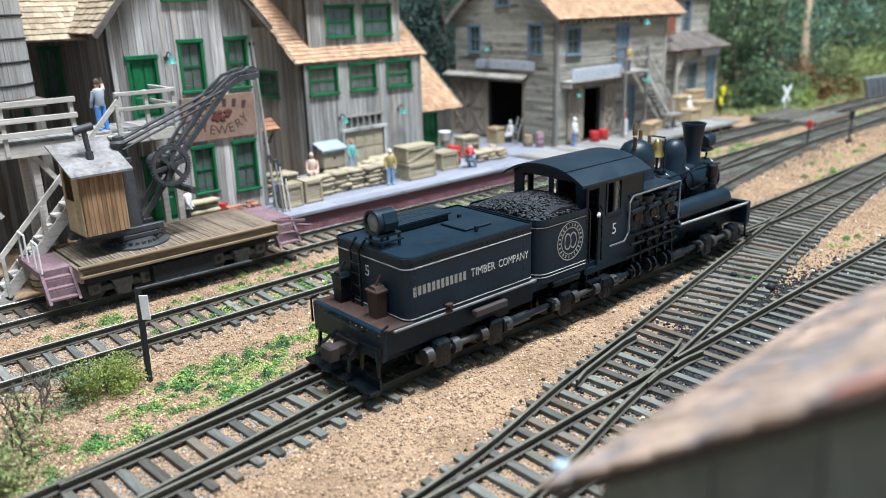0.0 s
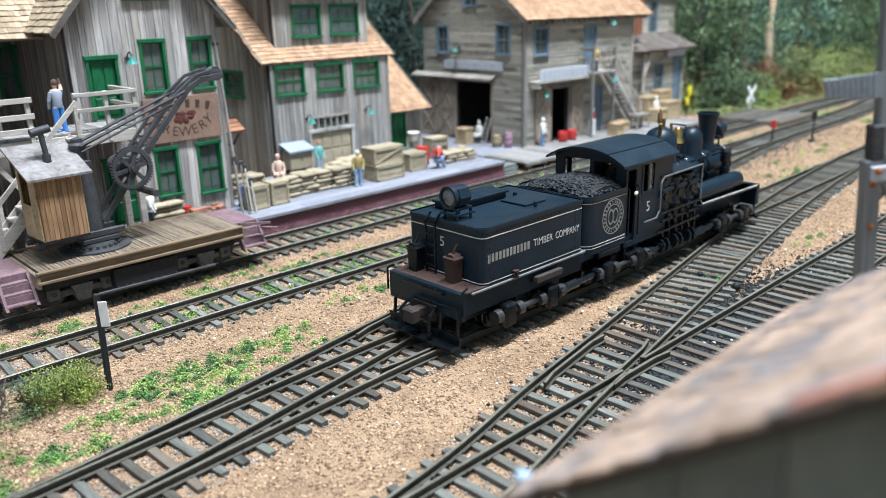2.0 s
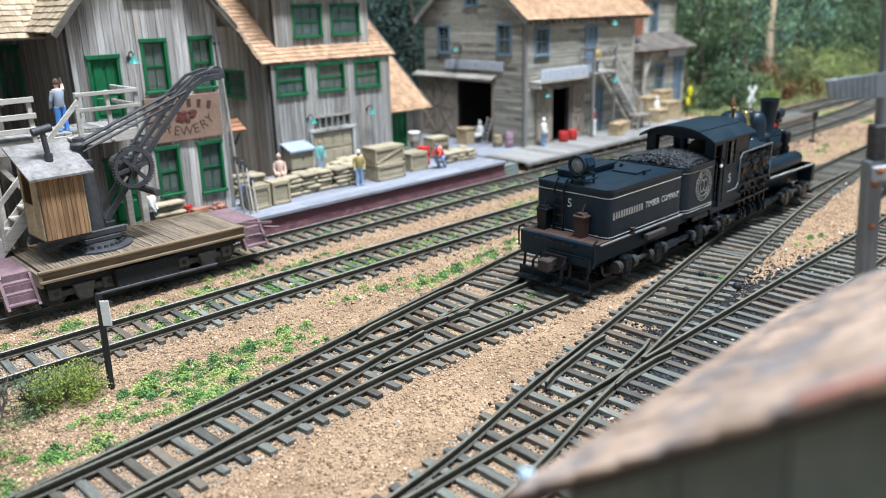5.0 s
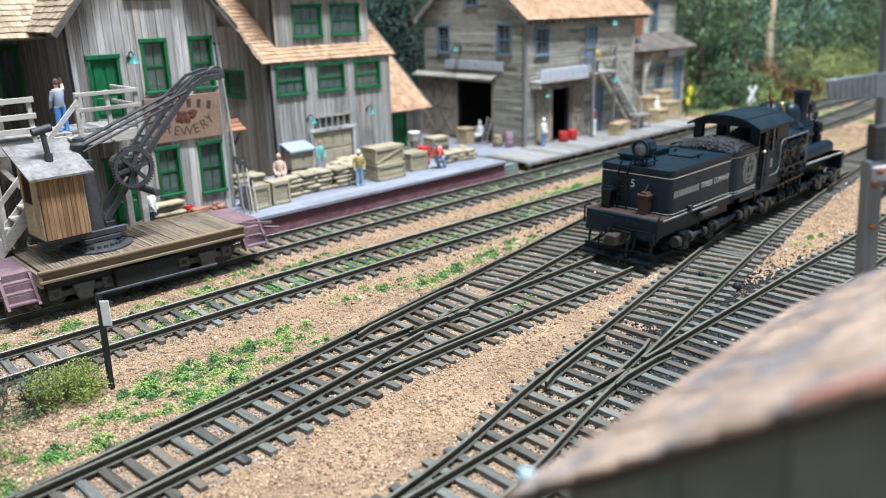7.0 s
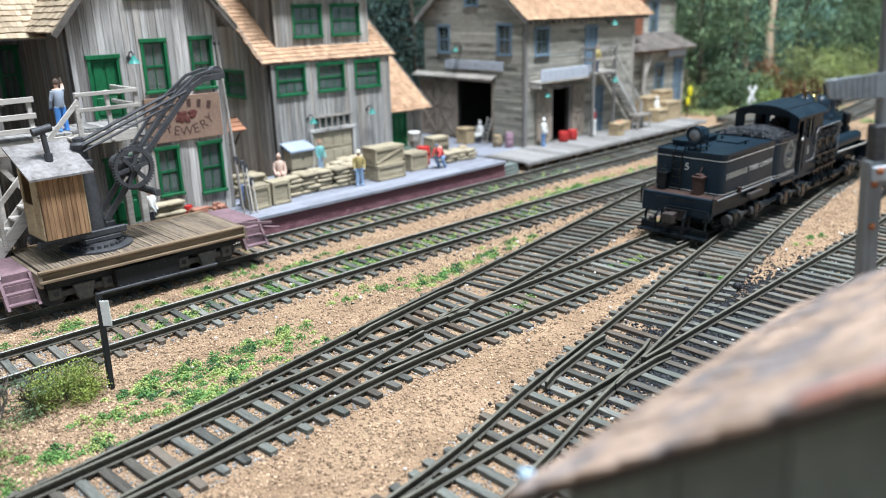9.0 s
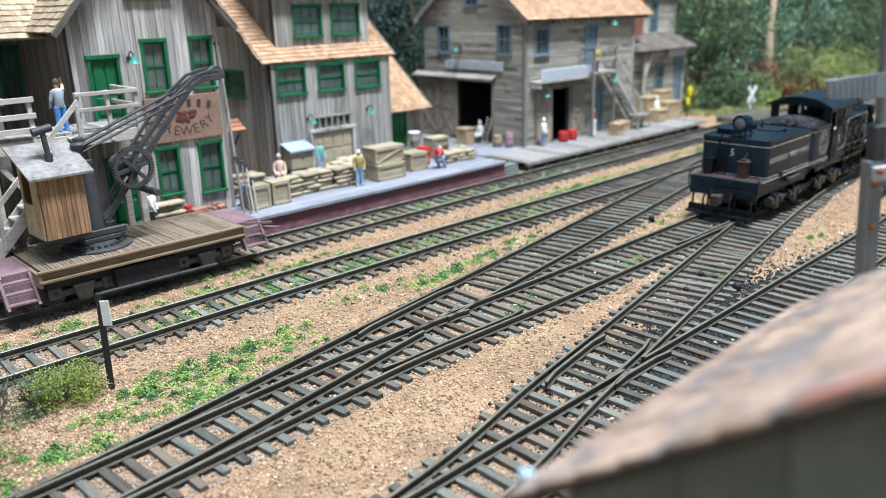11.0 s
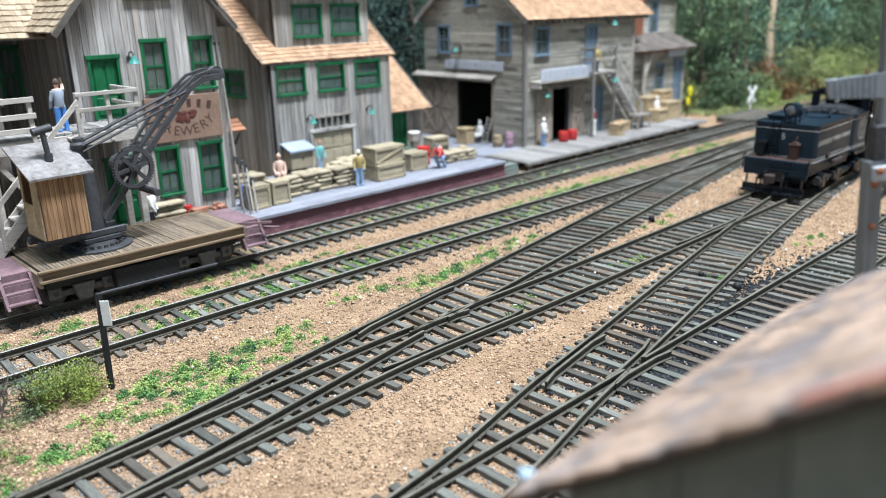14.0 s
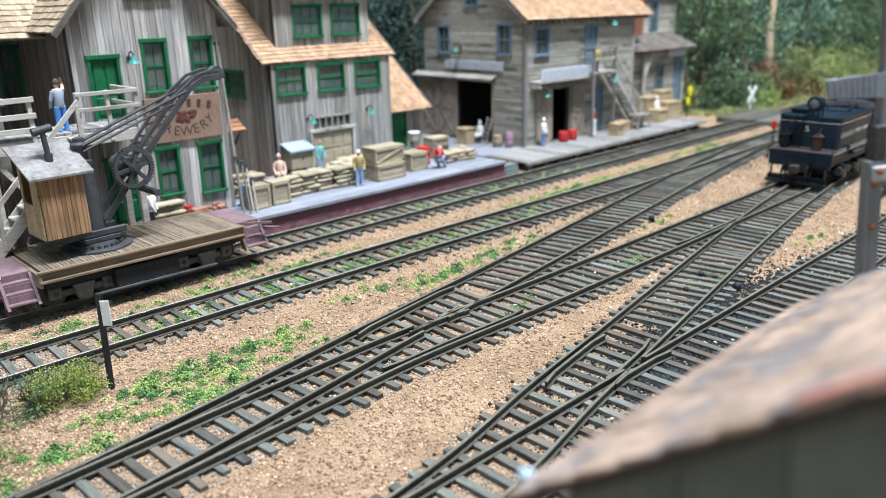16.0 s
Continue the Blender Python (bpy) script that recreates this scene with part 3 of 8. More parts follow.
def siding(parent, m, u0, u1, z0, top, holes, pitch, board, core=CORE, thick=2.5, level=False, seed=3, name="wall"):
    """A wall facing its own -y: a core with real openings, and boards nailed on it. top is a function of u."""
    rng = random.Random(seed)
    w = part(name, holed(Shape(), [u0 + (u1 - u0) * i / 8 for i in range(9)], z0, top, holes, 0.0, thick), core, parent, at=m)
    if level:
        zmax = max(top(u0 + (u1 - u0) * i / 20) for i in range(21))
        z = z0
        while z < zmax:
            h = pitch
            # ends follow the gable
            us = [u0 + (u1 - u0) * i / 60 for i in range(61) if top(u0 + (u1 - u0) * i / 60) > z + h * 0.5]
            if len(us) > 1:
                for r in cut((us[0], us[-1], z, z + h), holes):
                    j = rng.uniform(0, 0.12)
                    q = Shape()
                    vs = [(r[0], -0.30 - j, r[2]), (r[1], -0.30 - j, r[2]), (r[1], -0.12, r[3]), (r[0], -0.12, r[3]),
                          (r[0], 0.02, r[2]), (r[1], 0.02, r[2]), (r[1], 0.02, r[3]), (r[0], 0.02, r[3])]
                    q.add(vs, [(0, 1, 2, 3), (7, 6, 5, 4), (1, 0, 4, 5), (2, 1, 5, 6), (3, 2, 6, 7), (0, 3, 7, 4)])
                    part("board", q, board, w)
            z += h
        return w
    u = u0
    while u < u1 - 0.05:
        e = min(u1, u + pitch * rng.uniform(0.72, 1.28))
        if u1 - e < 0.6:
            e = u1
        g = 0.09
        zt = min(top(u), top(e))
        j = rng.uniform(0.0, 0.22)
        for r in cut((u + g, e - g, z0 + rng.uniform(-0.2, 0.4), zt), holes):
            q = Shape()
            if r[3] >= zt - 0.01 and abs(top(u) - top(e)) > 0.1:
                zl, zr = top(r[0]) - 0.05, top(r[1]) - 0.05
                vs = [(r[0], -0.5 - j, r[2]), (r[1], -0.5 - j, r[2]), (r[1], -0.5 - j, zr), (r[0], -0.5 - j, zl),
                      (r[0], 0.02, r[2]), (r[1], 0.02, r[2]), (r[1], 0.02, zr), (r[0], 0.02, zl)]
                q.add(vs, [(0, 1, 2, 3), (7, 6, 5, 4), (1, 0, 4, 5), (2, 1, 5, 6), (3, 2, 6, 7), (0, 3, 7, 4)])
            else:
                q.box(r[0], r[1], -0.5 - j, 0.02, r[2], r[3], 0.06)
            part("board", q, board, w)
        u = e
    return w


def window(parent, m, u0, u1, z0, z1, paint, nu=2, nz=2, blind=False, head=True, depth=1.6):
    """A sash window: casing, sill, bars and panes, set in an opening of a wall that faces -y."""
    s = Shape()
    t = 1.25
    for a, b, c, d in ((u0 - t, u0, z0, z1), (u1, u1 + t, z0, z1), (u0 - t - 0.3, u1 + t + 0.3, z1, z1 + 1.5)):
        s.box(a, b, -1.15 if c < z1 else -1.4, 0.7, c, d, 0.1)
    w = part("window", s, paint, parent, at=m)
    part("sill", S().box(u0 - t - 0.4, u1 + t + 0.4, -1.9, 0.6, z0 - 1.1, z0, 0.12), paint, w)
    bars = Shape()
    zm = (z0 + z1) / 2
    bars.box(u0, u1, -0.1, 0.5, zm - 0.35, zm + 0.35)
    for lo, hi in ((z0, zm), (zm, z1)):
        bars.box(u0, u1, 0.0, 0.5, lo, lo + 0.45)
        bars.box(u0, u1, 0.0, 0.5, hi - 0.45, hi)
        for i in range(1, nu):
            x = u0 + (u1 - u0) * i / nu
            bars.box(x - 0.16, x + 0.16, 0.05, 0.4, lo, hi)
    bars.box(u0, u0 + 0.5, 0.0, 0.5, z0, z1)
    bars.box(u1 - 0.5, u1, 0.0, 0.5, z0, z1)
    part("sash", bars, paint, w)
    part("pane", S().box(u0, u1, 0.35, 0.5, z0, zm), PANE, w, "dark glass pane")
    part("pane", S().box(u0, u1, 0.36, 0.51, zm, z1), PANE, w, "dark glass pane")
    if blind:
        part("blind", S().box(u0 + 0.5, u1 - 0.5, 0.8, 0.9, z0 + (z1 - z0) * 0.1, z1), CURTAIN, w, "pale curtain behind the glass")
    return w


def panel_door(parent, m, u0, u1, z0, z1, paint, casing=None):
    s = Shape()
    t = 1.2
    for a, b, c, d in ((u0 - t, u0, z0, z1), (u1, u1 + t, z0, z1), (u0 - t - 0.5, u1 + t + 0.5, z1, z1 + 1.6)):
        s.box(a, b, -1.2 if c < z1 else -1.5, 0.7, c, d, 0.1)
    w = part("door_frame", s, casing or paint, parent, at=m)
    leaf = S().box(u0, u1, 0.0, 0.8, z0, z1)
    mid, pw = (u0 + u1) / 2, (u1 - u0) / 2
    for a, b in ((u0 + 0.9, mid - 0.5), (mid + 0.5, u1 - 0.9)):
        leaf.box(a, b, -0.35, 0.0, z0 + 1.6, z0 + (z1 - z0) * 0.36, 0.18)
        leaf.box(a, b, -0.35, 0.0, z0 + (z1 - z0) * 0.44, z1 - 1.4, 0.18)
    part("door", leaf, paint, w)
    part("door_knob", S().lathe([(0.05, -1.0), (0.45, -0.8), (0.45, -0.4), (0.2, 0.0)], (u1 - 0.6, 0, z0 + (z1 - z0) * 0.42), "y", 8), BRASS, w, "small brass knob")
    return w


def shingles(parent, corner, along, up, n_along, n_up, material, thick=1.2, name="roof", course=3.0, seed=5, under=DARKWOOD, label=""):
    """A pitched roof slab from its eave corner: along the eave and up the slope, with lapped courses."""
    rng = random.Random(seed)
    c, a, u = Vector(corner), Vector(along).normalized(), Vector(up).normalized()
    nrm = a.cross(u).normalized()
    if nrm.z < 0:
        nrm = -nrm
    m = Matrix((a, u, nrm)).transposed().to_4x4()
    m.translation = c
    # the default underside has eave shade put into its darker board colour
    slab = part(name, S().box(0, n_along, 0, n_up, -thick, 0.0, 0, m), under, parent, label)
    s = Shape()
    v = -0.6
    while v < n_up - 0.5:
        x = -rng.uniform(0, 0.8) - 0.5
        while x < n_along + 0.2:
            w = rng.uniform(1.6, 3.8)
            e = min(x + w, n_along + 0.5)
            lo = v + rng.uniform(-0.3, 0.2)
            hi = min(v + course * 1.35, n_up)
            k = rng.uniform(0.35, 0.6)
            vs = [(x, lo, 0.05), (e - 0.08, lo, 0.05), (e - 0.08, hi, 0.0), (x, hi, 0.0), (x, lo, k + 0.2), (e - 0.08, lo, k + 0.2), (e - 0.08, hi, 0.14), (x, hi, 0.14)]
            s.add(vs, [(3, 2, 1, 0), (4, 5, 6, 7), (0, 1, 5, 4), (1, 2, 6, 5), (2, 3, 7, 6), (3, 0, 4, 7)], m)
            x = e
        v += course
    sh = part("shingles", s, material, slab)
    sh["kind"] = "stuff"
    return slab


def gooseneck(x, y, z, label="teal enamel wall lamp on a bent arm above the wall", rz=0):
    """A wall lamp with a cone shade; it hangs from a wall that faces -y."""
    o = thing("wall_lamp", x, y, z, label, "lamp", "wall lamps", rz=rz)
    arm = Shape()
    pts = [(0, 0, 0), (0, -2.0, 2.2), (0, -4.0, 2.4), (0, -5.0, 1.4), (0, -5.0, 0.4)]
    for p, q in zip(pts, pts[1:]):
        arm.tube(p, q, 0.3, n=6)
    arm.tube((0, 0.3, 0), (0, -0.5, 0), 0.9, n=8)
    part("arm", arm, IRON, o, "thin dark bent arm")
    part("shade", S().lathe([(2.3, -1.9), (2.1, -1.6), (0.9, 0.1), (0.7, 0.9), (0.1, 1.1)], (0, -5.0, 0), n=14), TEAL, o, "teal cone shade", True)
    part("bulb", S().blob((0, -5.0, -1.5), 0.6, 0.6, 0.8, 1, 0), WHITE, o)
    return o


def spot(m_x, m_y, m_rz=0):
    return pose(m_x * MM, m_y * MM, 0, 0, 0, m_rz)


def build_brewery():
    h = thing("brewery_building", 0, 0, 0, "grey weathered board brewery with green doors and windows", "house")
    f0, f1, cx, eave, ridge = 103.0, 163.5, 133.2, 88.0, 129.0

    def gable(u):
        return eave + 1.0 + (ridge - eave) * (1 - abs(u - cx) / (f1 - cx + 4.6))
    wins = [(131, 139.2, 63.8, 82.6), (151.4, 159, 63.6, 82.8), (131.2, 139.0, 21.4, 39.8), (149.8, 158.6, 19.4, 39.6), (127.0, 143.0, 99.5, 113)]
    doors = [(109.8, 119.6, 54.8, 77.4), (110.5, 121.5, 12.2, 38.5)]
    fm = spot(0, 306)
    siding(h, fm, f0, f1, 0, gable, wins + doors, 2.8, PALEWOOD, seed=31)
    for i, w in enumerate(wins):
        window(h, fm, *w, GREEN, 2, 2, True)
    panel_door(h, fm, *doors[0], GREEN)
    panel_door(h, fm, *doors[1], GREEN)
    side = spot(f1, 306, 90)
    # side and back walls: shade is put in by the darker board colour
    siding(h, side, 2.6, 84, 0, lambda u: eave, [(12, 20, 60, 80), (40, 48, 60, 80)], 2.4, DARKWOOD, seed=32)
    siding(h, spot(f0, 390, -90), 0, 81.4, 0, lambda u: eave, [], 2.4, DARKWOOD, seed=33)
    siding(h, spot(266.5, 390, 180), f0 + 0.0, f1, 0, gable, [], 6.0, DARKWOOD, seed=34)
    # the roof: two slopes with the ridge running back, barge boards at the gable
    run = f1 - cx + 6.0
    rise = (ridge - eave) * run / (f1 - cx + 4.6)
    ln = math.hypot(run, rise)
    shingles(h, (f1 + 6.0, 300.5, gable(f1 + 6.0) + 0.6), (0, 1, 0), (-run, 0, rise), 94, ln, GREYSHINGLE, seed=35)
    shingles(h, (f0 - 6.0, 394.5, gable(f0 - 6.0) + 0.6), (0, -1, 0), (run, 0, rise), 94, ln, GREYSHINGLE, seed=36)
    for sgn in (-1, 1):
        p = (cx + sgn * run, 300.2, gable(cx + sgn * run) - 1.0)
        q = (cx, 300.2, gable(cx) - 0.6)
        part("barge_board", S().bar(p, q, 0.8, 2.2, 0.1), BARGE, h, "barge board with the roof edge's shade in its dark brown")
    # the wing, set back
    wm = spot(0, 356)
    # wing boards carry the deep porch shade in their darker colour
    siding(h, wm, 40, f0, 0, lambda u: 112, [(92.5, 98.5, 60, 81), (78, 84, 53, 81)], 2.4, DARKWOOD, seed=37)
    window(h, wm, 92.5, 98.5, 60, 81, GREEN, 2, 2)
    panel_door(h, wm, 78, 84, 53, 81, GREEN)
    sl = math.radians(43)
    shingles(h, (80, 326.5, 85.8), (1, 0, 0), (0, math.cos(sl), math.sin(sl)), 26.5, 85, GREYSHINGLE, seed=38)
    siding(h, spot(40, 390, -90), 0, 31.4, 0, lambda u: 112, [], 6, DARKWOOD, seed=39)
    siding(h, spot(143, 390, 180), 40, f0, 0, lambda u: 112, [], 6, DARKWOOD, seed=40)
    gooseneck(124.6, 305.4, 77.2)
    # the sign between the storeys
    sg = thing("brewery_sign", 144.2, 305.4, 42.8, "brown painted brewery sign with dark lettering on the wall", "sign")
    part("panel", S().box(-16.4, 16.4, -1.2, 0.0, 0.0, 18.2, 0.15), SIGNPANEL, sg)
    for i, ch in enumerate("BREWERY"):
        a = -60 + i * 20
        lettering("letter", ch, 5.6, SIGNINK, sg, pose((12.4 * math.sin(math.radians(a))) * MM, -1.22 * MM, (9.8 - 6.2 * math.cos(math.radians(a * 1.15))) * MM, 90, 0, 0) @ pose(0, 0, 0, 0, 0, a * 0.55))
    for i in range(6):
        part("sign_bar", S().box(-0.9, 0.9, -0.05, 0.0, -1.7, 1.7), SIGNINK, sg, at=pose((-11.0 + 4.4 * i) * MM, -1.22 * MM, (15.0 - 0.06 * (i - 2.5) ** 2 * 4) * MM, 0, 6 * (i - 2.5), 0))
    em = S()
    for i in range(14):
        em.blob((random.Random(i).uniform(-4.5, 4.5), -1.3, 9.6 + random.Random(i + 50).uniform(-1.6, 1.6)), 1.4, 0.25, 1.0, i, 0.3)
    part("emblem", em, mat("dark_red_emblem", (0.16, 0.045, 0.035), (0.05, 0.02, 0.018), 0.8), sg, "dark red painted emblem")["kind"] = "stuff"
    # a small tan canopy roof beside the gable
    cn = thing("canopy_roof", 0, 0, 0, "small rusty shingled canopy between the buildings", "canopy")
    shingles(cn, (164.2, 308, 43.0), (1, 0, 0), (0, 0.85, 0.52), 9.0, 9, mat("rusty_shingle", (0.34, 0.16, 0.09), (0.2, 0.09, 0.05), 0.9, island=0.2), seed=41, name="slab")
    part("bracket", S().bar((165, 316, 36), (165, 309, 42.5), 0.9, 0.9).bar((172, 316, 36), (172, 309, 42.5), 0.9, 0.9).bar((164.1, 316, 36), (173.0, 316, 36), 0.9, 0.9), DARKWOOD, cn)


def build_deck():
    """The raised loading deck along the brewery with its rails, posts and stairs."""
    d = thing("loading_deck", 0, 0, 0, "raised timber loading deck with white-washed railings and stairs", "deck")
    x0, x1, y0, y1, z = 10.0, 117.0, 284.0, 305.2, 54.5
    x = x0
    pl = S().box(-1.35, 1.35, 0, 20.6, -0.9, 0.0, 0.12).mesh("plank", PLANK2)
    while x < x1:
        part("plank", pl, PLANK2, d, at=(x + 1.4, y0, z + random.uniform(-0.1, 0.1)))
        x += 2.85
    part("front_beam", S().box(x0, x1, y0 - 0.4, y0 + 1.6, z - 5.2, z - 0.95, 0.15), WHITEWOOD, d)
    part("back_beam", S().box(x0, x1, y1 - 4, y1 - 2, z - 4.5, z - 0.95, 0.15), WHITEWOOD, d)
    post = S().box(-1.2, 1.2, -1.2, 1.2, 0, 49.2, 0.15).mesh("post", WHITEWOOD)
    for px in (14, 40, 66, 92, 115):
        part("post", post, WHITEWOOD, d, at=(px, y0 + 2.9, 0))
        part("post", post, WHITEWOOD, d, at=(px, y1 - 3.5, 0))
    for a, b in ((40, 66), (66, 92), (14, 40)):
        part("brace", S().bar((a, y0 + 1.8, 49), (a + 13, y0 + 1.8, 30), 1.2, 1.6), WHITEWOOD, d)
    rp = S().box(-0.7, 0.7, -0.7, 0.7, -4.5, 13.4, 0.12).mesh("rail_post", WHITEWOOD)
    for px in (12, 36, 58, 80, 95.5, 106, 116.2):
        part("rail_post", rp, WHITEWOOD, d, at=(px, y0 - 0.2, z))
    for zz in (12.6, 7.2):
        part("handrail", S().box(x0, 81.5, y0 - 1.5, y0 - 0.6, z + zz - 0.9, z + zz + 0.9, 0.1), WHITEWOOD, d)
        part("handrail", S().box(94.8, 117.0, y0 - 1.5, y0 - 0.6, z + zz - 0.7, z + zz + 0.7, 0.1), WHITEWOOD, d)
        part("handrail", S().box(115.6, 116.8, y0, y1, z + zz - 0.7, z + zz + 0.7, 0.1), WHITEWOOD, d)
    part("low_rail", S().box(x0, 81.5, y0 - 1.5, y0 - 0.6, z + 1.6, z + 3.4, 0.1), WHITEWOOD, d)
    # stairs down along the front
    a, b = Vector((93, 0, z)), Vector((47, 0, 7.0))
    for y in (y0 - 9.0, y0 - 1.2):
        part("stringer", S().bar((a.x, y, a.z - 1.5), (b.x, y, b.z - 1.5), 1.0, 3.6), WHITEWOOD, d)
    for k in range(14):
        p = a.lerp(b, (k + 0.5) / 14)
        part("tread", S().box(p.x - 1.6, p.x + 1.6, y0 - 8.6, y0 - 1.6, p.z - 0.4, p.z + 0.4, 0.08), WHITEWOOD, d)
    for y in (y0 - 9.2,):
        part("stair_rail", S().bar((a.x, y, a.z + 11.5), (b.x, y, b.z + 11.5), 1.0, 1.5), WHITEWOOD, d)
        for k in (0.02, 0.33, 0.66, 0.97):
            p = a.lerp(b, k)
            part("stair_post", S().box(p.x - 0.6, p.x + 0.6, y - 0.6, y + 0.6, p.z - 3, p.z + 11, 0.1), WHITEWOOD, d)
    part("stair_foot", S().box(44.5, 49.5, y0 - 9.5, y0 - 0.5, 0, 6.2, 0.15), WHITEWOOD, d)


def build_tank():
    t = thing("water_tank", 62, 325, 66, "round grey wooden water tank with dark iron hoops", "water tank")
    n = 34
    st = S().box(-1.55, 1.55, -0.5, 0.5, 0, 62, 0.12).mesh("stave", GREYWOOD)
    for i in range(n):
        a = 6.2832 * i / n
        part("stave", st, GREYWOOD, t, at=pose(17 * math.cos(a) * MM, 17 * math.sin(a) * MM, 0, 0, 0, math.degrees(a) + 90))
    part("core", S().tube((0, 0, 0.2), (0, 0, 61.5), 16.4, n=34), CORE, t)
    part("stand", S().box(-17, 17, -17, 17, -3, -0.2, .3), DARKWOOD, t)
    for px in (-14, 14):
        for py in (-14, 14):
            part("stand_leg", S().box(px - 1.8, px + 1.8, py - 1.8, py + 1.8, -66, -3, .3), DARKWOOD, t)
    for z in (5, 13, 21, 29, 38, 48, 58):
        part("hoop", S().lathe([(17.9, z - 0.35), (18.05, z), (17.9, z + 0.35), (17.0, z + 0.3), (17.0, z - 0.3)], n=34, ring=True), BLACK, t, "thin iron hoop")


def build_freight_house():
    h = thing("freight_house", 0, 0, 0, "grey board freight house with tan shingle roof and green windows", "house")
    x0, x1, y0, ev = 214.5, 293.5, 350.0, 66.0
    sl = math.atan(0.80)
    m = spot(0, y0)
    wins = [(218.3, 234.0, 51.2, 64.4), (243.8, 259.6, 51.2, 64.4), (269.2, 284.8, 51.0, 64.2)]
    door = (236.8, 264.0, 0.0, 29.0)
    lights = (238.0, 263.0, 31.0, 36.6)
    siding(h, m, x0, x1, 0, lambda u: ev + 3, wins + [door, lights], 2.2, GREYWOOD, seed=51)
    for w in wins:
        window(h, m, *w, GREEN, 3, 2, True)
    # the wide goods door with its top lights
    fr = S().box(235.2, 236.8, -1.2, 0.8, 0, 29, .1).box(264, 265.6, -1.2, 0.8, 0, 29, .1).box(234.6, 266.2, -1.4, 0.8, 29, 30.8, .1)
    g = part("goods_door_frame", fr, GREYWOOD, h, at=m)
    leaf = S().box(236.8, 264, 0.2, 1.0, 0, 29)
    for i in range(4):
        a = 237.4 + i * 6.65
        leaf.box(a, a + 6.0, -0.15, 0.2, 10.8, 18.6, 0.15).box(a, a + 6.0, -0.15, 0.2, 19.6, 28.0, 0.15)
    part("goods_door", leaf, CRATEWOOD, g, "pale olive-grey panelled goods door")
    tl = S().box(237.2, 263.8, -1.0, 0.6, 36.6, 37.8, .1)
    for i in range(7):
        a = 238.0 + 25.0 * i / 6
        tl.box(a - 0.4, a + 0.4, -0.7, 0.5, 31.0, 36.6)
    tlp = part("top_light", tl, GREYWOOD, h, at=m)
    for i in range(6):
        a = 238.4 + 25.0 * i / 6
        part("pane", S().box(a, a + 3.3, 0.3, 0.45, 31, 36.6), PANE, tlp)
    dep = 92.0

    def side_top(u):
        return ev + 2.0 + 0.80 * min(u, dep - u)
    # end walls
    sm = spot(x0, y0 + dep, -90)
    siding(h, sm, 0, dep - 2.6, 0, side_top, [(46.5, 65.5, 48.8, 61.4)], 2.3, GREYWOOD, seed=52)
    window(h, sm, 46.5, 65.5, 48.8, 61.4, GREEN, 2, 2)
    # turned-away walls use the board colour with shade in it
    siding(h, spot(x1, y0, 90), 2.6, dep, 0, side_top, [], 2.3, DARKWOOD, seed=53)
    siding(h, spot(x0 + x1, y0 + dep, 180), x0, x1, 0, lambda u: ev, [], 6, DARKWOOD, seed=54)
    ln = (dep / 2 + 6.0) / math.cos(sl)
    shingles(h, (x0 - 5.2, y0 - 1.3, ev + 1.76), (1, 0, 0), (0, math.cos(sl), math.sin(sl)), x1 - x0 + 8.5, ln - 4.7 / math.cos(sl), SHINGLE, seed=55)
    shingles(h, (x1 + 3.3, y0 + dep + 6.0, ev + 0.6 - 2.6), (-1, 0, 0), (0, -math.cos(sl), math.sin(sl)), x1 - x0 + 8.5, ln, SHINGLE, seed=56)
    raf = S().box(-0.6, 0.6, 0, 2.0, -1.0, 0.0).mesh("rafter_end", DARKWOOD)
    for i in range(17):
        part("rafter_end", raf, DARKWOOD, h, at=pose((x0 + 1 + i * 4.8) * MM, (y0 - 0.9) * MM, (ev + 0.9) * MM, math.degrees(sl), 0, 0))
    for ex in (x0 - 5.0, x1 + 3.0):
        part("barge_board", S().bar((ex, y0 - 1.4, ev + .84), (ex, y0 + dep / 2, ev - 3.0 + 0.8 * (dep / 2 + 6.2)), 0.7, 3.0, .1), DARKWOOD, h)
    # the dormer
    dw = [(235.4, 251.8, 79.6, 94.4), (260.0, 277.4, 79.8, 94.4)]
    dm = spot(0, 357.0)
    siding(h, dm, 223.0, 284.6, 71, lambda u: 104, dw, 2.2, GREYWOOD, seed=57, name="dormer_wall")
    for w in dw:
        window(h, dm, *w, GREEN, 3, 2, True)
    # dormer cheeks: side shade comes from the darker board colour
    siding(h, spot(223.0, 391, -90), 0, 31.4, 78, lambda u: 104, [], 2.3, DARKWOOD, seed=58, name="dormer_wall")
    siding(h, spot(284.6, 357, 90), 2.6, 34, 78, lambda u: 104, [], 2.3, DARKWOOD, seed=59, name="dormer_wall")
    shingles(h, (218, 352, 103), (1, 0, 0), (0, 0.97, 0.24), 71, 52, SHINGLE, seed=60, name="dormer_roof")
    gooseneck(234.5, 349.3, 37.2)
    gooseneck(275.0, 349.3, 37.8)
    # the lean-to at the far end
    a = thing("annex", 0, 0, 0, "grey board annex with a tan shingle roof and a green door", "house")
    am = spot(0, 371)
    siding(a, am, 296.6, 336.5, 0, lambda u: 35, [(312, 322, 0, 29)], 2.3, GREYWOOD, seed=61)
    panel_door(a, am, 312, 322, 0, 29, GREEN)
    siding(a, spot(336.5, 371, 90), 2.6, 50, 0, lambda u: 35 + 0.8 * min(u, 50), [], 2.3, DARKWOOD, seed=62)
    shingles(a, (296.8, 364.5, 31.4), (1, 0, 0), (0, math.cos(sl), math.sin(sl)), 42.4, 66, SHINGLE, seed=63)
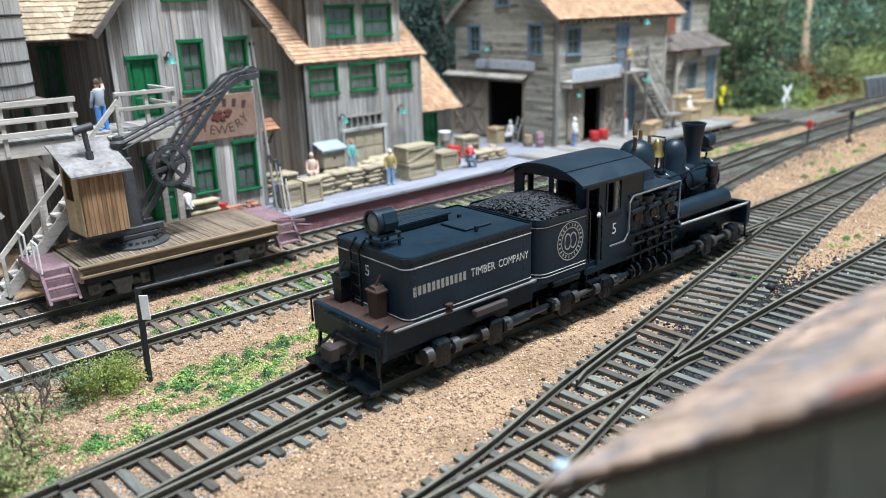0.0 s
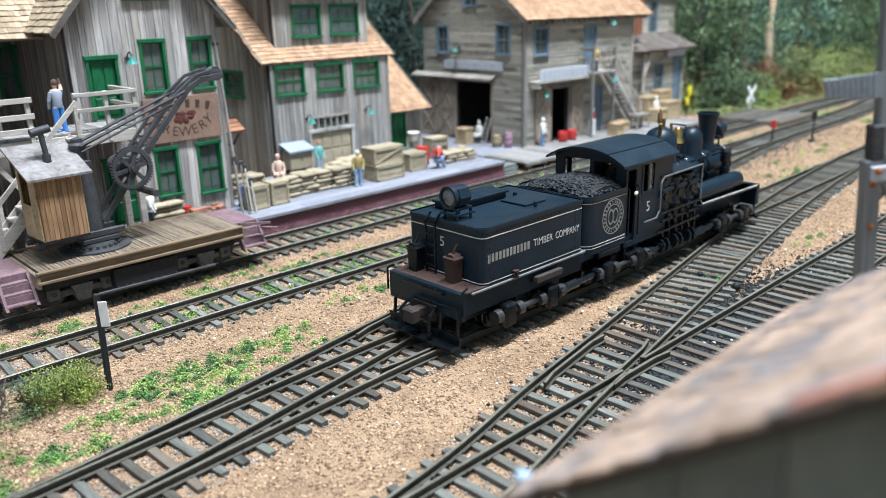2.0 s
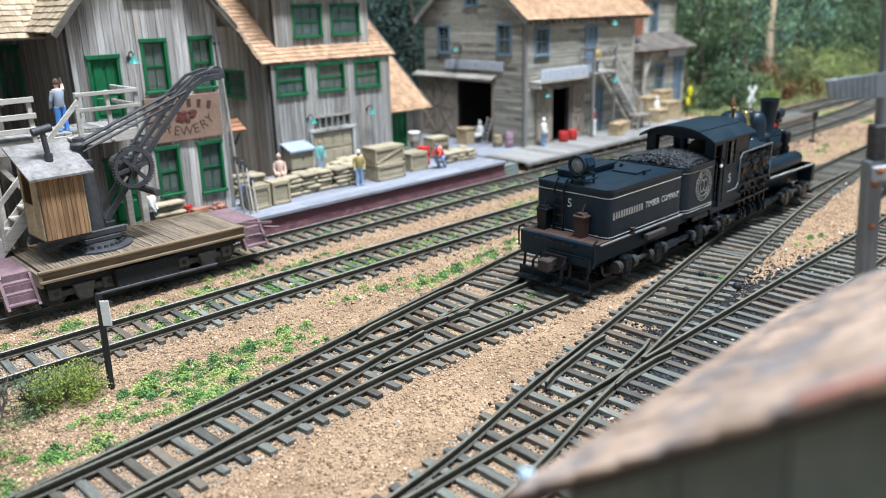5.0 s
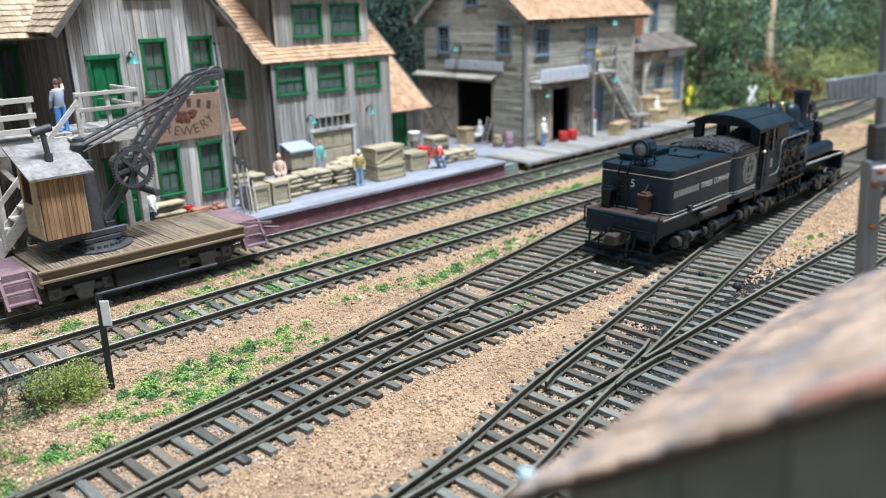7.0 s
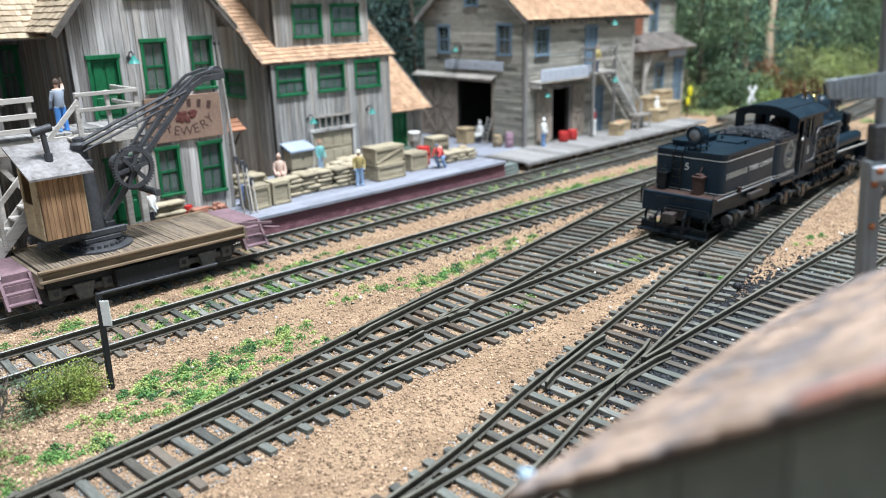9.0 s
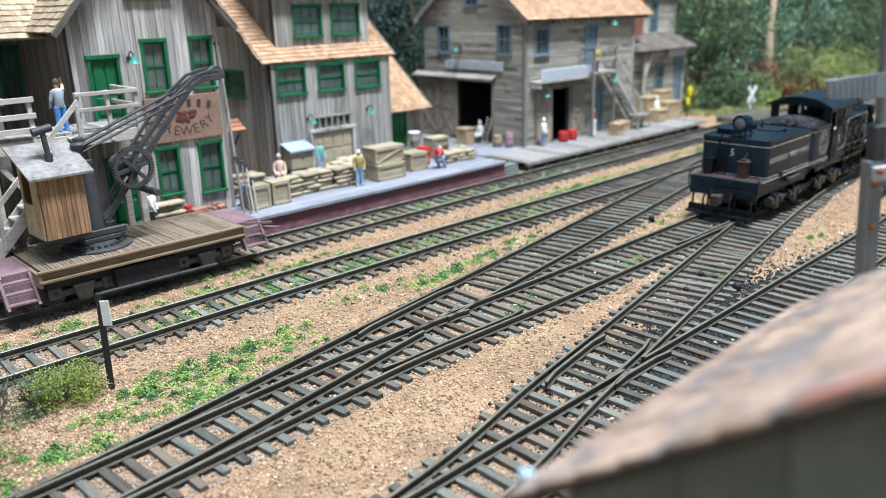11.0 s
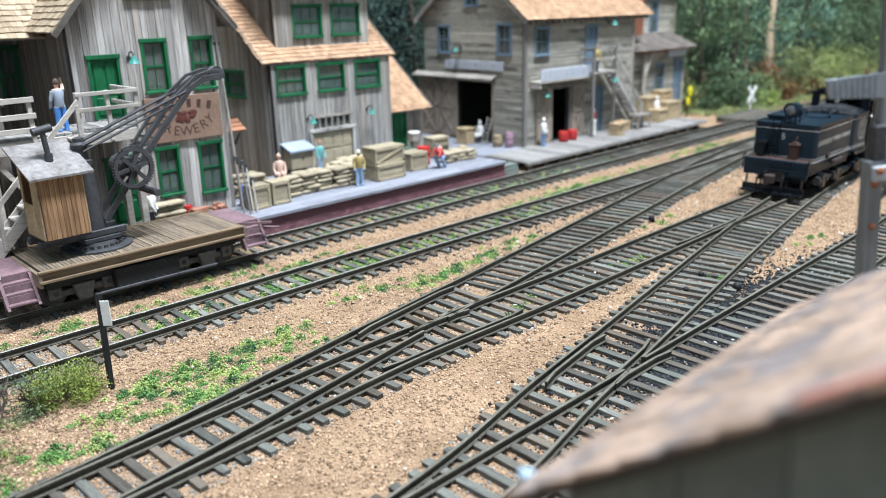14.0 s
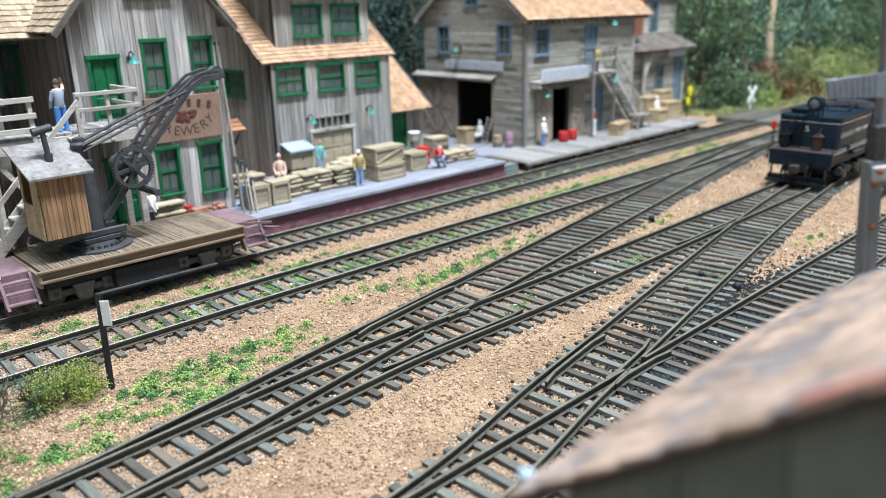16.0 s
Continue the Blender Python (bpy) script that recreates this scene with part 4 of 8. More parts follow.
    part("barge_board", S().bar((339.6, 364, 30.6), (339.6, 415, 71.4), 0.7, 2.6, .1), DARKWOOD, a)


def small_sign(parent, m, u0, u1, z0, z1, y=-1.2):
    p = part("sign_board", S().box(u0, u1, y - 0.6, y, z0, z1, 0.15), mat("pale_blue_grey_sign", (.50, .53, .58), (.38, .40, .45), .8), parent, "pale sign board with faded grey writing", at=m)
    rng = random.Random(int(u0 * 7))
    s = Shape()
    u = u0 + 3
    while u < u1 - 4:
        w = rng.uniform(2.5, 6)
        s.box(u, min(u + w, u1 - 2), y - 0.66, y - 0.58, z0 + 1.4, z1 - 1.4)
        u += w + 1.6
    part("faded_writing", s, mat("faded_grey_blue_letters", (0.30, 0.34, 0.40), (0.5, 0.5, 0.52), 0.8), p)["kind"] = "stuff"


def xbraced(parent, m, u0, u1, z0, z1, y, board, slide="barn_door"):
    """A planked sliding door with a cross brace."""
    s = Shape()
    n = max(3, int((u1 - u0) / 3))
    for i in range(n):
        a = u0 + (u1 - u0) * i / n
        s.box(a + 0.05, a + (u1 - u0) / n - 0.05, y, y + 0.8, z0, z1)
    d = part(slide, s, board, parent, at=m)
    f = Shape()
    for zz in (z0 + 1, (z0 + z1) / 2, z1 - 1):
        f.box(u0, u1, y - 0.5, y, zz - 1, zz + 1, .1)
    f.box(u0, u0 + 1.6, y - 0.5, y, z0, z1, .1).box(u1 - 1.6, u1, y - 0.5, y, z0, z1, .1)
    for lo, hi in ((z0 + 2, (z0 + z1) / 2 - 1), ((z0 + z1) / 2 + 1, z1 - 2)):
        f.bar((u0 + 1.6, y - 0.3, lo), (u1 - 1.6, y - 0.3, hi), 0.5, 1.4)
        f.bar((u0 + 1.6, y - 0.32, hi), (u1 - 1.6, y - 0.32, lo), 0.5, 1.4)
    part("cross_brace", f, board, d)


def build_store():
    h = thing("general_store", 0, 0, 0, "two-storey brown-grey clapboard store with tan roof and blue windows", "house")
    x0, x1, y0, y1, ev, rg = 375.5, 494.0, 316.0, 408.0, 85.0, 121.0
    cy = (y0 + y1) / 2
    m = spot(0, y0)
    holes = [(384.5, 396.5, 62.5, 78), (437, 448, 50.5, 77), (402, 420, 0, 40), (446.5, 457.5, 6.2, 36)]
    siding(h, m, x0, x1, 0, lambda u: ev + 2, holes, 2.4, BROWNBOARD, level=True, seed=71)
    window(h, m, *holes[0], BLUETRIM, 2, 2)
    panel_door(h, m, *holes[1], BLUETRIM)
    panel_door(h, m, *holes[3], BLUETRIM)
    fr = S().box(400.4, 402, -1.2, 0.6, 0, 40, .1).box(420, 421.6, -1.2, 0.6, 0, 40, .1).box(400, 422, -1.4, 0.6, 40, 42, .1)
    part("door_frame", fr, DARKWOOD, h, at=m)
    xbraced(h, m, 385, 400, 6.5, 41, -1.8, BARNWOOD)
    xbraced(h, m, 422, 435, 6.5, 41, -1.8, BARNWOOD)
    aw = S().box(379, 438, -9.0, 0.0, 45.6, 46.6, .1)
    aw.box(379.5, 380.5, -8.5, 0, 42.5, 45.5).box(436.5, 437.5, -8.5, 0, 42.5, 45.5)
    part("awning", aw, WHITEWOOD, h, at=m)
    small_sign(h, m, 380, 433, 46.8, 54.0, -8.2)
    # gable end that looks along the platform
    lm = spot(x0, y1, -90)

    def gtop(u):
        return ev + 2 + (rg - ev) * (1 - abs(u - (y1 - cy)) / (y1 - cy))
    lh = [(y1 - 376, y1 - 344, 0, 44.5), (y1 - 393, y1 - 383.5, 63, 79.5), (y1 - 338.5, y1 - 328.5, 63, 80.5), (y1 - 367, y1 - 357, 93, 108)]
    siding(h, lm, 0, y1 - y0 - 2.6, 0, gtop, lh, 2.4, BROWNBOARD, level=True, seed=72)
    for w in lh[1:]:
        window(h, lm, *w, BLUETRIM, 2, 2)
    xbraced(h, lm, y1 - 412, y1 - 394.5, 6.5, 45, -1.8, BARNWOOD)
    xbraced(h, lm, y1 - 394, y1 - 377, 6.5, 45, -1.8, BARNWOOD)
    part("door_hood", S().prism([(-6.0, 46.6), (-0.6, 48.8), (-0.6, 49.8), (-6.0, 47.6)], y1 - 416, y1 - 340, "x"), GREYWOOD, h, "grey plank hood over the sliding doors", at=lm)
    part("door_track", S().box(y1 - 413, y1 - 342, -2.4, -0.6, 45.2, 46.6, .1), DARKWOOD, h, at=lm)
    for a in (y1 - 344, y1 - 377.6):
        part("door_post", S().box(a, a + 1.6, -1.0, .6, 0, 44.5, .1), BARNWOOD, h, at=lm)
    small_sign(h, lm, y1 - 386.5, y1 - 333.5, 52.5, 58.4, -0.9)
    siding(h, spot(x1, y0, 90), 2.6, y1 - y0, 0, lambda u: ev + 2 + (rg - ev) * (1 - abs(u - 46) / 46), [], 2.6, BROWNBOARD, level=True, seed=73)
    siding(h, spot(x0 + x1, y1, 180), x0 + 2.6, x1 - 2.6, 0, lambda u: ev, [], 5, BROWNBOARD, level=True, seed=74)
    part("corner_board", S().box(x0 - 0.9, x0 + 1.4, y0 - 1.0, y0 + 1.4, 0, ev + 2, .1), GREYWOOD, h)
    part("corner_board", S().box(x1 - 1.4, x1 + 0.9, y0 - 1.0, y0 + 1.4, 0, ev, .1), GREYWOOD, h)
    rise = (rg - ev) / (cy - y0)
    ang = math.atan(rise)
    ln = (cy - y0 + 5) / math.cos(ang)
    shingles(h, (x0 - 4.5, y0 - 5, ev + 3.0 - 5 * rise), (1, 0, 0), (0, math.cos(ang), math.sin(ang)), 140, ln, SHINGLE, seed=75)
    shingles(h, (x0 + 135.5, y1 + 5, ev + 3.0 - 5 * rise), (-1, 0, 0), (0, -math.cos(ang), math.sin(ang)), 140, ln, SHINGLE, seed=76)
    for yy, s in ((y0 - 5, 1), (y1 + 5, -1)):
        part("barge_board", S().bar((x0 - 4.7, yy, ev + 1.4 - 5 * rise), (x0 - 4.7, cy, rg + 1.4), 0.8, 3.0, .1), DARKWOOD, h)
    raf = S().box(-0.6, 0.6, 0, 5, -2.0, 0.0).mesh("rafter_end", DARKWOOD)
    for i in range(24):
        part("rafter_end", raf, DARKWOOD, h, at=pose((x0 + 1 + i * 5.6) * MM, (y0 - 4.6) * MM, (ev + 1.4 - 5 * rise) * MM, math.degrees(ang), 0, 0))
    # a floor and dark back inside the open doors
    part("inner_floor", S().box(x0 + 2.6, x1 - 2.6, y0 + 2.6, y1 - 2.6, 0.5, 5.5), CORE, h)
    # balcony and outside stair
    bl = thing("balcony", 0, 0, 0, "grey timber balcony with posts and an outside stair", "balcony")
    part("floor", S().box(430, 456, 303, 315.2, 47.5, 49.0, .1), GREYWOOD, bl)
    for px in (431, 455):
        part("post", S().box(px - 0.9, px + 0.9, 303.2, 305, 6.2, 65, .1), GREYWOOD, bl)
    for zz in (64, 57):
        part("rail", S().box(430, 456, 303.4, 304.4, zz - 0.7, zz + 0.7, .1), GREYWOOD, bl)
        part("rail", S().box(430.4, 431.4, 304, 315, zz - 0.7, zz + 0.7, .1), GREYWOOD, bl)
    for yy in (306, 313.5):
        part("stringer", S().bar((456, yy, 48), (494, yy, 9), 0.9, 2.6), GREYWOOD, bl)
        part("stair_rail", S().bar((456, yy, 62), (494, yy, 22), 0.8, 1.1), GREYWOOD, bl)
    for k in range(12):
        p = Vector((456, 0, 48)).lerp(Vector((494, 0, 9)), (k + 0.5) / 12)
        part("tread", S().box(p.x - 1.6, p.x + 1.6, 306.5, 313, p.z - 0.4, p.z + 0.4), GREYWOOD, bl)
    part("stair_post", S().box(492, 493.6, 305, 306.6, 6.2, 24, .1), GREYWOOD, bl)
    gooseneck(390, 315.2, 38.5)
    gooseneck(462, 315.2, 80)
    gooseneck(447, 302.8, 44)
    gooseneck(374.8, 372, 66, rz=-90)


def build_far_house():
    h = thing("far_house", 0, 0, 0, "grey two-storey board house with blue windows beyond the store", "house")
    m = spot(0, 332)
    siding(h, m, 519, 598, 0, lambda u: 56, [(553, 564, 22, 44), (582, 592, 10, 46)], 3.2, BROWNBOARD, level=True, seed=81)
    window(h, m, 553, 564, 22, 44, BLUETRIM)
    panel_door(h, m, 582, 592, 10, 46, BLUETRIM)
    siding(h, spot(519, 385, -90), 0, 50.4, 0, lambda u: 56, [(30, 44, 6, 44)], 3.2, BROWNBOARD, level=True, seed=82)
    siding(h, spot(598, 332, 90), 2.6, 53, 0, lambda u: 56, [], 3.2, BROWNBOARD, level=True, seed=83)
    um = spot(0, 351)
    siding(h, um, 550, 612, 50, lambda u: 104, [(572, 582, 68, 92)], 3.0, BROWNBOARD, level=True, seed=84)
    window(h, um, 572, 582, 68, 92, BLUETRIM)
    siding(h, spot(550, 400, -90), 0, 46.4, 50, lambda u: 104 + 18 * (1 - abs(u - 24) / 25), [], 3.0, BROWNBOARD, level=True, seed=85)
    shingles(h, (512, 325, 56.5), (1, 0, 0), (0, 0.9, 0.4), 92, 30, DARKSHINGLE, seed=86, under=mat("rust_brown_board", (0.26, 0.12, 0.07), (0.15, 0.07, 0.04), 0.9))
    shingles(h, (545, 346, 103), (1, 0, 0), (0, 0.8, 0.6), 72, 40, DARKSHINGLE, seed=87)
    small_sign(h, m, 566, 594, 50, 57, -3.0)
    part("rusty_tank", S().box(516, 536, 334, 372, 68, 100, .4), mat("rusty_red_sheet", (0.30, 0.11, 0.06), (0.17, 0.07, 0.045), 0.8, 0, 1.5, 9), h, "rust-red sheet cladding")
    part("rusty_tank_base", S().box(515, 533, 345, 371, 0, 61.5, .4), CORE, h)
    # a timber porch with a slanting brace
    part("porch_brace", S().bar((503, 330, 36), (514, 330, 62), 1.6, 2.6, .1), WHITEWOOD, h)
    part("porch_post", S().box(502, 504, 329, 331, 0, 36, .1), WHITEWOOD, h)
    part("porch_post", S().box(530, 532, 327, 329, 0, 54, .1), WHITEWOOD, h)
    part("porch_brace", S().bar((531, 328, 36), (541, 328, 56), 1.4, 2.4, .1), WHITEWOOD, h)


def build_platforms():
    p = thing("brick_platform", 0, 0, 0, "maroon brick platform with a grey plank edge", "platform", kind="")
    x0, x1, y0, y1, z = 152.0, 318.5, 282.2, 349.0, 10.0
    part("core", S().box(x0, x1, y0 + 0.9, y1, 0, z - 1.6), MORTAR, p)
    rows, bh, bw = 9, 0.92, 2.7
    edge, near = Shape(), S().box(-1.25, 1.25, -0.45, 0.45, -0.39, 0.39, 0.07)
    bm = near.mesh("brick", MAROON)
    for r in range(rows):
        x = x0 + (bw / 2 if r % 2 else 0)
        while x < x1 - 1.3:
            zz = 0.1 + bh * (r + 0.5)
            if r >= rows - 5 and x < x0 + 155:
                part("brick", bm, MAROON, p, at=(x + bw / 2, y0 + 0.75 + random.uniform(-0.08, 0.08), zz))
            else:
                edge.box(x + 0.1, x + bw - 0.1, y0 + 0.3, y0 + 1.2, zz - 0.39, zz + 0.39)
            x += bw
    part("brickwork", edge, MAROON, p)["kind"] = "stuff"
    x = x0
    while x < x1:
        w = min(random.uniform(24, 38), x1 - x)
        part("edge_plank", S().box(x + 0.08, x + w - 0.08, y0 - 1.0, y0 + 6.0, z - 1.6, z, 0.2), CONCRETE, p, "blue-grey edge plank")
        x += w
    y = y0 + 6.1
    while y < y1 - 1:
        part("plank", S().box(x0, x1, y, min(y + 6.0, y1), z - 1.6, z - 0.15 + random.uniform(-.1, .05), 0.12), CONCRETE, p)
        y += 6.1
    q = thing("timber_platform", 0, 0, 0, "low pale plank platform on timber posts before the store", "platform")
    x0, x1, y0, y1, z = 337.5, 546.0, 282.5, 315.0, 6.0
    x = x0
    plm = S().box(-2.35, 2.35, 0, y1 - y0, -1.2, 0, 0.12).mesh("plank", PLANK2)
    while x < x1:
        part("plank", plm, PLANK2, q, at=(x + 2.4, y0 + random.uniform(-0.5, 0.5), z + random.uniform(-0.12, 0.12)))
        x += 4.8
    part("fascia", S().box(x0, x1, y0 - 1.1, y0 + 0.6, z - 2.2, z - 0.3, 0.15), PLANK2, q)
    part("back_filling", S().box(x0, 374.4, y1 + 0.2, 412, 0, 5.6, .1), CONCRETE, q)
    for i in range(14):
        part("post", S().box(x0 + 3 + i * 15, x0 + 6 + i * 15, y0 + 0.8, y0 + 3.6, 0, z - 1.4, .1), SLEEPER, q)
    part("back_beam", S().box(x0, x1, y0 + 14, y0 + 17, 0, z - 1.4), CORE, q)
    # a step down between the platforms
    st = thing("plank_step", 326, 287, 0, "small green-grey stack of timbers between two platforms", "timber stack")
    for i in range(3):
        part("timber", S().box(-6, 7, -3 + 0.8 * i, 5, i * 2.0, i * 2.0 + 1.9, .15), mat("green_grey_timber", (0.19, 0.22, 0.2), (0.1, 0.12, 0.11), 0.9) if i == 0 else bpy.data.materials["green_grey_timber"], st)
    b = thing("loading_platform", 0, 0, 0, "low brown plank platform at the foot of the brewery", "platform")
    for i in range(5):
        part("plank", S().box(70, 151.6, 285.5 + i * 3.9, 289.2 + i * 3.9, 9.8, 11.4, .15), DECKWOOD, b)
    part("frame", S().box(71, 151, 286, 304.8, 0, 9.7), MORTAR, b)

# ---- the geared locomotive ----


def rounded(x0, x1, y0, y1, radii, n=5):
    """An outline in plan with corner radii (rear right, front right, front left, rear left)."""
    out = []
    for (cx, cy, sx, sy, a0), r in zip(((x0, y0, 1, 1, 180), (x1, y0, -1, 1, 270), (x1, y1, -1, -1, 0), (x0, y1, 1, -1, 90)), radii):
        for i in range(n + 1):
            a = math.radians(a0 + 90 * i / n)
            out.append((cx + sx * r + r * math.cos(a), cy + sy * r + r * math.sin(a)))
    return out


def band(outline, z0, z1, grow, skip=None):
    """A thin strip round an outline, standing a little proud."""
    s = Shape()
    n = len(outline)
    c = Vector((sum(p[0] for p in outline) / n, sum(p[1] for p in outline) / n))
    out = []
    for i in range(n):
        a, b = Vector(outline[i - 1]), Vector(outline[(i + 1) % n])
        d = (b - a).normalized()
        out.append(Vector(outline[i]) + Vector((d.y, -d.x)) * grow)
    for i in range(n):
        j = (i + 1) % n
        if skip and skip(outline[i], outline[j]):
            continue
        p, q, a, b = out[i], out[j], outline[i], outline[j]
        s.add([(p.x, p.y, z0), (q.x, q.y, z0), (q.x, q.y, z1), (p.x, p.y, z1), (a[0], a[1], z0), (b[0], b[1], z0), (b[0], b[1], z1), (a[0], a[1], z1)],
              [(0, 1, 2, 3), (3, 2, 6, 7), (4, 5, 1, 0)])
    return s


LOCO_START = 98.8


def rivet_rows():
    """Rivet heads on the end beam, tank sides and bunker."""
    s = Shape()
    for i in range(13):
        for z in (13.8, 19.8):
            s.blob((-1.65, -14 + i * 2.33, z), .2, .28, .28, i, 0, 5)
    for i in range(21):
        s.blob((8.5 + i * 1.95, -15.02, 35.4), .22, .14, .22, i, 0, 5)
        s.blob((8.5 + i * 1.95, -15.02, 22.4), .22, .14, .22, i, 0, 5)
    for i in range(14):
        s.blob((9.2, -15.02, 23 + i * .9), .2, .14, .2, i, 0, 5).blob((47.6, -15.02, 23 + i * .9), .2, .14, .2, i, 0, 5)
    return s


def build_loco():
    L = thing("steam_locomotive", 0, 149, 0, "black geared steam locomotive with coal bunker and lettered tender", "locomotive")
    W = 15.0
    # tender unit
    fr = part("tender_frame", S().box(0, 52.6, -14.2, 14.2, 13.5, 20.2, 0.3).box(4, 48, -9, 9, 9.5, 13.5), LOCO, L)
    part("rear_deck", S().box(-0.3, 9, -W, W, 20.2, 20.8, 0.15), RUST, fr, "rust-brown rear deck")
    part("end_beam", S().box(-1.6, 0, -W, W, 12.8, 20.8, 0.25), LOCO, L)
    to = rounded(6.5, 51.0, -W, W, (2.2, .6, .6, 2.2))
    tb = part("tender_tank", S().prism(to[::-1], 20.3, 36.6, "z"), LOCO, L, smooth=True)
    part("tank_rim", band(to, 36.0, 37.0, 0.22), LOCO, tb)
    part("tank_top", S().prism(rounded(7.3, 50.2, -W + .8, W - .8, (3, 1, 1, 3))[::-1], 36.6, 36.8, "z"), LOCO, tb)
    part("lining", band(to, 34.15, 34.4, 0.10), LINE, tb, "thin cream line")
    part("lining", band(to, 21.25, 21.45, 0.10), LINE, tb, "thin cream line")
    part("running_edge", S().box(2, 52.8, -W - 0.5, -W + 0.6, 19.7, 20.3, .1), DULL_LINE, L, "dull grey worn edge of the tender deck")
    part("running_edge", S().box(2, 51, W - 0.6, W + 0.7, 19.6, 20.4, .1), LOCO, L)
    for sgn in (-1, 1):
        x0 = 8.6 if sgn < 0 else 49.6

        def on_tank(along, z=28.3):
            return pose((x0 - sgn * along) * MM, sgn * (W + 0.02) * MM, z * MM, 90, 0, 0 if sgn < 0 else 180)
        nb = Shape()
        for i in range(12):
            nb.box(i * 1.50, i * 1.50 + 0.98, -1.15 if i else -1.3, 1.15, -0.03, 0.03)
        part("side_lettering", nb, EMBLEM, tb, "row of cream lettering bars on the tank", at=on_tank(0.0))["kind"] = "stuff"
        for word, at_, wide in (("TIMBER", 19.2, 8.9), ("COMPANY", 29.4, 11.6)):
            o = lettering("side_lettering", word, 3.1, LINE, tb, on_tank(at_), "cream painted lettering on the tank", 0.04, "LEFT")
            xs = [v.co.x for v in o.data.vertices]
            k = wide * MM / (max(xs) - min(xs))
            for v in o.data.vertices:
                v.co.x = (v.co.x - min(xs)) * k
    # riser box and lid on the tank
    hb = part("hose_box", S().box(15, 38, 4.5, 12.5, 36.9, 38.6, 0.2), LOCO, tb)
    for i in range(8):
        part("cover_board", S().box(14.4, 38.6, 3.9 + i * 1.14, 4.98 + i * 1.14, 38.6, 39.3 + .06 * (i % 3), .1), LOCO, hb)
    part("tank_lid", S().box(33, 43, -7.5, 2.5, 36.85, 37.5, 0.2), LOCO, tb)
    part("lid_handle", S().box(35, 36, -9.6, -8.8, 36.8, 38.4, .1).box(41, 42, 3.5, 4.4, 36.8, 38, .1), LOCO, tb)
    hl = S().lathe([(2.0, 11.5), (3.0, 11.2), (3.1, 6.0), (3.35, 5.8), (3.35, 5.0), (2.7, 5.0), (2.6, 5.6)], (2.6, -0.8, 43.2), "x", 20)
    h = part("headlight", hl, LOCO, L, "round black rear headlight on a stand", True)
    part("lens", S().lathe([(2.6, 5.55), (2.2, 5.2), (0.6, 5.0)], (2.6, -0.8, 43.2), "x", 18), LENS, h, "dark glass lens", True)
    hs = S().box(8.4, 14.6, -3.6, 2.0, 39.6, 40.3, .1)
    for x, y in ((8.8, -3.2), (8.8, 1.6), (14.2, -3.2), (14.2, 1.6)):
        hs.bar((x, y, 36.7), (x, y, 39.8), 0.6, 0.6)
    hs.bar((7.8, -4.2, 38.6), (14.8, -4.2, 38.6), .5, .5).bar((7.8, -4.2, 38.6), (7.8, 2.4, 38.6), .5, .5).box(10, 12.6, -2.0, .4, 40.2, 41.0)
    hs.prism([(-3.3, 40.9), (1.7, 40.9), (2.7, 43.2), (1.7, 45.6), (-3.3, 45.6), (-4.3, 43.2)], 9.4, 13.6, "x")
    part("headlight_stand", hs, LOCO, h)
    # rear ladder, boxes, grab irons
    ld = Shape()
    for y in (2.4, 6.2):
        ld.bar((5.4, y, 20.9), (5.4, y, 36.0), 0.5, 0.5).bar((5.4, y, 36.0), (7.6, y, 38.2), 0.5, 0.5)
    for z in (23.2, 26.2, 29.2, 32.2, 35.2):
        ld.bar((5.4, 2.4, z), (5.4, 6.2, z), 0.45, 0.45)
    part("ladder", ld, LOCO_DIRTY, L)
    for y, mtl, nm in ((9.4, LOCO_DIRTY, "fuse_box"), (-6.0, RUST, "rusty_box")):
        b = S().prism([(y - 1.6, 20.8), (y + 1.6, 20.8), (y + 2.1, 27.4), (y - 2.1, 27.4)], 2.7, 5.9, "x").box(2.3, 6.2, y - 2.4, y + 2.4, 27.4, 28.2, .25).prism([(y - 1.7, 28.2), (y + 1.7, 28.2), (y + 1.0, 29.0), (y - 1.0, 29.0)], 2.9, 5.8, "x").tube((4, y, 28.8), (5.2, y - .6, 31.6), .28, n=6)
        part("oil_box", b, mtl, L, "rusty brown oil box" if mtl is RUST else "black oil box")
    lettering("rear_number", "5", 4.2, LINE, tb, pose(6.42 * MM, 0.6 * MM, 30.6 * MM, 90, 0, -90), "cream numeral 5")
    gr = Shape()
    for y in (-W - 0.4, W + 0.4):
        gr.bar((-1.8, y, 15), (-1.8, y, 21.5), .45, .45).bar((-1.8, y, 21.5), (0.5, y * .97, 22.0), .45, .45)
    gr.bar((-2.4, -8, 19.4), (-2.4, 8, 19.4), .45, .45)
    for y in (-8, 0, 8):
        gr.bar((-2.4, y, 19.4), (-1.4, y, 19.0), .5, .5)
    part("grab_iron", gr, LOCO_DIRTY, L)
    cp = S().box(-5.2, -1.4, -1.5, 1.5, 11.4, 14.2, .3).box(-8.2, -5.0, -2.3, 2.3, 10.4, 14.6, .5).box(-2.2, -1.0, -5, 5, 10.6, 15.0, .2)
    part("coupler", cp, mat("rusty_coupler", (0.05, 0.036, 0.032), (0.02, 0.015, 0.015), 0.75), L, "brownish knuckle coupler")
    part("air_hose", S().tube((-2, 6.4, 14.0), (-4.8, 6.6, 12.2), .45, n=6).tube((-4.8, 6.6, 12.2), (-5.0, 6.6, 7.4), .45, n=6), LOCO_DIRTY, L)
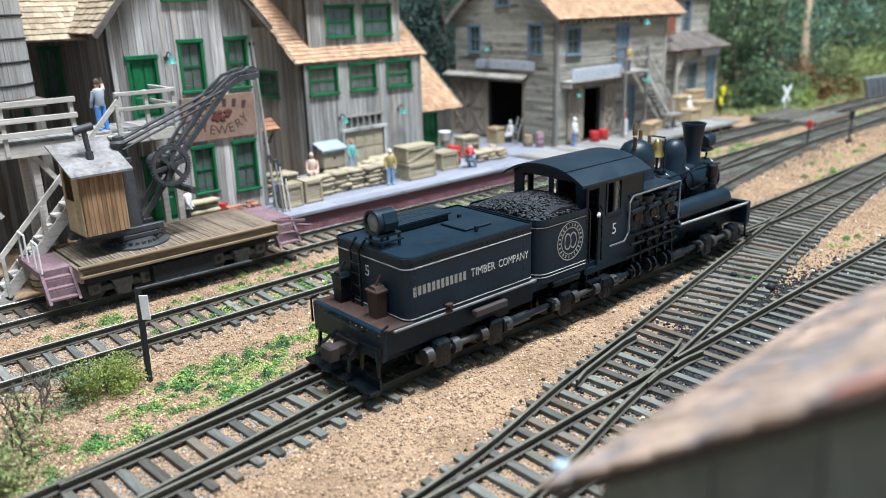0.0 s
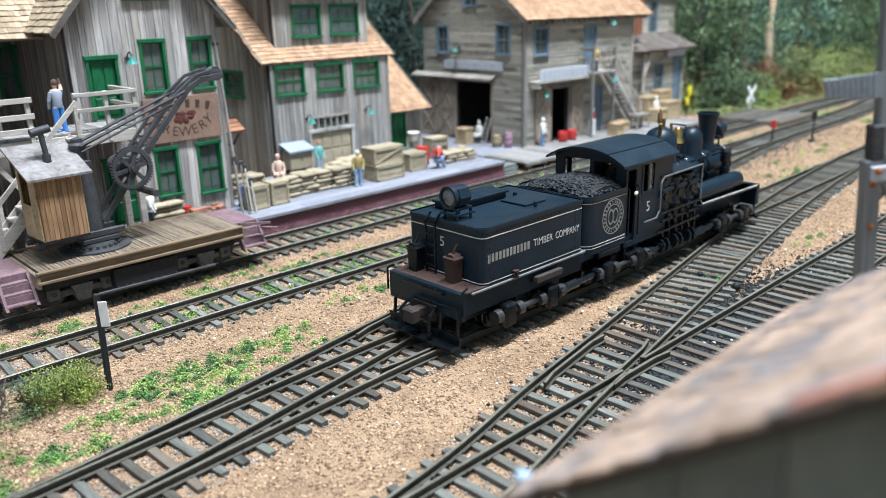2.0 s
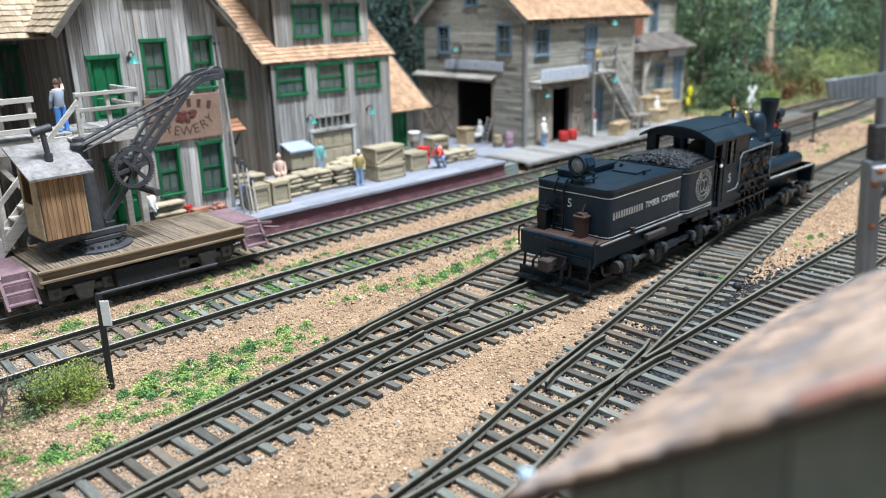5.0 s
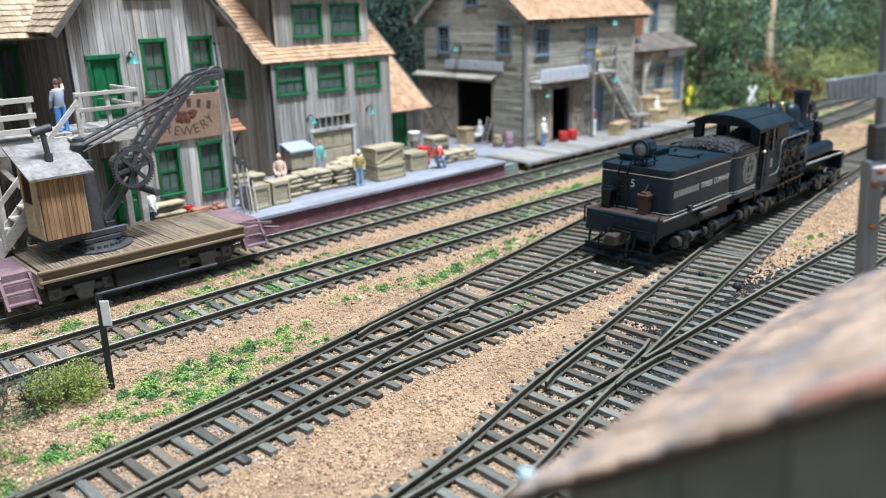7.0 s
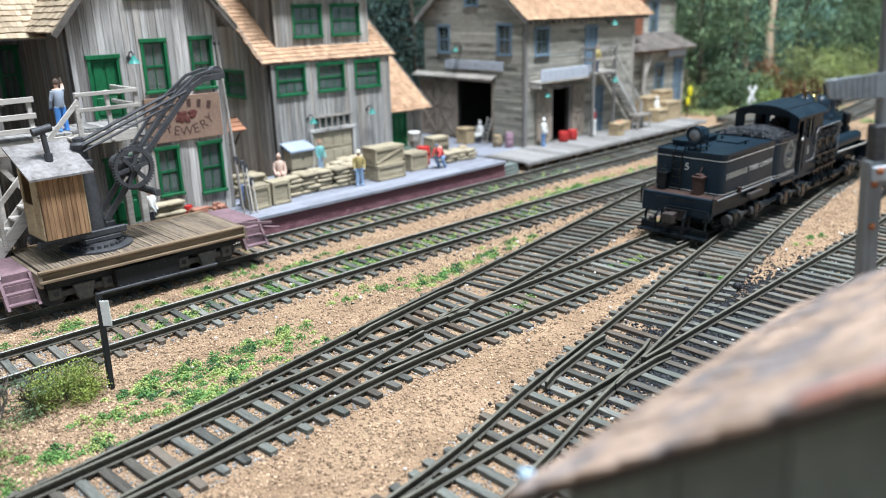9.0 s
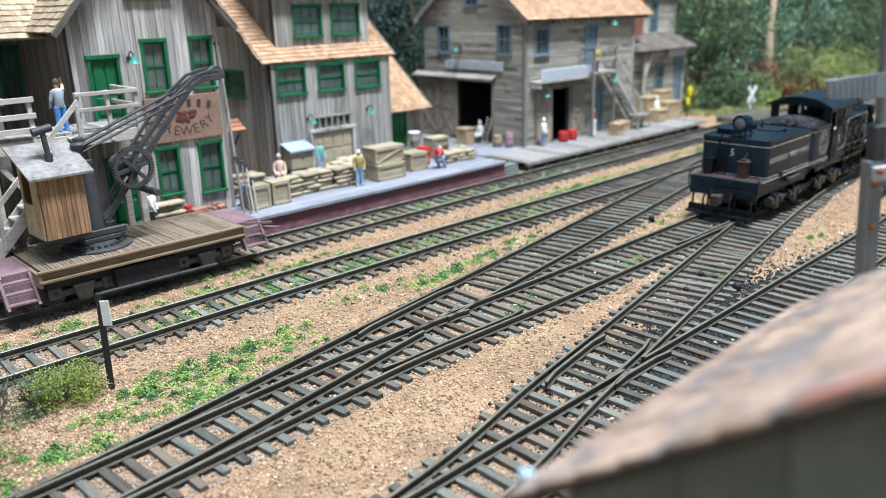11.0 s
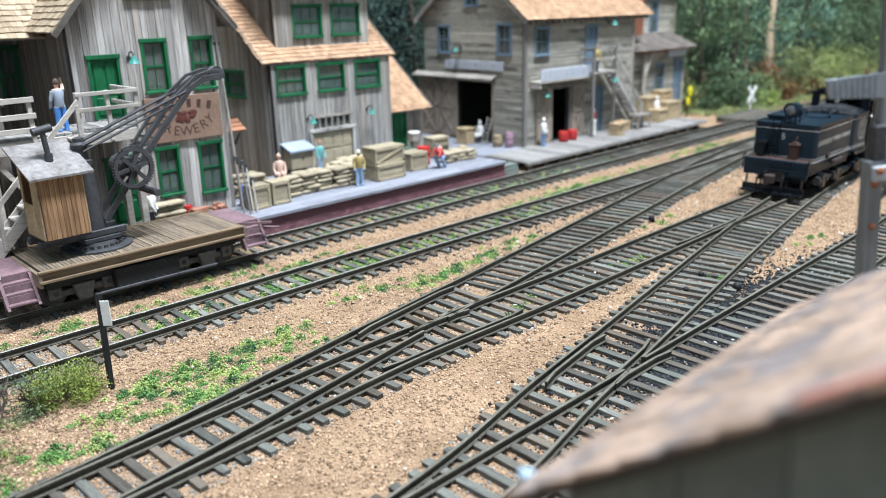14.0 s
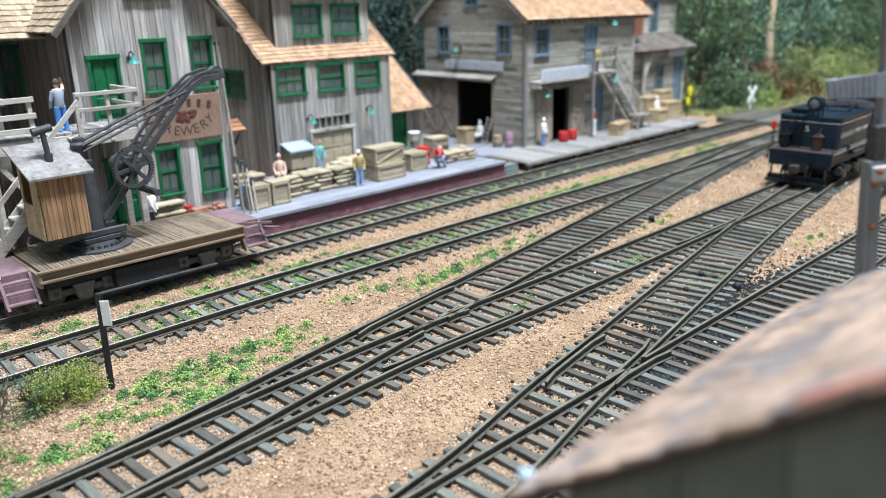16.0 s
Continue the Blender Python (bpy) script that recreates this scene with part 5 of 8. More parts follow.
    part("uncoupling_lever", S().tube((-2.6, -14, 16.4), (-2.6, 3, 16.4), .35, n=6).tube((-2.6, -14, 16.4), (-3.4, -15.4, 12.4), .35, n=6).tube((-2.6, 3, 16.4), (-4.2, 3, 14.4), .35, n=6), LOCO_DIRTY, L)
    part("beam_rivets", rivet_rows(), LOCO_DIRTY, L)["kind"] = "stuff"
    part("air_hose", S().tube((-2, -5.2, 14.6), (-4.6, -5.4, 12.5), .5, n=6).tube((-4.6, -5.4, 12.5), (-5.2, -5.4, 8.5), .5, n=6).tube((-5.2, -5.4, 8.5), (-4.4, -5.4, 6.2), .6, n=6), LOCO_DIRTY, L)
    part("footboard", S().box(-5.6, -1.8, -14.5, 14.5, 5.0, 5.9, .15).box(-2.4, -1.8, -14.5, 14.5, 5.0, 8.5, .1), LOCO_DIRTY, L)
    for y in (-13, 13, -6, 6):
        part("footboard_hanger", S().bar((-2, y, 5.5), (-1, y, 14), .8, .6), LOCO_DIRTY, L)
    part("tool_tray", S().box(28, 40, -W - 1.6, -W + 0.5, 16.2, 18.2, .2), mat("dusty_brown_tray", (0.06, 0.047, 0.043), (0.025, 0.021, 0.02), 0.8), L, "dusty brown tray below the tank")
    part("valve", S().lathe([(.9, 0), (1.0, .6), (.4, .7), (.4, 1.6), (1.1, 1.7), (1.1, 2.1)], (19.5, -W - 0.6, 20.4), n=8), RUST, L)
    # main frame and bunker
    part("main_frame", S().box(50, 174, -8.5, 8.5, 11.0, 17.0, .3).box(50, 104, -13.5, 13.5, 15.5, 18.5, .2), LOCO, L)
    bo = rounded(53.8, 75, -W, W, (4.2, .4, .4, 4.2))
    bk = part("coal_bunker", S().prism(bo[::-1], 17.6, 35.4, "z"), LOCO, L, smooth=True)
    part("bunker_rim", band(bo, 35.0, 36.6, 0.25), LOCO, bk)
    part("lining", band(bo, 34.25, 34.45, 0.11), LINE, bk, "thin cream line")
    part("lining", band(bo, 20.45, 20.65, 0.11), LINE, bk, "thin cream line")
    part("lining", band(bo, 19.5, 19.7, 0.11), LINE, bk, "thin cream line")
    for sgn in (-1, 1):
        m = pose(67.6 * MM, sgn * (W + 0.03) * MM, 28.2 * MM, 0, 0, 0) @ Matrix.Scale(0.93, 4)
        ring = Shape()
        for r0, r1 in ((6.3, 5.95), (4.4, 4.1)):
            n = 36
            for i in range(n):
                a, b = 6.2832 * i / n, 6.2832 * (i + 1) / n
                ring.add([(r0 * math.cos(a), 0, r0 * math.sin(a)), (r0 * math.cos(b), 0, r0 * math.sin(b)), (r1 * math.cos(b), 0, r1 * math.sin(b)), (r1 * math.cos(a), 0, r1 * math.sin(a)),
                          (r0 * math.cos(a), sgn * .06, r0 * math.sin(a)), (r0 * math.cos(b), sgn * .06, r0 * math.sin(b)), (r1 * math.cos(b), sgn * .06, r1 * math.sin(b)), (r1 * math.cos(a), sgn * .06, r1 * math.sin(a))],
                         [(0, 1, 2, 3), (7, 6, 5, 4), (0, 4, 5, 1), (2, 6, 7, 3)])
        for i in range(22):
            a = 6.2832 * i / 22
            p, q = 4.7, 5.6
            ring.bar((p * math.cos(a), sgn * .03, p * math.sin(a)), (q * math.cos(a), sgn * .03, q * math.sin(a)), .06, .55)
        for dx in (-1.3, 1.3):
            for i in range(16):
                a, b = 6.2832 * i / 16, 6.2832 * (i + 1) / 16
                ring.bar((dx + 1.5 * math.cos(a), sgn * .03, 2.5 * math.sin(a)), (dx + 1.5 * math.cos(b), sgn * .03, 2.5 * math.sin(b)), .06, .5)
        part("emblem", ring, EMBLEM, bk, "round cream emblem", at=m)["kind"] = "stuff"
    heap = S().prism([(54.6, 35.2), (75, 35.2), (74, 37.4), (66, 38.0), (57, 36.4)], -12.5, 12.5)
    rng = random.Random(8)
    for i in range(1500):
        x, y = rng.uniform(54.8, 75), rng.uniform(-13.6, 13.6)
        z = 36.0 + 3.0 * max(0, 1 - (y / 14) ** 2) * min(1, (x - 52.5) / 7)
        r = rng.uniform(.3, .7)
        heap.blob((x, y, z), r, r, r * .8, i, .35, 5)
    part("coal", heap, COAL, bk, "heap of shiny black coal")["kind"] = "stuff"
    part("step_plate", S().box(60, 72, -W - 0.6, -W + 2, 15.6, 17.4, .2), LOCO_DIRTY, L)
    # cab: walls with real openings and an arched roof
    cx0, cx1, cw = 75.2, 104.0, 14.4

    def arch(y):
        return 43.0 + 4.4 * (1 - (abs(y) / 15.6) ** 2.3)
    door = (cx0 + 1.2, cx0 + 6.2, 17.0, 41.4)
    cb = part("cab", holed(Shape(), [cx0, cx1], 15.2, lambda u: 44.2, [door, (cx0 + 10.0, cx0 + 17.2, 32.6, 42.2), (cx1 - 3.4, cx1, 15.2, 22)], -cw, -cw + 0.7), LOCO, L)
    part("cab_side", holed(Shape(), [cx0, cx1], 15.2, lambda u: 44.2, [door, (cx0 + 8.4, cx0 + 20.5, 31.5, 41.6)], cw - 0.7, cw), LOCO, cb)
    cols = [-cw + 2 * cw * i / 24 for i in range(25)]
    for nm, xx, holes in (("cab_back", cx0, [(-10.6, -1.4, 36.0, 43.4), (0.0, 10.6, 36.0, 43.6)]), ("cab_front", cx1 - .7, [(-12, -8.5, 36, 42), (8, 12, 36, 42)])):
        part(nm, holed(Shape(), cols, 15.2, arch, holes, xx, xx + .7, "x"), LOCO, cb)
    arc = [(-15.9 + 31.8 * i / 24, arch(-15.9 + 31.8 * i / 24) + .1) for i in range(25)]
    roof = S().prism(arc + [(a, b + .75) for a, b in arc[::-1]], cx0 - 3.6, cx1 + 1.6, "x")
    rf = part("cab_roof", roof, LOCO, cb, smooth=True)
    part("roof_hatch", S().box(cx0 + 8, cx0 + 18, -5, 5, 47.2, 47.95, .15), LOCO, rf)
    part("roof_seam", S().bar((cx0 - 3.6, -9.5, arch(9.5) + 1.0), (cx1 + 1.6, -9.5, arch(9.5) + 1.0), .35, .3), LOCO, rf)
    fr_ = cx0 + 10.0
    wf = S().box(fr_ - .5, fr_ + .3, -cw - .25, -cw, 32.2, 42.6).box(fr_ + 6.9, fr_ + 7.7, -cw - .25, -cw, 32.2, 42.6).box(fr_, fr_ + 7.2, -cw - .25, -cw, 32.0, 32.8).box(fr_, fr_ + 7.2, -cw - .25, -cw, 42.0, 42.8).box(fr_ + 3.2, fr_ + 4.0, -cw - .1, -cw + .3, 32.6, 42.2)
    part("window_frame", wf, LOCO, cb)
    part("pane", S().box(fr_ + 4.0, fr_ + 7.0, -cw + .3, -cw + .4, 32.6, 42.2), PANE, cb, "dark glass pane")
    rv = Shape()
    for i in range(17):
        rv.blob((cx0 + 1 + i * 1.55, -cw - .02, 42.3), .2, .14, .2, i, 0, 5)
    for i in range(18):
        rv.blob((cx0 + 7.2, -cw - .02, 17 + i * 1.3), .18, .12, .18, i, 0, 5).blob((54.4 + i * 1.15, -W - .02, 19.0), .18, .12, .18, i, 0, 5)
    part("cab_rivets", rv, LOCO, cb)["kind"] = "stuff"
    hr = Shape()
    for x in (cx0 + .9, cx0 + 6.8):
        hr.bar((x, -cw - .9, 19), (x, -cw - .9, 35), .4, .4).bar((x, -cw - .9, 35), (x, -cw, 36), .4, .4)
    part("cab_handrail", hr, LOCO_DIRTY, cb)
    st = Shape()
    for z in (9.0, 12.6):
        st.box(cx0 + .8, cx0 + 7, -cw - 1.4, -cw + 2, z, z + .6)
    st.bar((cx0 + 1, -cw, 9), (cx0 + 1, -cw, 15.4), .6, .6).bar((cx0 + 6.8, -cw, 9), (cx0 + 6.8, -cw, 15.4), .6, .6)
    part("cab_step", st, LOCO_DIRTY, cb)
    part("armrest", S().blob((cx0 + 6.0, -cw - .2, 33.2), 1.0, .6, .8, 2, .1), WHITE, cb, "small pale rest in the cab opening")
    lettering("cab_number", "5", 5.0, LINE, cb, pose((cx0 + 14.2) * MM, -(cw + .03) * MM, 27.0 * MM, 90, 0, 0), "cream numeral 5")
    part("cab_inside", S().box(cx0 + 8, cx1 - 1, -6, 13, 18.6, 33, .4).tube((cx1 - 4, 2, 32), (cx1 - 1, 2, 32), 8.5, n=16), LOCO_DIRTY, cb)
    # boiler, set off to the left as on all engines of this kind
    by, bz = 4.0, 28.0
    part("boiler", S().lathe([(8.4, cx1 - 1), (8.0, 114), (6.4, 124), (6.4, 154), (6.7, 154.2), (6.7, 171.4), (6.3, 172.2), (4.4, 172.8), (1, 173.2)], (0, by, bz), "x", 28), LOCO, L, smooth=True)
    for x in (112, 127, 141, 154, 172):
        part("boiler_band", S().lathe([(8.1 if x < 120 else 6.5 if x < 150 else 6.8, x - .4), (8.3 if x < 120 else 6.7 if x < 150 else 7.0, x), (8.1 if x < 120 else 6.5 if x < 150 else 6.8, x + .4)], (0, by, bz), "x", 28), LOCO_DIRTY, L, smooth=True)
    part("smokestack", S().lathe([(4.2, 33.2), (3.2, 36.4), (3.1, 39), (3.7, 45), (4.2, 48.6), (4.6, 48.8), (4.6, 49.4), (4.0, 49.4), (3.5, 44)], (162.5, by, 0), n=20), LOCO, L, "flared black smokestack", True)
    part("steam_dome", S().lathe([(7.0, 33.4), (6.2, 36.0), (6.5, 41.0), (5.9, 44.2), (4.4, 46.5), (2.2, 47.7), (.4, 48.0)], (126, by, 0), n=20), LOCO, L, smooth=True)
    part("sand_dome", S().lathe([(5.4, 32.6), (4.6, 35.0), (4.7, 39.8), (4.3, 42.2), (3.2, 44.0), (1.7, 44.9), (.4, 45.1)], (149.5, by, 0), n=20), LOCO, L, smooth=True)
    bx = 139
    be = part("bell", S().lathe([(2.9, 40.2), (2.7, 40.6), (2.0, 41.8), (1.65, 43.4), (1.5, 45.0), (1.0, 46.0), (.3, 46.4)], (bx, by, 0), n=18), BRASS, L, "polished brass bell", True)
    part("bell_stand", S().bar((bx, by - 3.1, 34), (bx, by - 3.1, 46.8), .35, .35).bar((bx, by + 3.1, 34), (bx, by + 3.1, 46.8), .35, .35).bar((bx, by - 3.1, 47.2), (bx, by + 3.1, 47.2), .4, .5).box(bx - 2, bx + 2, by - 3.0, by + 3.0, 34.2, 35.6, .2).tube((bx, by, 35.4), (bx, by, 41), .5, n=6), LOCO, be)
    wh = part("whistle", S().lathe([(.5, 47), (.5, 49.4), (.9, 49.8), (.9, 53.0), (.4, 53.6), (.25, 55.0)], (124.0, by - .5, 0), n=10), mat("tarnished_bronze", (.25, .15, .08), (.12, .07, .04), .45, .8), L, "bronze steam whistle", True)
    part("safety_valve", S().tube((122, by - 2, 45.6), (120.6, by - 3, 50.0), .7, n=8).tube((129.5, by + 1, 45.6), (129.5, by + 1, 50.6), .7, n=8).tube((133.5, by, 34), (133.5, by, 48.4), .6, n=8), mat("dull_brass", (.3, .21, .1), (.14, .1, .05), .45, .7), wh)
    part("hand_rail", S().tube((103, by - 8.4, 34.0), (170, by - 7.6, 34.0), .3, n=6), LOCO_DIRTY, L)
    pp = Shape()
    for x in (128, 135, 147):
        for i in range(7):
            a, b = math.radians(20 + i * 20), math.radians(40 + i * 20)
            pp.tube((x + i * .5, by - 6.8 * math.sin(a), bz + 6.8 * math.cos(a)), (x + (i + 1) * .5, by - 6.8 * math.sin(b), bz + 6.8 * math.cos(b)), .35, n=6)
    part("sand_pipe", pp, LOCO_DIRTY, L)
    part("smokebox_headlight", S().lathe([(2.2, 170), (2.6, 170.4), (2.6, 175), (2.2, 175.4)], (0, by, 41.4), "x", 14), LOCO, L, smooth=True)
    ap = part("air_pump", S().lathe([(1.9, 24), (2.1, 24.2), (2.1, 28.6), (1.4, 29.0), (1.4, 30.2), (2.2, 30.6), (2.2, 35.0), (1.0, 35.6)], (160, -6.2, 0), n=14), LOCO_DIRTY, L, "upright air pump with two cylinders", True)
    part("pump_pipe", S().tube((160, -6.2, 35.4), (156, -4.2, 36.2), .4, n=6).tube((156, -4.2, 36.2), (150, -3.2, 34.6), .4, n=6).tube((161.8, -6.6, 26), (168, -6.4, 22), .4, n=6), LOCO_DIRTY, ap)
    part("feed_pipe", S().tube((126, -3.4, 30.6), (146, -3.2, 30.6), .45, n=6).tube((146, -3.2, 30.6), (150, -3.6, 27.0), .45, n=6).tube((150, -3.6, 27.0), (166, -3.8, 27.4), .45, n=6).tube((138, -3.4, 30.6), (138, -2.6, 33.4), .4, n=6), LOCO_DIRTY, L)
    part("check_valve", S().lathe([(.5, 0), (1.1, .3), (1.1, 1.2), (.6, 1.5), (.6, 2.4), (1.0, 2.6), (.3, 3.0)], (146.5, -3.6, 30.4), n=10), LOCO_DIRTY, L, smooth=True)
    part("headlight_bracket", S().box(169.5, 174, by - 2, by + 2, 37.4, 39.0, .2).bar((170, by - 1.5, 34), (170.5, by - 1.5, 37.6), .6, .6).bar((170, by + 1.5, 34), (170.5, by + 1.5, 37.6), .6, .6), LOCO, L)
    # running boards, valance with its worn pale edge, front beam
    part("running_board", S().box(126, 172, -W, -9.0, 19.2, 20.0, .15).box(100, 172, 11.0, W, 19.2, 20.0, .15), LOCO, L)
    vl = [(86.5, -W - .15, 22.2), (94.0, -W - .15, 22.2), (96.0, -W - .15, 24.5), (96.0, -W - .15, 34.0), (97.8, -W - .15, 36.0), (124.2, -W - .15, 36.4), (124.2, -W - .15, 23.0), (125.8, -W - .15, 21.2)]
    ve = Shape()
    for p, q in zip(vl, vl[1:]):
        ve.bar(p, q, .35, .45)
    part("valance_edge", ve, DULL_LINE, L, "dull grey edge round the engine hood")
    part("board_edge", S().bar((126.2, -W - .15, 20.9), (172, -W - .15, 20.0), .4, .5), LINE, L, "pale worn edge of the running board")
    part("engine_hood", S().box(96.4, 124, -W, -6.5, 35.6, 36.3, .1), LOCO, L)
    part("air_tank", S().lathe([(.5, 126.6), (3.2, 127.2), (3.3, 128), (3.3, 160), (3.2, 160.8), (.5, 161.4)], (0, -11.0, 24.0), "x", 16), LOCO, L, smooth=True)
    part("front_deck", S().box(158, 174, -W, W, 19.0, 20.0, .2), LOCO, L)
    part("front_beam", S().box(172.4, 175.0, -W, W, 11.2, 20.0, .3), LOCO, L)
    part("front_coupler", S().box(175, 178, -1.5, 1.5, 11.4, 14.2, .3).box(178, 181.6, -2.3, 2.3, 10.4, 14.6, .5), LOCO_DIRTY, L)
    part("front_footboard", S().box(176, 179.4, -14.5, 14.5, 5, 5.9, .15), LOCO_DIRTY, L)
    for y in (-13, 13):
        part("footboard_hanger", S().bar((176.5, y, 5.5), (175, y, 14), .8, .6), LOCO_DIRTY, L)
    # three upright cylinders and their rods on the right side
    for i, x in enumerate((99.5, 108.5, 117.5)):
        cy = part("steam_cylinder", S().lathe([(3.4, 24.0), (3.6, 24.4), (3.6, 25.2), (3.2, 25.4), (3.2, 33.0), (3.7, 33.2), (3.7, 34.2), (2.0, 34.6), (.4, 34.8)], (x, -11.6, 0), n=16), LOCO, L, smooth=True)
        part("valve_chest", S().lathe([(1.7, 25.4), (1.9, 25.6), (1.9, 26.4), (1.5, 26.6), (1.5, 32.0), (2.0, 32.2), (2.0, 33.0), (.6, 33.4)], (x + 4.3, -13.2, 0), n=12).tube((x + 4.3, -13.2, 17), (x + 4.3, -13.2, 25.4), .45, n=6), LOCO_DIRTY, cy, smooth=True)
        hd = Shape()
        for i2 in range(8):
            a2 = 6.2832 * i2 / 8
            hd.tube((x + 3.0 * math.cos(a2), -11.6 + 3.0 * math.sin(a2), 34.2), (x + 3.0 * math.cos(a2), -11.6 + 3.0 * math.sin(a2), 34.9), .3, n=5)
        part("cylinder_bolts", hd, LOCO_DIRTY, cy)["kind"] = "stuff"
        part("steam_pipe", S().tube((x - 2.6, -15.0, 30.6), (x + 4.2, -15.0, 31.2), .8, n=8).tube((x - 2.6, -15.0, 30.6), (x - 3.4, -13.0, 27.0), .7, n=8).tube((x + .8, -15.2, 28.4), (x + .8, -14.0, 28.4), 1.5, n=10), LOCO_DIRTY, cy, smooth=True)
        part("eccentric_rod", S().bar((x + 3.2, -14.6, 21.8), (x + 4.6, -14.4, 12.0), .7, .8).box(x + 2.2, x + 4.6, -15.2, -13.6, 20.6, 22.6, .3).tube((x - 2.4, -15.3, 20.2), (x + 4.8, -15.3, 20.2), .5, n=6), LOCO_DIRTY, cy)
        part("crosshead_guide", S().bar((x - 1.8, -12.2, 13.4), (x - 1.8, -12.2, 24.2), 1.0, .9).bar((x + 1.8, -12.2, 13.4), (x + 1.8, -12.2, 24.2), 1.0, .9).box(x - 1.4, x + 1.4, -13.2, -11.2, 18.2, 20.4, .2), LOCO_DIRTY, cy)
        part("connecting_rod", S().bar((x, -13.4, 19.0), (x + 1.2, -14.2, 11.6), 1.0, 1.2), LOCO_DIRTY, cy)
        part("crank_web", S().lathe([(2.6, x - 2.0), (2.6, x - 1.1)], (0, -14.4, 11.0), "x", 12).lathe([(2.6, x + 1.1), (2.6, x + 2.0)], (0, -14.4, 11.0), "x", 12), LOCO_DIRTY, cy, smooth=True)
    part("valve_rail", S().bar((95, -15.4, 23.2), (124, -15.4, 23.2), .6, .7).bar((95, -15.2, 16.2), (124, -15.2, 17.0), .6, .7), LOCO_DIRTY, L)
    part("engine_bed", S().box(94, 124, -14.8, -8.5, 7.6, 9.2, .2).box(94, 124, -9.4, -8.4, 9, 24, .2), LOCO_DIRTY, L)
    # trucks with wheels, gear covers and the line shaft down the right side
    sets = []
    for k, tx in enumerate((26.5, 74.5, 152.5)):
        wb = 9.5
        tr = part("truck", S().box(tx - 16, tx + 16, -12.6, -11.0, 7.6, 10.6, .2).box(tx - 16, tx + 16, 11.0, 12.6, 7.6, 10.6, .2).box(tx - 3, tx + 3, -12.4, 12.4, 8.0, 12.6, .3)
                  .prism([(tx - 5, 10.6), (tx + 5, 10.6), (tx + 3.4, 13.2), (tx - 3.4, 13.2)], -12.8, -11.0).prism([(tx - 5, 10.6), (tx + 5, 10.6), (tx + 3.4, 13.2), (tx - 3.4, 13.2)], 11.0, 12.8), LOCO_DIRTY, L)
        for dx in (-wb, wb):
            ax = Shape()
            for y, s in ((-7.7, 1), (7.7, -1)):
                ax.lathe([(1.2, y - 1.6), (1.6, y - 1.5), (1.6, y - .9), (3.6, y - .8), (4.7, y - .95), (4.75, y + .9), (5.15, y + 1.0), (5.15, y + 1.5), (1.0, y + 1.5)] if s > 0 else
                         [(1.0, y - 1.5), (5.15, y - 1.5), (5.15, y - 1.0), (4.75, y - .9), (4.7, y + .95), (3.6, y + .8), (1.6, y + .9), (1.6, y + 1.5), (1.2, y + 1.6)], (0, 0, 0), "y", 20)
            ax.tube((0, -13, 0), (0, 13, 0), 1.0, n=10)
            for i in range(6):
                a = 6.2832 * i / 6
                ax.tube((2.6 * math.cos(a), -9.0, 2.6 * math.sin(a)), (2.6 * math.cos(a), -8.4, 2.6 * math.sin(a)), .55, n=6)
            w = part("wheelset", ax, LOCO_DIRTY, tr, smooth=True, at=((tx + dx), 0, 8.8))
            sets.append((w, tx + dx))
            part("gear_cover", S().box(tx + dx - 2.4, tx + dx + 2.4, -16.6, -12.4, 6.2, 13.4, .7).prism([(tx + dx - 4.0, 8), (tx + dx - 2.4, 13), (tx + dx - 2.4, 6.4)], -16.2, -13), LOCO_DIRTY, tr)
            part("axle_box", S().box(tx + dx - 2.2, tx + dx + 2.2, 11.4, 14.0, 6.6, 11, .4), LOCO_DIRTY, tr)
        sh = S().tube((tx - wb - 5, -14.8, 10.2), (tx + wb + 5, -14.8, 10.2), .85, n=10)
        for dx in (-wb - 4.6, -wb + 4.6, wb - 4.6, wb + 4.6):
            sh.tube((tx + dx - 1.2, -14.8, 10.2), (tx + dx + 1.2, -14.8, 10.2), 2.1, n=10)
        part("line_shaft", sh, mat("worn_steel_shaft", (.09, .088, .085), (.04, .04, .04), .4, .6) if k == 0 else bpy.data.materials["worn_steel_shaft"], tr, "round steel shaft with collars", True)
    for a, b in ((39.5, 59.5), (88.5, 98), (120, 137.5)):
        part("slip_joint", S().tube((a, -14.8, 10.2), ((a + b) / 2, -14.8, 10.4), 1.5, n=8).tube(((a + b) / 2, -14.8, 10.4), (b, -14.8, 10.6), 1.0, n=8).box(a - .8, a + 1.2, -16.6, -13, 8.6, 11.8, .3).box(b - 1.2, b + .8, -16.6, -13, 8.8, 12.2, .3), LOCO_DIRTY, L)
    return L, sets


# ---- the crane car ----


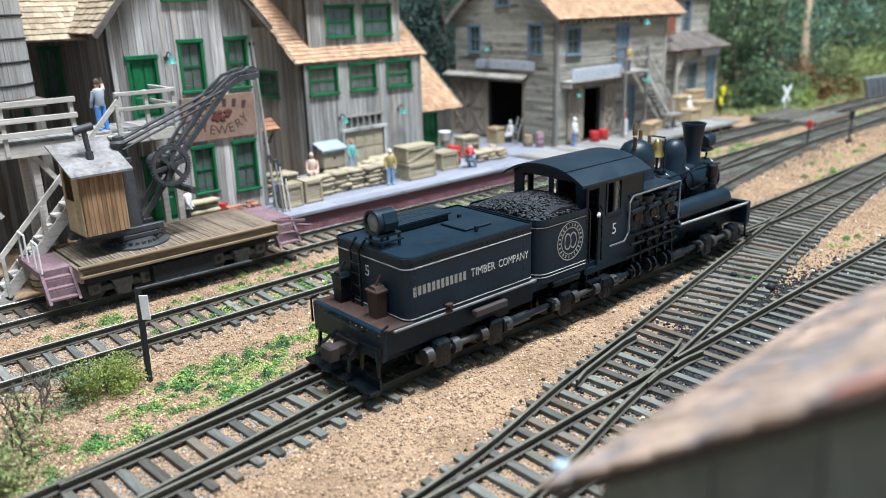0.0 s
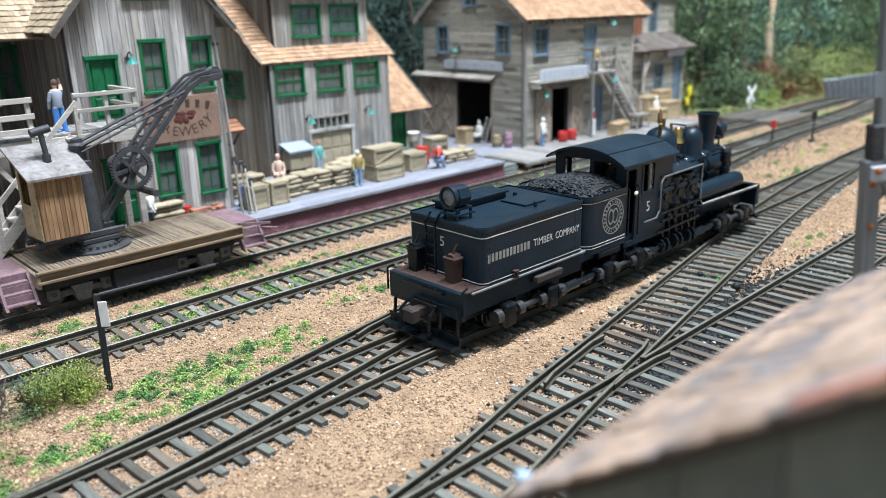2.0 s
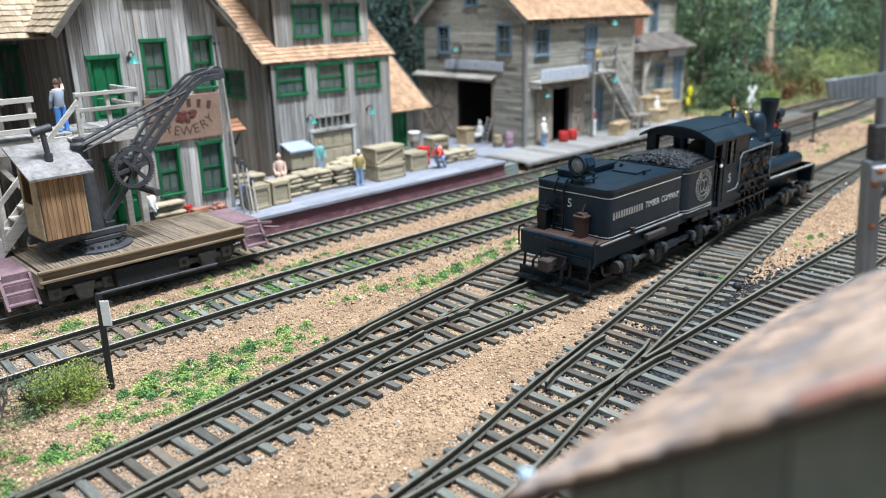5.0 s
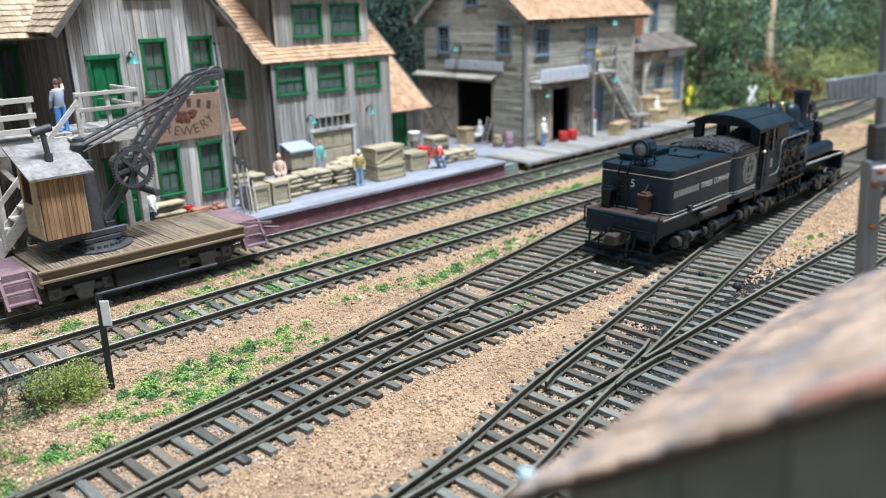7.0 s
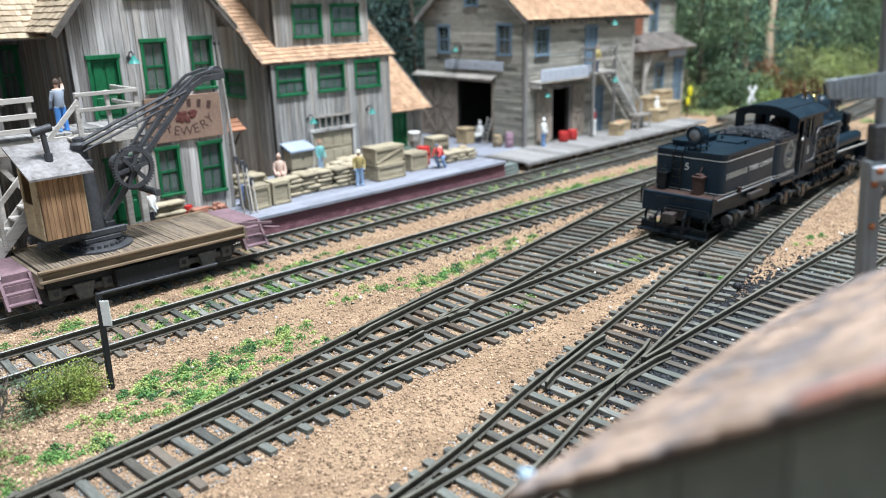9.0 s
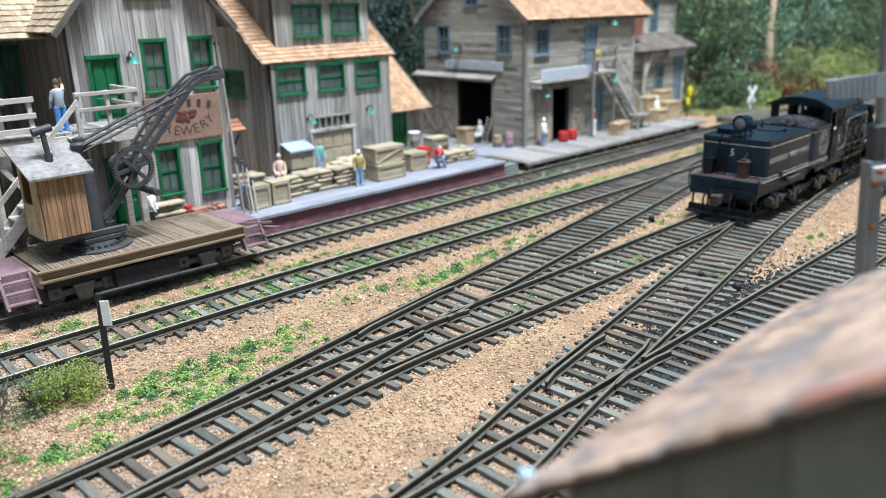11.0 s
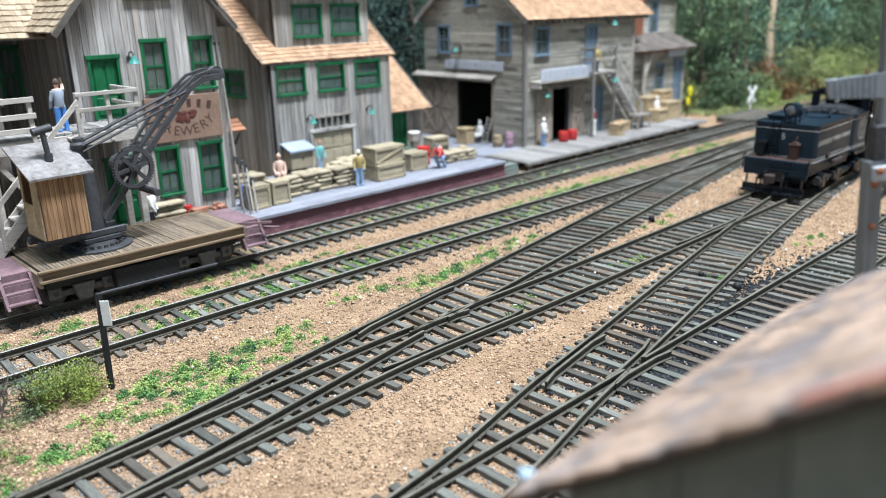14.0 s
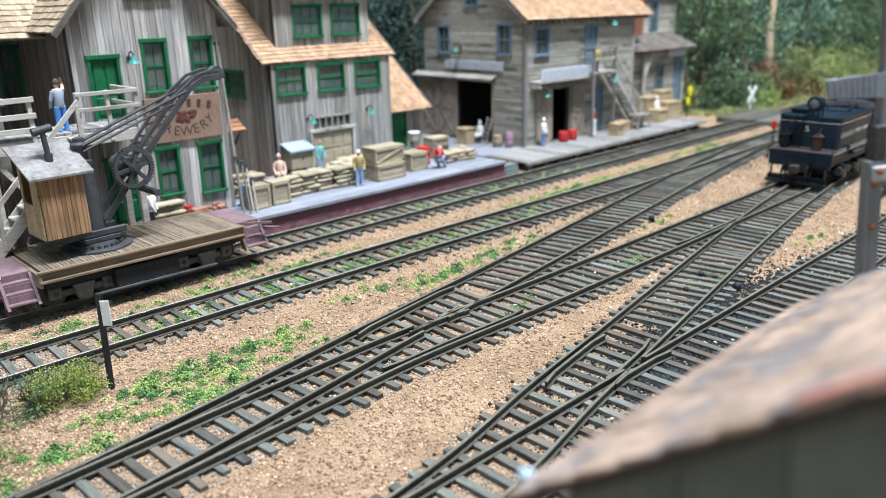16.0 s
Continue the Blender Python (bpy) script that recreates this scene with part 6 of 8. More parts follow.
def build_crane():
    C = thing("crane_car", 99, 264.4, 0, "timber flat car with a hand crane and small board cab", "railway crane")
    y0, y1 = -17.0, 16.0
    n = 58
    pm = S().box(-0.53, 0.53, y0 + .8, y1, 16.9, 18.2, .1).mesh("deck_plank", DECKWOOD)
    for i in range(n):
        part("deck_plank", pm, DECKWOOD, C, at=(-34.0 + 69.0 * (i + .5) / n, 0, random.uniform(-.12, .12)))
    for y in (y0 + .2, y1 - 1.4):
        part("side_sill", S().box(-35.2, 35.4, y + (.5 if y < 0 else -.4), y + 1.4, 14.6, 17.6, .1).box(-35.4, 35.6, y - .5, y + 1.0, 17.7, 18.5, .15).box(-35.4, 35.6, y - .5, y + 1.0, 14.4, 15.3, .15), mat("tan_sill", (.29, .205, .13), (.13, .088, .055), .85, 0, .6, 6, (.1, 1, 1)) if y < 0 else bpy.data.materials["tan_sill"], C, "tan timber side sill")
    part("end_sill", S().box(-35.6, -34.4, y0, y1, 13.2, 17.8, .15), DECKWOOD, C)
    part("end_sill", S().box(35.4, 36.6, y0, y1, 13.2, 17.8, .15), DECKWOOD, C)
    part("frame", S().box(-33, 34, -13, 12, 11.0, 13.1, .2), BLACK, C)
    # grey chest coloured black to put in the deep shade below the deck
    part("tool_chest", S().box(-12, 10, -15.8, -8, 6.8, 13.4, .3), BLACK, C, "iron chest under the deck, its black standing in for shade")
    bl = Shape()
    for i in range(9):
        bl.blob((-11 + i * 2.5, -15.9, 7.2), .3, .3, .3, i, 0).blob((-8.6 + i * 2.7, -15.9, 12), .3, .3, .3, i, 0)
    part("truss_rod", S().bar((-18, -16.0, 6.6), (24, -16.0, 6.3), 1.0, .9, .15), IRON, C, "grey iron rod along the underframe")
    part("rivets", bl, IRON, C)["kind"] = "stuff"
    for k, tx in enumerate((-21.5, 22.0)):
        tr = part("truck", S().box(tx - 9, tx + 9, -10.9, -9.6, 6.9, 9.0, .3).box(tx - 9, tx + 9, 10.2, 11.6, 6.6, 9.6, .3).box(tx - 2.6, tx + 2.6, -12.4, 12.4, 6.6, 11, .3)
                  .prism([(tx - 2.0, 5.4), (tx + 2.0, 5.4), (tx + 3.4, 10.8), (tx - 3.4, 10.8)], -13.6, -11.2), mat("dusty_grey_truck", (.17, .16, .15), (.07, .066, .063), .8) if k == 0 else bpy.data.materials["dusty_grey_truck"], C, "dusty grey truck side")
        for dx in (-8.5, 8.5):
            ax = Shape()
            for y in (-7.9, 7.9):
                ax.lathe([(1.2, y - 1.0), (4.8, y - .9), (4.9, y + .8), (1.2, y + 1.0)], (tx + dx, 0, 8.7), "y", 18)
            ax.tube((tx + dx, -12, 8.7), (tx + dx, 12, 8.7), .9, n=8)
            part("wheelset", ax, IRON, tr, smooth=True)
            for y in (-11.9, 11.4):
                part("axle_box", S().box(tx + dx - 2, tx + dx + 2, y, y + 1.8, 6.6, 10.6, .4), bpy.data.materials["dusty_grey_truck"], tr)
    # end platforms with side steps in faded maroon
    for sx in (-1, 1):
        a = 36.0 if sx > 0 else -35.6
        b = a + sx * 10.0
        lo, hi = min(a, b), max(a, b)
        e = part("end_platform", S().box(lo + .1, hi, y0 + 7.4, y1 - 2, 15.4, 17.8, .2), MAUVE, C, "faded maroon end platform")
        for i in range(3):
            part("step", S().box(lo + .9, hi - .9, y0 + 1.2 + i * 2.1, y0 + 3.6 + i * 2.1, 9.0 + i * 2.9, 9.8 + i * 2.9, .15).box(lo + .9, hi - .9, y0 + 3.0 + i * 2.1, y0 + 3.6 + i * 2.1, 9.8 + i * 2.9, 11.9 + i * 2.9), MAUVE, e)
        for xx in (lo + .3, hi - .9):
            part("step_side", S().prism([(y0 + .6, 8.4), (y0 + 3.4, 8.4), (y0 + 8.6, 17.4), (y0 + 6.4, 17.4)], xx, xx + .9, "x"), MAUVE, e)
        rl = Shape()
        xx = lo + 1 if sx < 0 else hi - 1
        if sx < 0:
            for ya, yb in ((y0 + 6, y0 + 12), (y1 - 12, y1 - 5)):
                rl.tube((xx, ya, 17.4), (xx, ya, 27), .32, n=6).tube((xx, yb, 17.4), (xx, yb, 27), .32, n=6).tube((xx, ya, 27), (xx, yb, 27), .32, n=6)
            part("hand_rail", rl, WHITE, e, "white wire hand rail")
        else:
            part("hand_rail", S().tube((hi - 2, y0 + 2, 16), (hi + 4, y0 - 1, 15), .4, n=6).bar((lo, y0 + 3, 18.4), (hi + 2, y0 + 1, 17.0), .8, .9), MAUVE, e)
    # slewing ring
    cx = -11.0
    part("slewing_ring", S().lathe([(11.5, 18.1), (11.5, 18.9), (10.6, 19.2), (7.2, 19.2), (6.6, 20.4), (1, 20.4)], (cx, 0, 0), n=32), IRON, C, smooth=True)
    tg = Shape()
    for i in range(24):
        a = 6.2832 * i / 24
        tg.box(-.35, .35, -.6, .6, 19.2, 20.2, 0, pose(cx + 8.4 * math.cos(a), 8.4 * math.sin(a), 0, 0, 0, math.degrees(a)))
    part("ring_teeth", tg, IRON, C)["kind"] = "stuff"
    # everything that swings: built along its own +x, then turned
    T = part("crane_frame", S().box(-20, 9, -5.0, -3.2, 22.4, 24.7, .3).box(-20, 9, 3.2, 5.0, 22.4, 24.7, .3).box(-6, 7, -5, 5, 20.3, 22.5, .5), IRON, C, "dark iron crane frame", at=pose(cx * MM, 0, 0, 0, 0, 3))
    part("column", S().lathe([(4.6, 22.4), (4.5, 24), (3.6, 38), (3.0, 46.0), (3.5, 46.4), (3.5, 47.8), (2.4, 48.2), (2.2, 52.2)], (-0.6, 0, 0), n=20), IRON, T, "tapered dark iron column", True)
    # cab of upright planks with a tin roof, open at the side
    px0, px1, py0, py1, z0, z1 = -18.8, -5.2, -9.6, 4.4, 26.0, 45.4
    cabn = part("cab_floor", S().box(px0 - .4, px1 + .4, py0 - .4, py1 + .4, z0 - .8, z0, .1), BLACK, T)
    k = 9
    for i in range(k):
        a = px0 + (px1 - px0) * i / k
        part("plank", S().box(a + .05, a + (px1 - px0) / k - .05, py0 - .5, py0, z0, z1 + .6, .07), ORANGEWOOD, cabn)
        part("plank", S().box(a + .05, a + (px1 - px0) / k - .05, py1, py1 + .5, z0, z1 + 7.4, .07), ORANGEWOOD, cabn)
    for i in range(8):
        a = py0 + (py1 - py0) * i / 8
        hgt = z1 - (8.6 if 3 <= i <= 6 else 0) + (0 if 3 <= i <= 6 else 6.4 * (i / 8))
        part("plank", S().box(px0 - .5, px0, a + .05, a + (py1 - py0) / 8 - .05, z0, hgt, .07), TANWOOD, cabn)
        part("plank", S().box(px1, px1 + .5, a + .05, a + (py1 - py0) / 8 - .05, z0, z1 + 6.4 * (i / 8), .07), TANWOOD, cabn)
    rs = Shape()
    rs.add([(px0 - 2.8, py0 - 2.4, z1 + .2), (px1 + 3.4, py0 - 2.4, z1 + .2), (px1 + 3.4, py1 + 2.4, z1 + 8.4), (px0 - 2.8, py1 + 2.4, z1 + 8.4),
            (px0 - 2.8, py0 - 2.4, z1 + .9), (px1 + 3.4, py0 - 2.4, z1 + .9), (px1 + 3.4, py1 + 2.4, z1 + 9.1), (px0 - 2.8, py1 + 2.4, z1 + 9.1)],
           [(3, 2, 1, 0), (4, 5, 6, 7), (0, 1, 5, 4), (1, 2, 6, 5), (2, 3, 7, 6), (3, 0, 4, 7)])
    part("tin_roof", rs, TINROOF, cabn, "dull grey tin roof with stains")
    sp = S().tube((-11.8, -3.4, 48.0), (-11.8, -3.4, 52.2), 1.3, n=10).tube((-11.8, -3.4, 52.0), (-12.4, -3.4, 59.0), .85, n=10).tube((-15.4, -3.4, 59.2), (-9.6, -3.4, 60.2), 1.3, n=10)
    part("stove_pipe", sp, IRON, cabn, "iron stove pipe with a T-shaped cap", True)
    # winch gear
    g = S().lathe([(5.7, -7.6), (6.9, -7.6), (6.9, -6.3), (5.7, -6.3)], (13.4, 0, 43.8), "y", 30, True).lathe([(1.5, -8.0), (1.5, -5.8)], (13.4, 0, 43.8), "y", 12)
    for i in range(6):
        a = 6.2832 * i / 6 + .2
        g.bar((13.4 + 1.2 * math.cos(a), -6.95, 43.8 + 1.2 * math.sin(a)), (13.4 + 6.0 * math.cos(a), -6.95, 43.8 + 6.0 * math.sin(a)), .8, 1.3)
    for i in range(44):
        a = 6.2832 * i / 44
        g.bar((13.4 + 6.8 * math.cos(a), -6.95, 43.8 + 6.8 * math.sin(a)), (13.4 + 7.5 * math.cos(a), -6.95, 43.8 + 7.5 * math.sin(a)), 1.2, .5)
    part("winch_gear", g, IRON, T, "spoked iron gear wheel")
    part("winch_shaft", S().tube((13.4, -9, 43.8), (13.4, 6, 43.8), .9, n=8).tube((20.4, -8, 34.0), (20.4, 5, 34.0), 1.3, n=8).tube((13.4, -5, 43.8), (13.4, 5, 43.8), 3.4, n=14), IRON, T)
    # lattice jib
    jb = [(3.0, 27.0), (22.0, 49.2), (39.5, 67.6), (45.0, 70.6), (54.0, 71.4)]
    for y in (-3.4, 3.4):
        s = Shape()
        for p, q in zip(jb, jb[1:]):
            s.bar((p[0], y, p[1]), (q[0], y, q[1]), 1.0, 2.0, .1)
        part("jib_beam", s, IRON, T)
        s = Shape()
        up = [(14.0, 44.5), (31, 63.6), (42.5, 71.8), (49, 73.4), (54, 72.6)]
        for p, q in zip(up, up[1:]):
            s.bar((p[0], y, p[1]), (q[0], y, q[1]), .8, 1.1, .1)
        part("jib_chord", s, IRON, T)
        for i in range(7):
            t = .1 + i * .13
            p = Vector((12, y, 44.5)).lerp(Vector((38, y, 68)), t)
            q = Vector((17, y, 43.4)).lerp(Vector((41, y, 68.4)), t + (.06 if i % 2 else -.02))
            part("jib_lacing", S().bar(p, q, .5, .7), IRON, T)
    part("jib_pulley", S().lathe([(2.6, -1.2), (2.0, 0), (2.6, 1.2)], (52.5, 0, 72.0), "y", 16), IRON, T, smooth=True)
    for y in (-4.4, 4.4):
        part("stay", S().tube((-0.6, y * .6, 53), (38, y * .8, 67), .55, n=6), IRON, T)
        part("stay", S().tube((-0.6, y * .6, 51), (32, y * .8, 63), .4, n=6), IRON, T)
    part("mast_cap", S().lathe([(2.6, 52.0), (2.8, 53.2), (1.8, 54.0), (1.8, 55.2), (.8, 55.6)], (-0.6, 0, 0), n=14), IRON, T, smooth=True)
    return C

# ---- loose stuff: many small copies in one mesh ----


def scatter(name, tmpl_v, tmpl_f, place, size, material, seed=1, flat=1.0, tilt=3.14, kind_label="", cat=""):
    """place: n x 3 in mm; size: n or n x 3. Each copy is turned at random."""
    rng = np.random.default_rng(seed)
    n, tv = len(place), np.array(tmpl_v, float)
    a, b, c = rng.uniform(0, 6.283, n), rng.uniform(-tilt, tilt, n), rng.uniform(-tilt, tilt, n)
    ca, sa, cb, sb, cc, sc = np.cos(a), np.sin(a), np.cos(b), np.sin(b), np.cos(c), np.sin(c)
    one, zero = np.ones(n), np.zeros(n)
    rz = np.stack([np.stack([ca, -sa, zero], 1), np.stack([sa, ca, zero], 1), np.stack([zero, zero, one], 1)], 1)
    rx = np.stack([np.stack([one, zero, zero], 1), np.stack([zero, cb, -sb], 1), np.stack([zero, sb, cb], 1)], 1)
    ry = np.stack([np.stack([cc, zero, sc], 1), np.stack([zero, one, zero], 1), np.stack([-sc, zero, cc], 1)], 1)
    m = rz @ rx @ ry
    sz = np.asarray(size, float)
    sz = sz[:, None] if sz.ndim == 1 else sz
    jit = rng.uniform(0.75, 1.25, (n, len(tv), 3))
    v = np.einsum("nij,nkj->nki", m, tv[None] * jit * sz[:, None, :])
    v[:, :, 2] *= flat
    v = (v + np.asarray(place)[:, None, :]).reshape(-1, 3) * MM
    k = len(tmpl_f[0])
    f = (np.array(tmpl_f)[None] + (np.arange(n) * len(tv))[:, None, None]).reshape(-1, k)
    me = bpy.data.meshes.new(name)
    me.vertices.add(len(v))
    me.vertices.foreach_set("co", v.ravel())
    me.loops.add(f.size)
    me.loops.foreach_set("vertex_index", f.ravel().astype(np.int32))
    me.polygons.add(len(f))
    me.polygons.foreach_set("loop_start", np.arange(len(f), dtype=np.int32) * k)
    me.materials.append(material)
    me.update(calc_edges=True)
    o = new(name, me)
    if kind_label:
        tagged(o, kind_label, cat, kind="stuff")
    return o


OCTA_V = [(1, 0, 0), (0, 1, 0), (-1, 0, 0), (0, -1, 0), (0.2, 0.1, 0.8), (0, 0, -0.8)]
OCTA_F = [(0, 1, 4), (1, 2, 4), (2, 3, 4), (3, 0, 4), (1, 0, 5), (2, 1, 5), (3, 2, 5), (0, 3, 5)]
LEAF_V = [(0, 0, 0), (0.5, 0.9, 0.2), (0, 2.0, 0), (-0.5, 0.9, 0.2)]
LEAF_F = [(0, 1, 2, 3)]
TUFT_V = [(0.8, 0, -0.5), (-0.5, 0.7, -0.5), (-0.5, -0.7, -0.5), (0, 0, 0.9)]
TUFT_F = [(0, 1, 3), (1, 2, 3), (2, 0, 3), (2, 1, 0)]


def build_stones():
    rng = np.random.default_rng(4)
    tan, grey, black, big = [], [], [], []
    for _ in range(175000):
        x = 15 + 610 * rng.random() ** 1.75
        y = rng.uniform(62, 282)
        d = near_track(x, y)
        p = (x, y, land(x, y) + 0.08)
        coal = 1.25 * math.exp(-((x - 212) / 42) ** 2 - ((y - 97) / 14) ** 2)
        coal2 = math.exp(-((x - 420) / 150) ** 2 - ((y - 205) / 14) ** 2)
        if rng.random() < max(coal, coal2 * .8) * 0.85:
            black.append(p)
        elif d < 14 and rng.random() < (0.5 if x < 220 else 0.8):
            grey.append(p)
        else:
            tan.append(p)
    for x, y in zip(rng.normal(205, 34, 9000), rng.normal(96, 8, 9000)):
        if abs(y - 88.6) < 40 and x < 300:
            black.append((x, y, land(x, y) + 0.25))
    for x, y in zip(rng.normal(166, 6, 900), rng.normal(89, 4, 900)):
        black.append((x, y, land(x, y) + 0.3))
    for x, y in zip(rng.uniform(380, 900, 16000), rng.uniform(-13, 13, 16000)):
        i = min(len(TABLE_X) - 1, int((x + 140) / 2))
        yy = y + TABLE_Y[int(rng.integers(0, 2))][i]
        (black if rng.random() < .45 else grey).append((x, yy, land(x, yy) + .2))
    fine = np.stack([15 + 420 * rng.random(150000) ** 1.5, rng.uniform(70, 262, 150000), np.zeros(150000)], 1)
    fine = fine[rng.random(len(fine)) > 1.1 * np.exp(-((fine[:, 0] - 212) / 42) ** 2 - ((fine[:, 1] - 97) / 14) ** 2)]
    fine[:, 2] = [land(a, b) for a, b in fine[:, :2]]
    scatter("grit", TUFT_V, TUFT_F, fine, rng.uniform(.13, .36, len(fine)), GRIT, 21, 0.7, 3.1, "fine brown grit over the whole yard", "gravel")
    for name, pts, mtl, lab, lo, hi in (("gravel", tan, STONE, "loose tan gravel over the yard", .15, .66), ("track_ballast", grey, GREY_STONE, "grey stone ballast between the sleepers", .18, .62),
                                        ("coal_cinders", black, COAL, "black coal cinders spilt along the track", .3, .85)):
        pts = np.array(pts)
        scatter(name, OCTA_V, OCTA_F, pts, lo + (hi - lo) * rng.random(len(pts)) ** 2.2, mtl, 7, 0.8, 3.1, lab, "gravel")
    w = np.array([(x, y, 1.2) for x, y in zip(rng.uniform(60, 420, 170), rng.uniform(80, 235, 170))])
    scatter("white_chips", OCTA_V, OCTA_F, w, rng.uniform(.35, .8, len(w)), WHITE, 9, 0.8, 3.1, "pale stone chips scattered among the tracks", "gravel")


def build_weeds():
    rng = np.random.default_rng(6)
    spots = [(62, 180, 11, 6, .4), (76, 173, 15, 8, 1.0), (72, 186, 13, 5, 1.2), (98, 187, 13, 5, 1.0), (88, 178, 14, 6, .8), (112, 189, 9, 5, .5), (113, 173, 8, 4, .4), (150, 199, 9, 4, .7), (173, 190, 12, 5, .9),
             (190, 192, 12, 4, .8), (206, 194, 12, 4, .6), (235, 198, 14, 4, .4), (178, 150, 7, 3, .35), (236, 148, 9, 4, .45), (90, 220, 16, 6, .6), (130, 221, 18, 6, .8), (165, 219, 18, 6, .8), (210, 220, 25, 6, .7),
             (260, 220, 25, 6, .5), (300, 236, 40, 5, .5), (70, 243, 20, 6, .35), (110, 240, 20, 5, .4), (160, 240, 20, 4, .4), (130, 248, 14, 3, .4), (48, 166, 4, 4, .5), (39, 170, 4, 3, .8), (30, 166, 7, 9, .3),
             (240, 116, 5, 4, .2), (300, 170, 12, 3, .3), (430, 168, 22, 5, .3), (500, 182, 30, 7, .15), (340, 238, 60, 4, .35), (460, 242, 60, 5, .3), (230, 263, 60, 6, .5), (330, 263, 60, 6, .4), (55, 160, 6, 5, .2), (300, 112, 14, 3, .25)]
    kinds = [(LEAF_MOSS, "dark green foam weeds in low clumps on the gravel"), (LEAF_BRIGHT, "bright green foam weeds in clumps on the gravel"), (LEAF_LIME, "lime green foam weeds in clumps on the gravel")]
    tufts = [[], [], []]
    for cx, cy, rx, ry, dens in spots:
        for _ in range(int(6.5 * dens * max(3, rx * ry / 14))):
            gx, gy = rng.normal(cx, rx * .62), rng.normal(cy, ry * .6)
            k = int(rng.choice(3, p=(.20, .42, .38)))
            wide = rng.uniform(.5, 1.5)
            for _ in range(int(70 * wide)):
                px, py = rng.normal(gx, wide), rng.normal(gy, wide * .85)
                r2 = ((px - gx) ** 2 + (py - gy) ** 2) / (wide * wide)
                tufts[k].append((px, py, land(gx, gy) + 0.1 + rng.uniform(0, 1.6) * wide * math.exp(-r2)))
    for sd, ((mtl, lab), pts) in enumerate(zip(kinds, tufts)):
        pts = np.array(pts)
        scatter("weeds", TUFT_V, TUFT_F, pts, .14 + .36 * rng.random(len(pts)) ** 1.6, mtl, 11 + sd, 1.0, 3.1, lab, "weeds")
    turf = [(rng.normal(cx, rx * .8), rng.normal(cy, ry * .75)) for cx, cy, rx, ry, dens in spots for _ in range(int(26 * dens * max(3, rx * ry / 14)))]
    turf = np.array([(x, y, land(x, y) + rng.uniform(.1, .5)) for x, y in turf if noise.noise(Vector((x * .12, y * .12, 2.0))) > -.12])
    scatter("turf", TUFT_V, TUFT_F, turf, rng.uniform(.12, .34, len(turf)), LEAF_OLIVE, 18, 1.0, 3.1, "fine olive green turf between the weeds", "grass")
    # grassy far bank
    pts = np.stack([rng.uniform(600, 1000, 9000), rng.uniform(283, 420, 9000), rng.uniform(0, 3, 9000)], 1)
    more = np.stack([rng.uniform(640, 1000, 9000), rng.uniform(172, 245, 9000), rng.uniform(0, 1.2, 9000)], 1)
    more = np.array([p for p in more if near_track(p[0], p[1]) > 17 and noise.noise(Vector((p[0] * .02, p[1] * .03, 5.0))) > -.15])
    pts = np.concatenate([pts, more])
    scatter("bank_grass", TUFT_V, TUFT_F, pts, rng.uniform(.8, 2.0, len(pts)), LEAF_OLIVE, 15, 1.0, 1.0, "yellow-green grass on the far bank", "grass")


def leafy(name, x, y, h, r, leaf, label, category, trunk=BARK, seed=1, n=2600, leaf_size=2.2, low=0.25, group="", bare=0.0, tr=2.4):
    """A plant of tapered trunk, limbs and a ragged crown of many leaves."""
    rng = random.Random(seed)
    o = thing(name, x, y, 0, label, category, group)
    s = Shape()
    top = Vector((rng.uniform(-.1, .1) * h, rng.uniform(-.1, .1) * h, h * .86))
    p0 = Vector((0, 0, -1))
    segs = 5
    for i in range(segs):
        p1 = top * ((i + 1) / segs) + Vector((rng.uniform(-.02, .02) * h, rng.uniform(-.02, .02) * h, 0))
        s.tube(p0, p1, tr * (1 - i / segs * .8), tr * (1 - (i + 1) / segs * .8), 8)
        p0 = p1
    ends = []
    for i in range(16):
        t = low + (0.95 - low) * i / 15
        b = top * t
        a = rng.uniform(0, 6.283)
        ln = r * (1.0 - 0.45 * abs(t - 0.45)) * rng.uniform(.55, 1.05)
        e = b + Vector((math.cos(a) * ln, math.sin(a) * ln, rng.uniform(-.05, .3) * ln))
        s.tube(b, e, tr * .3 * (1 - t * .6), tr * .08, 5)
        ends += [e, b.lerp(e, .6)]
    part("trunk", s, trunk, o)
    pts = []
    nr = np.random.default_rng(seed)
    per = max(6, n // (len(ends) * 3))
    for e in ends:
        for _ in range(3):
            c = e + Vector((rng.gauss(0, r * .2), rng.gauss(0, r * .2), rng.gauss(0, r * .17)))
            k = r * rng.uniform(.09, .2)
            for q in nr.normal(0, 1, (per, 3)):
                pts.append((c.x + q[0] * k, c.y + q[1] * k, max(0.5, c.z + q[2] * k * .7)))
    pts = np.array(pts)
    crown = scatter("crown", LEAF_V, LEAF_F, pts, nr.uniform(.6, 1.25, len(pts)) * leaf_size * .5, leaf, seed + 100, 1.0, 1.3)
    crown.parent = o
    return o


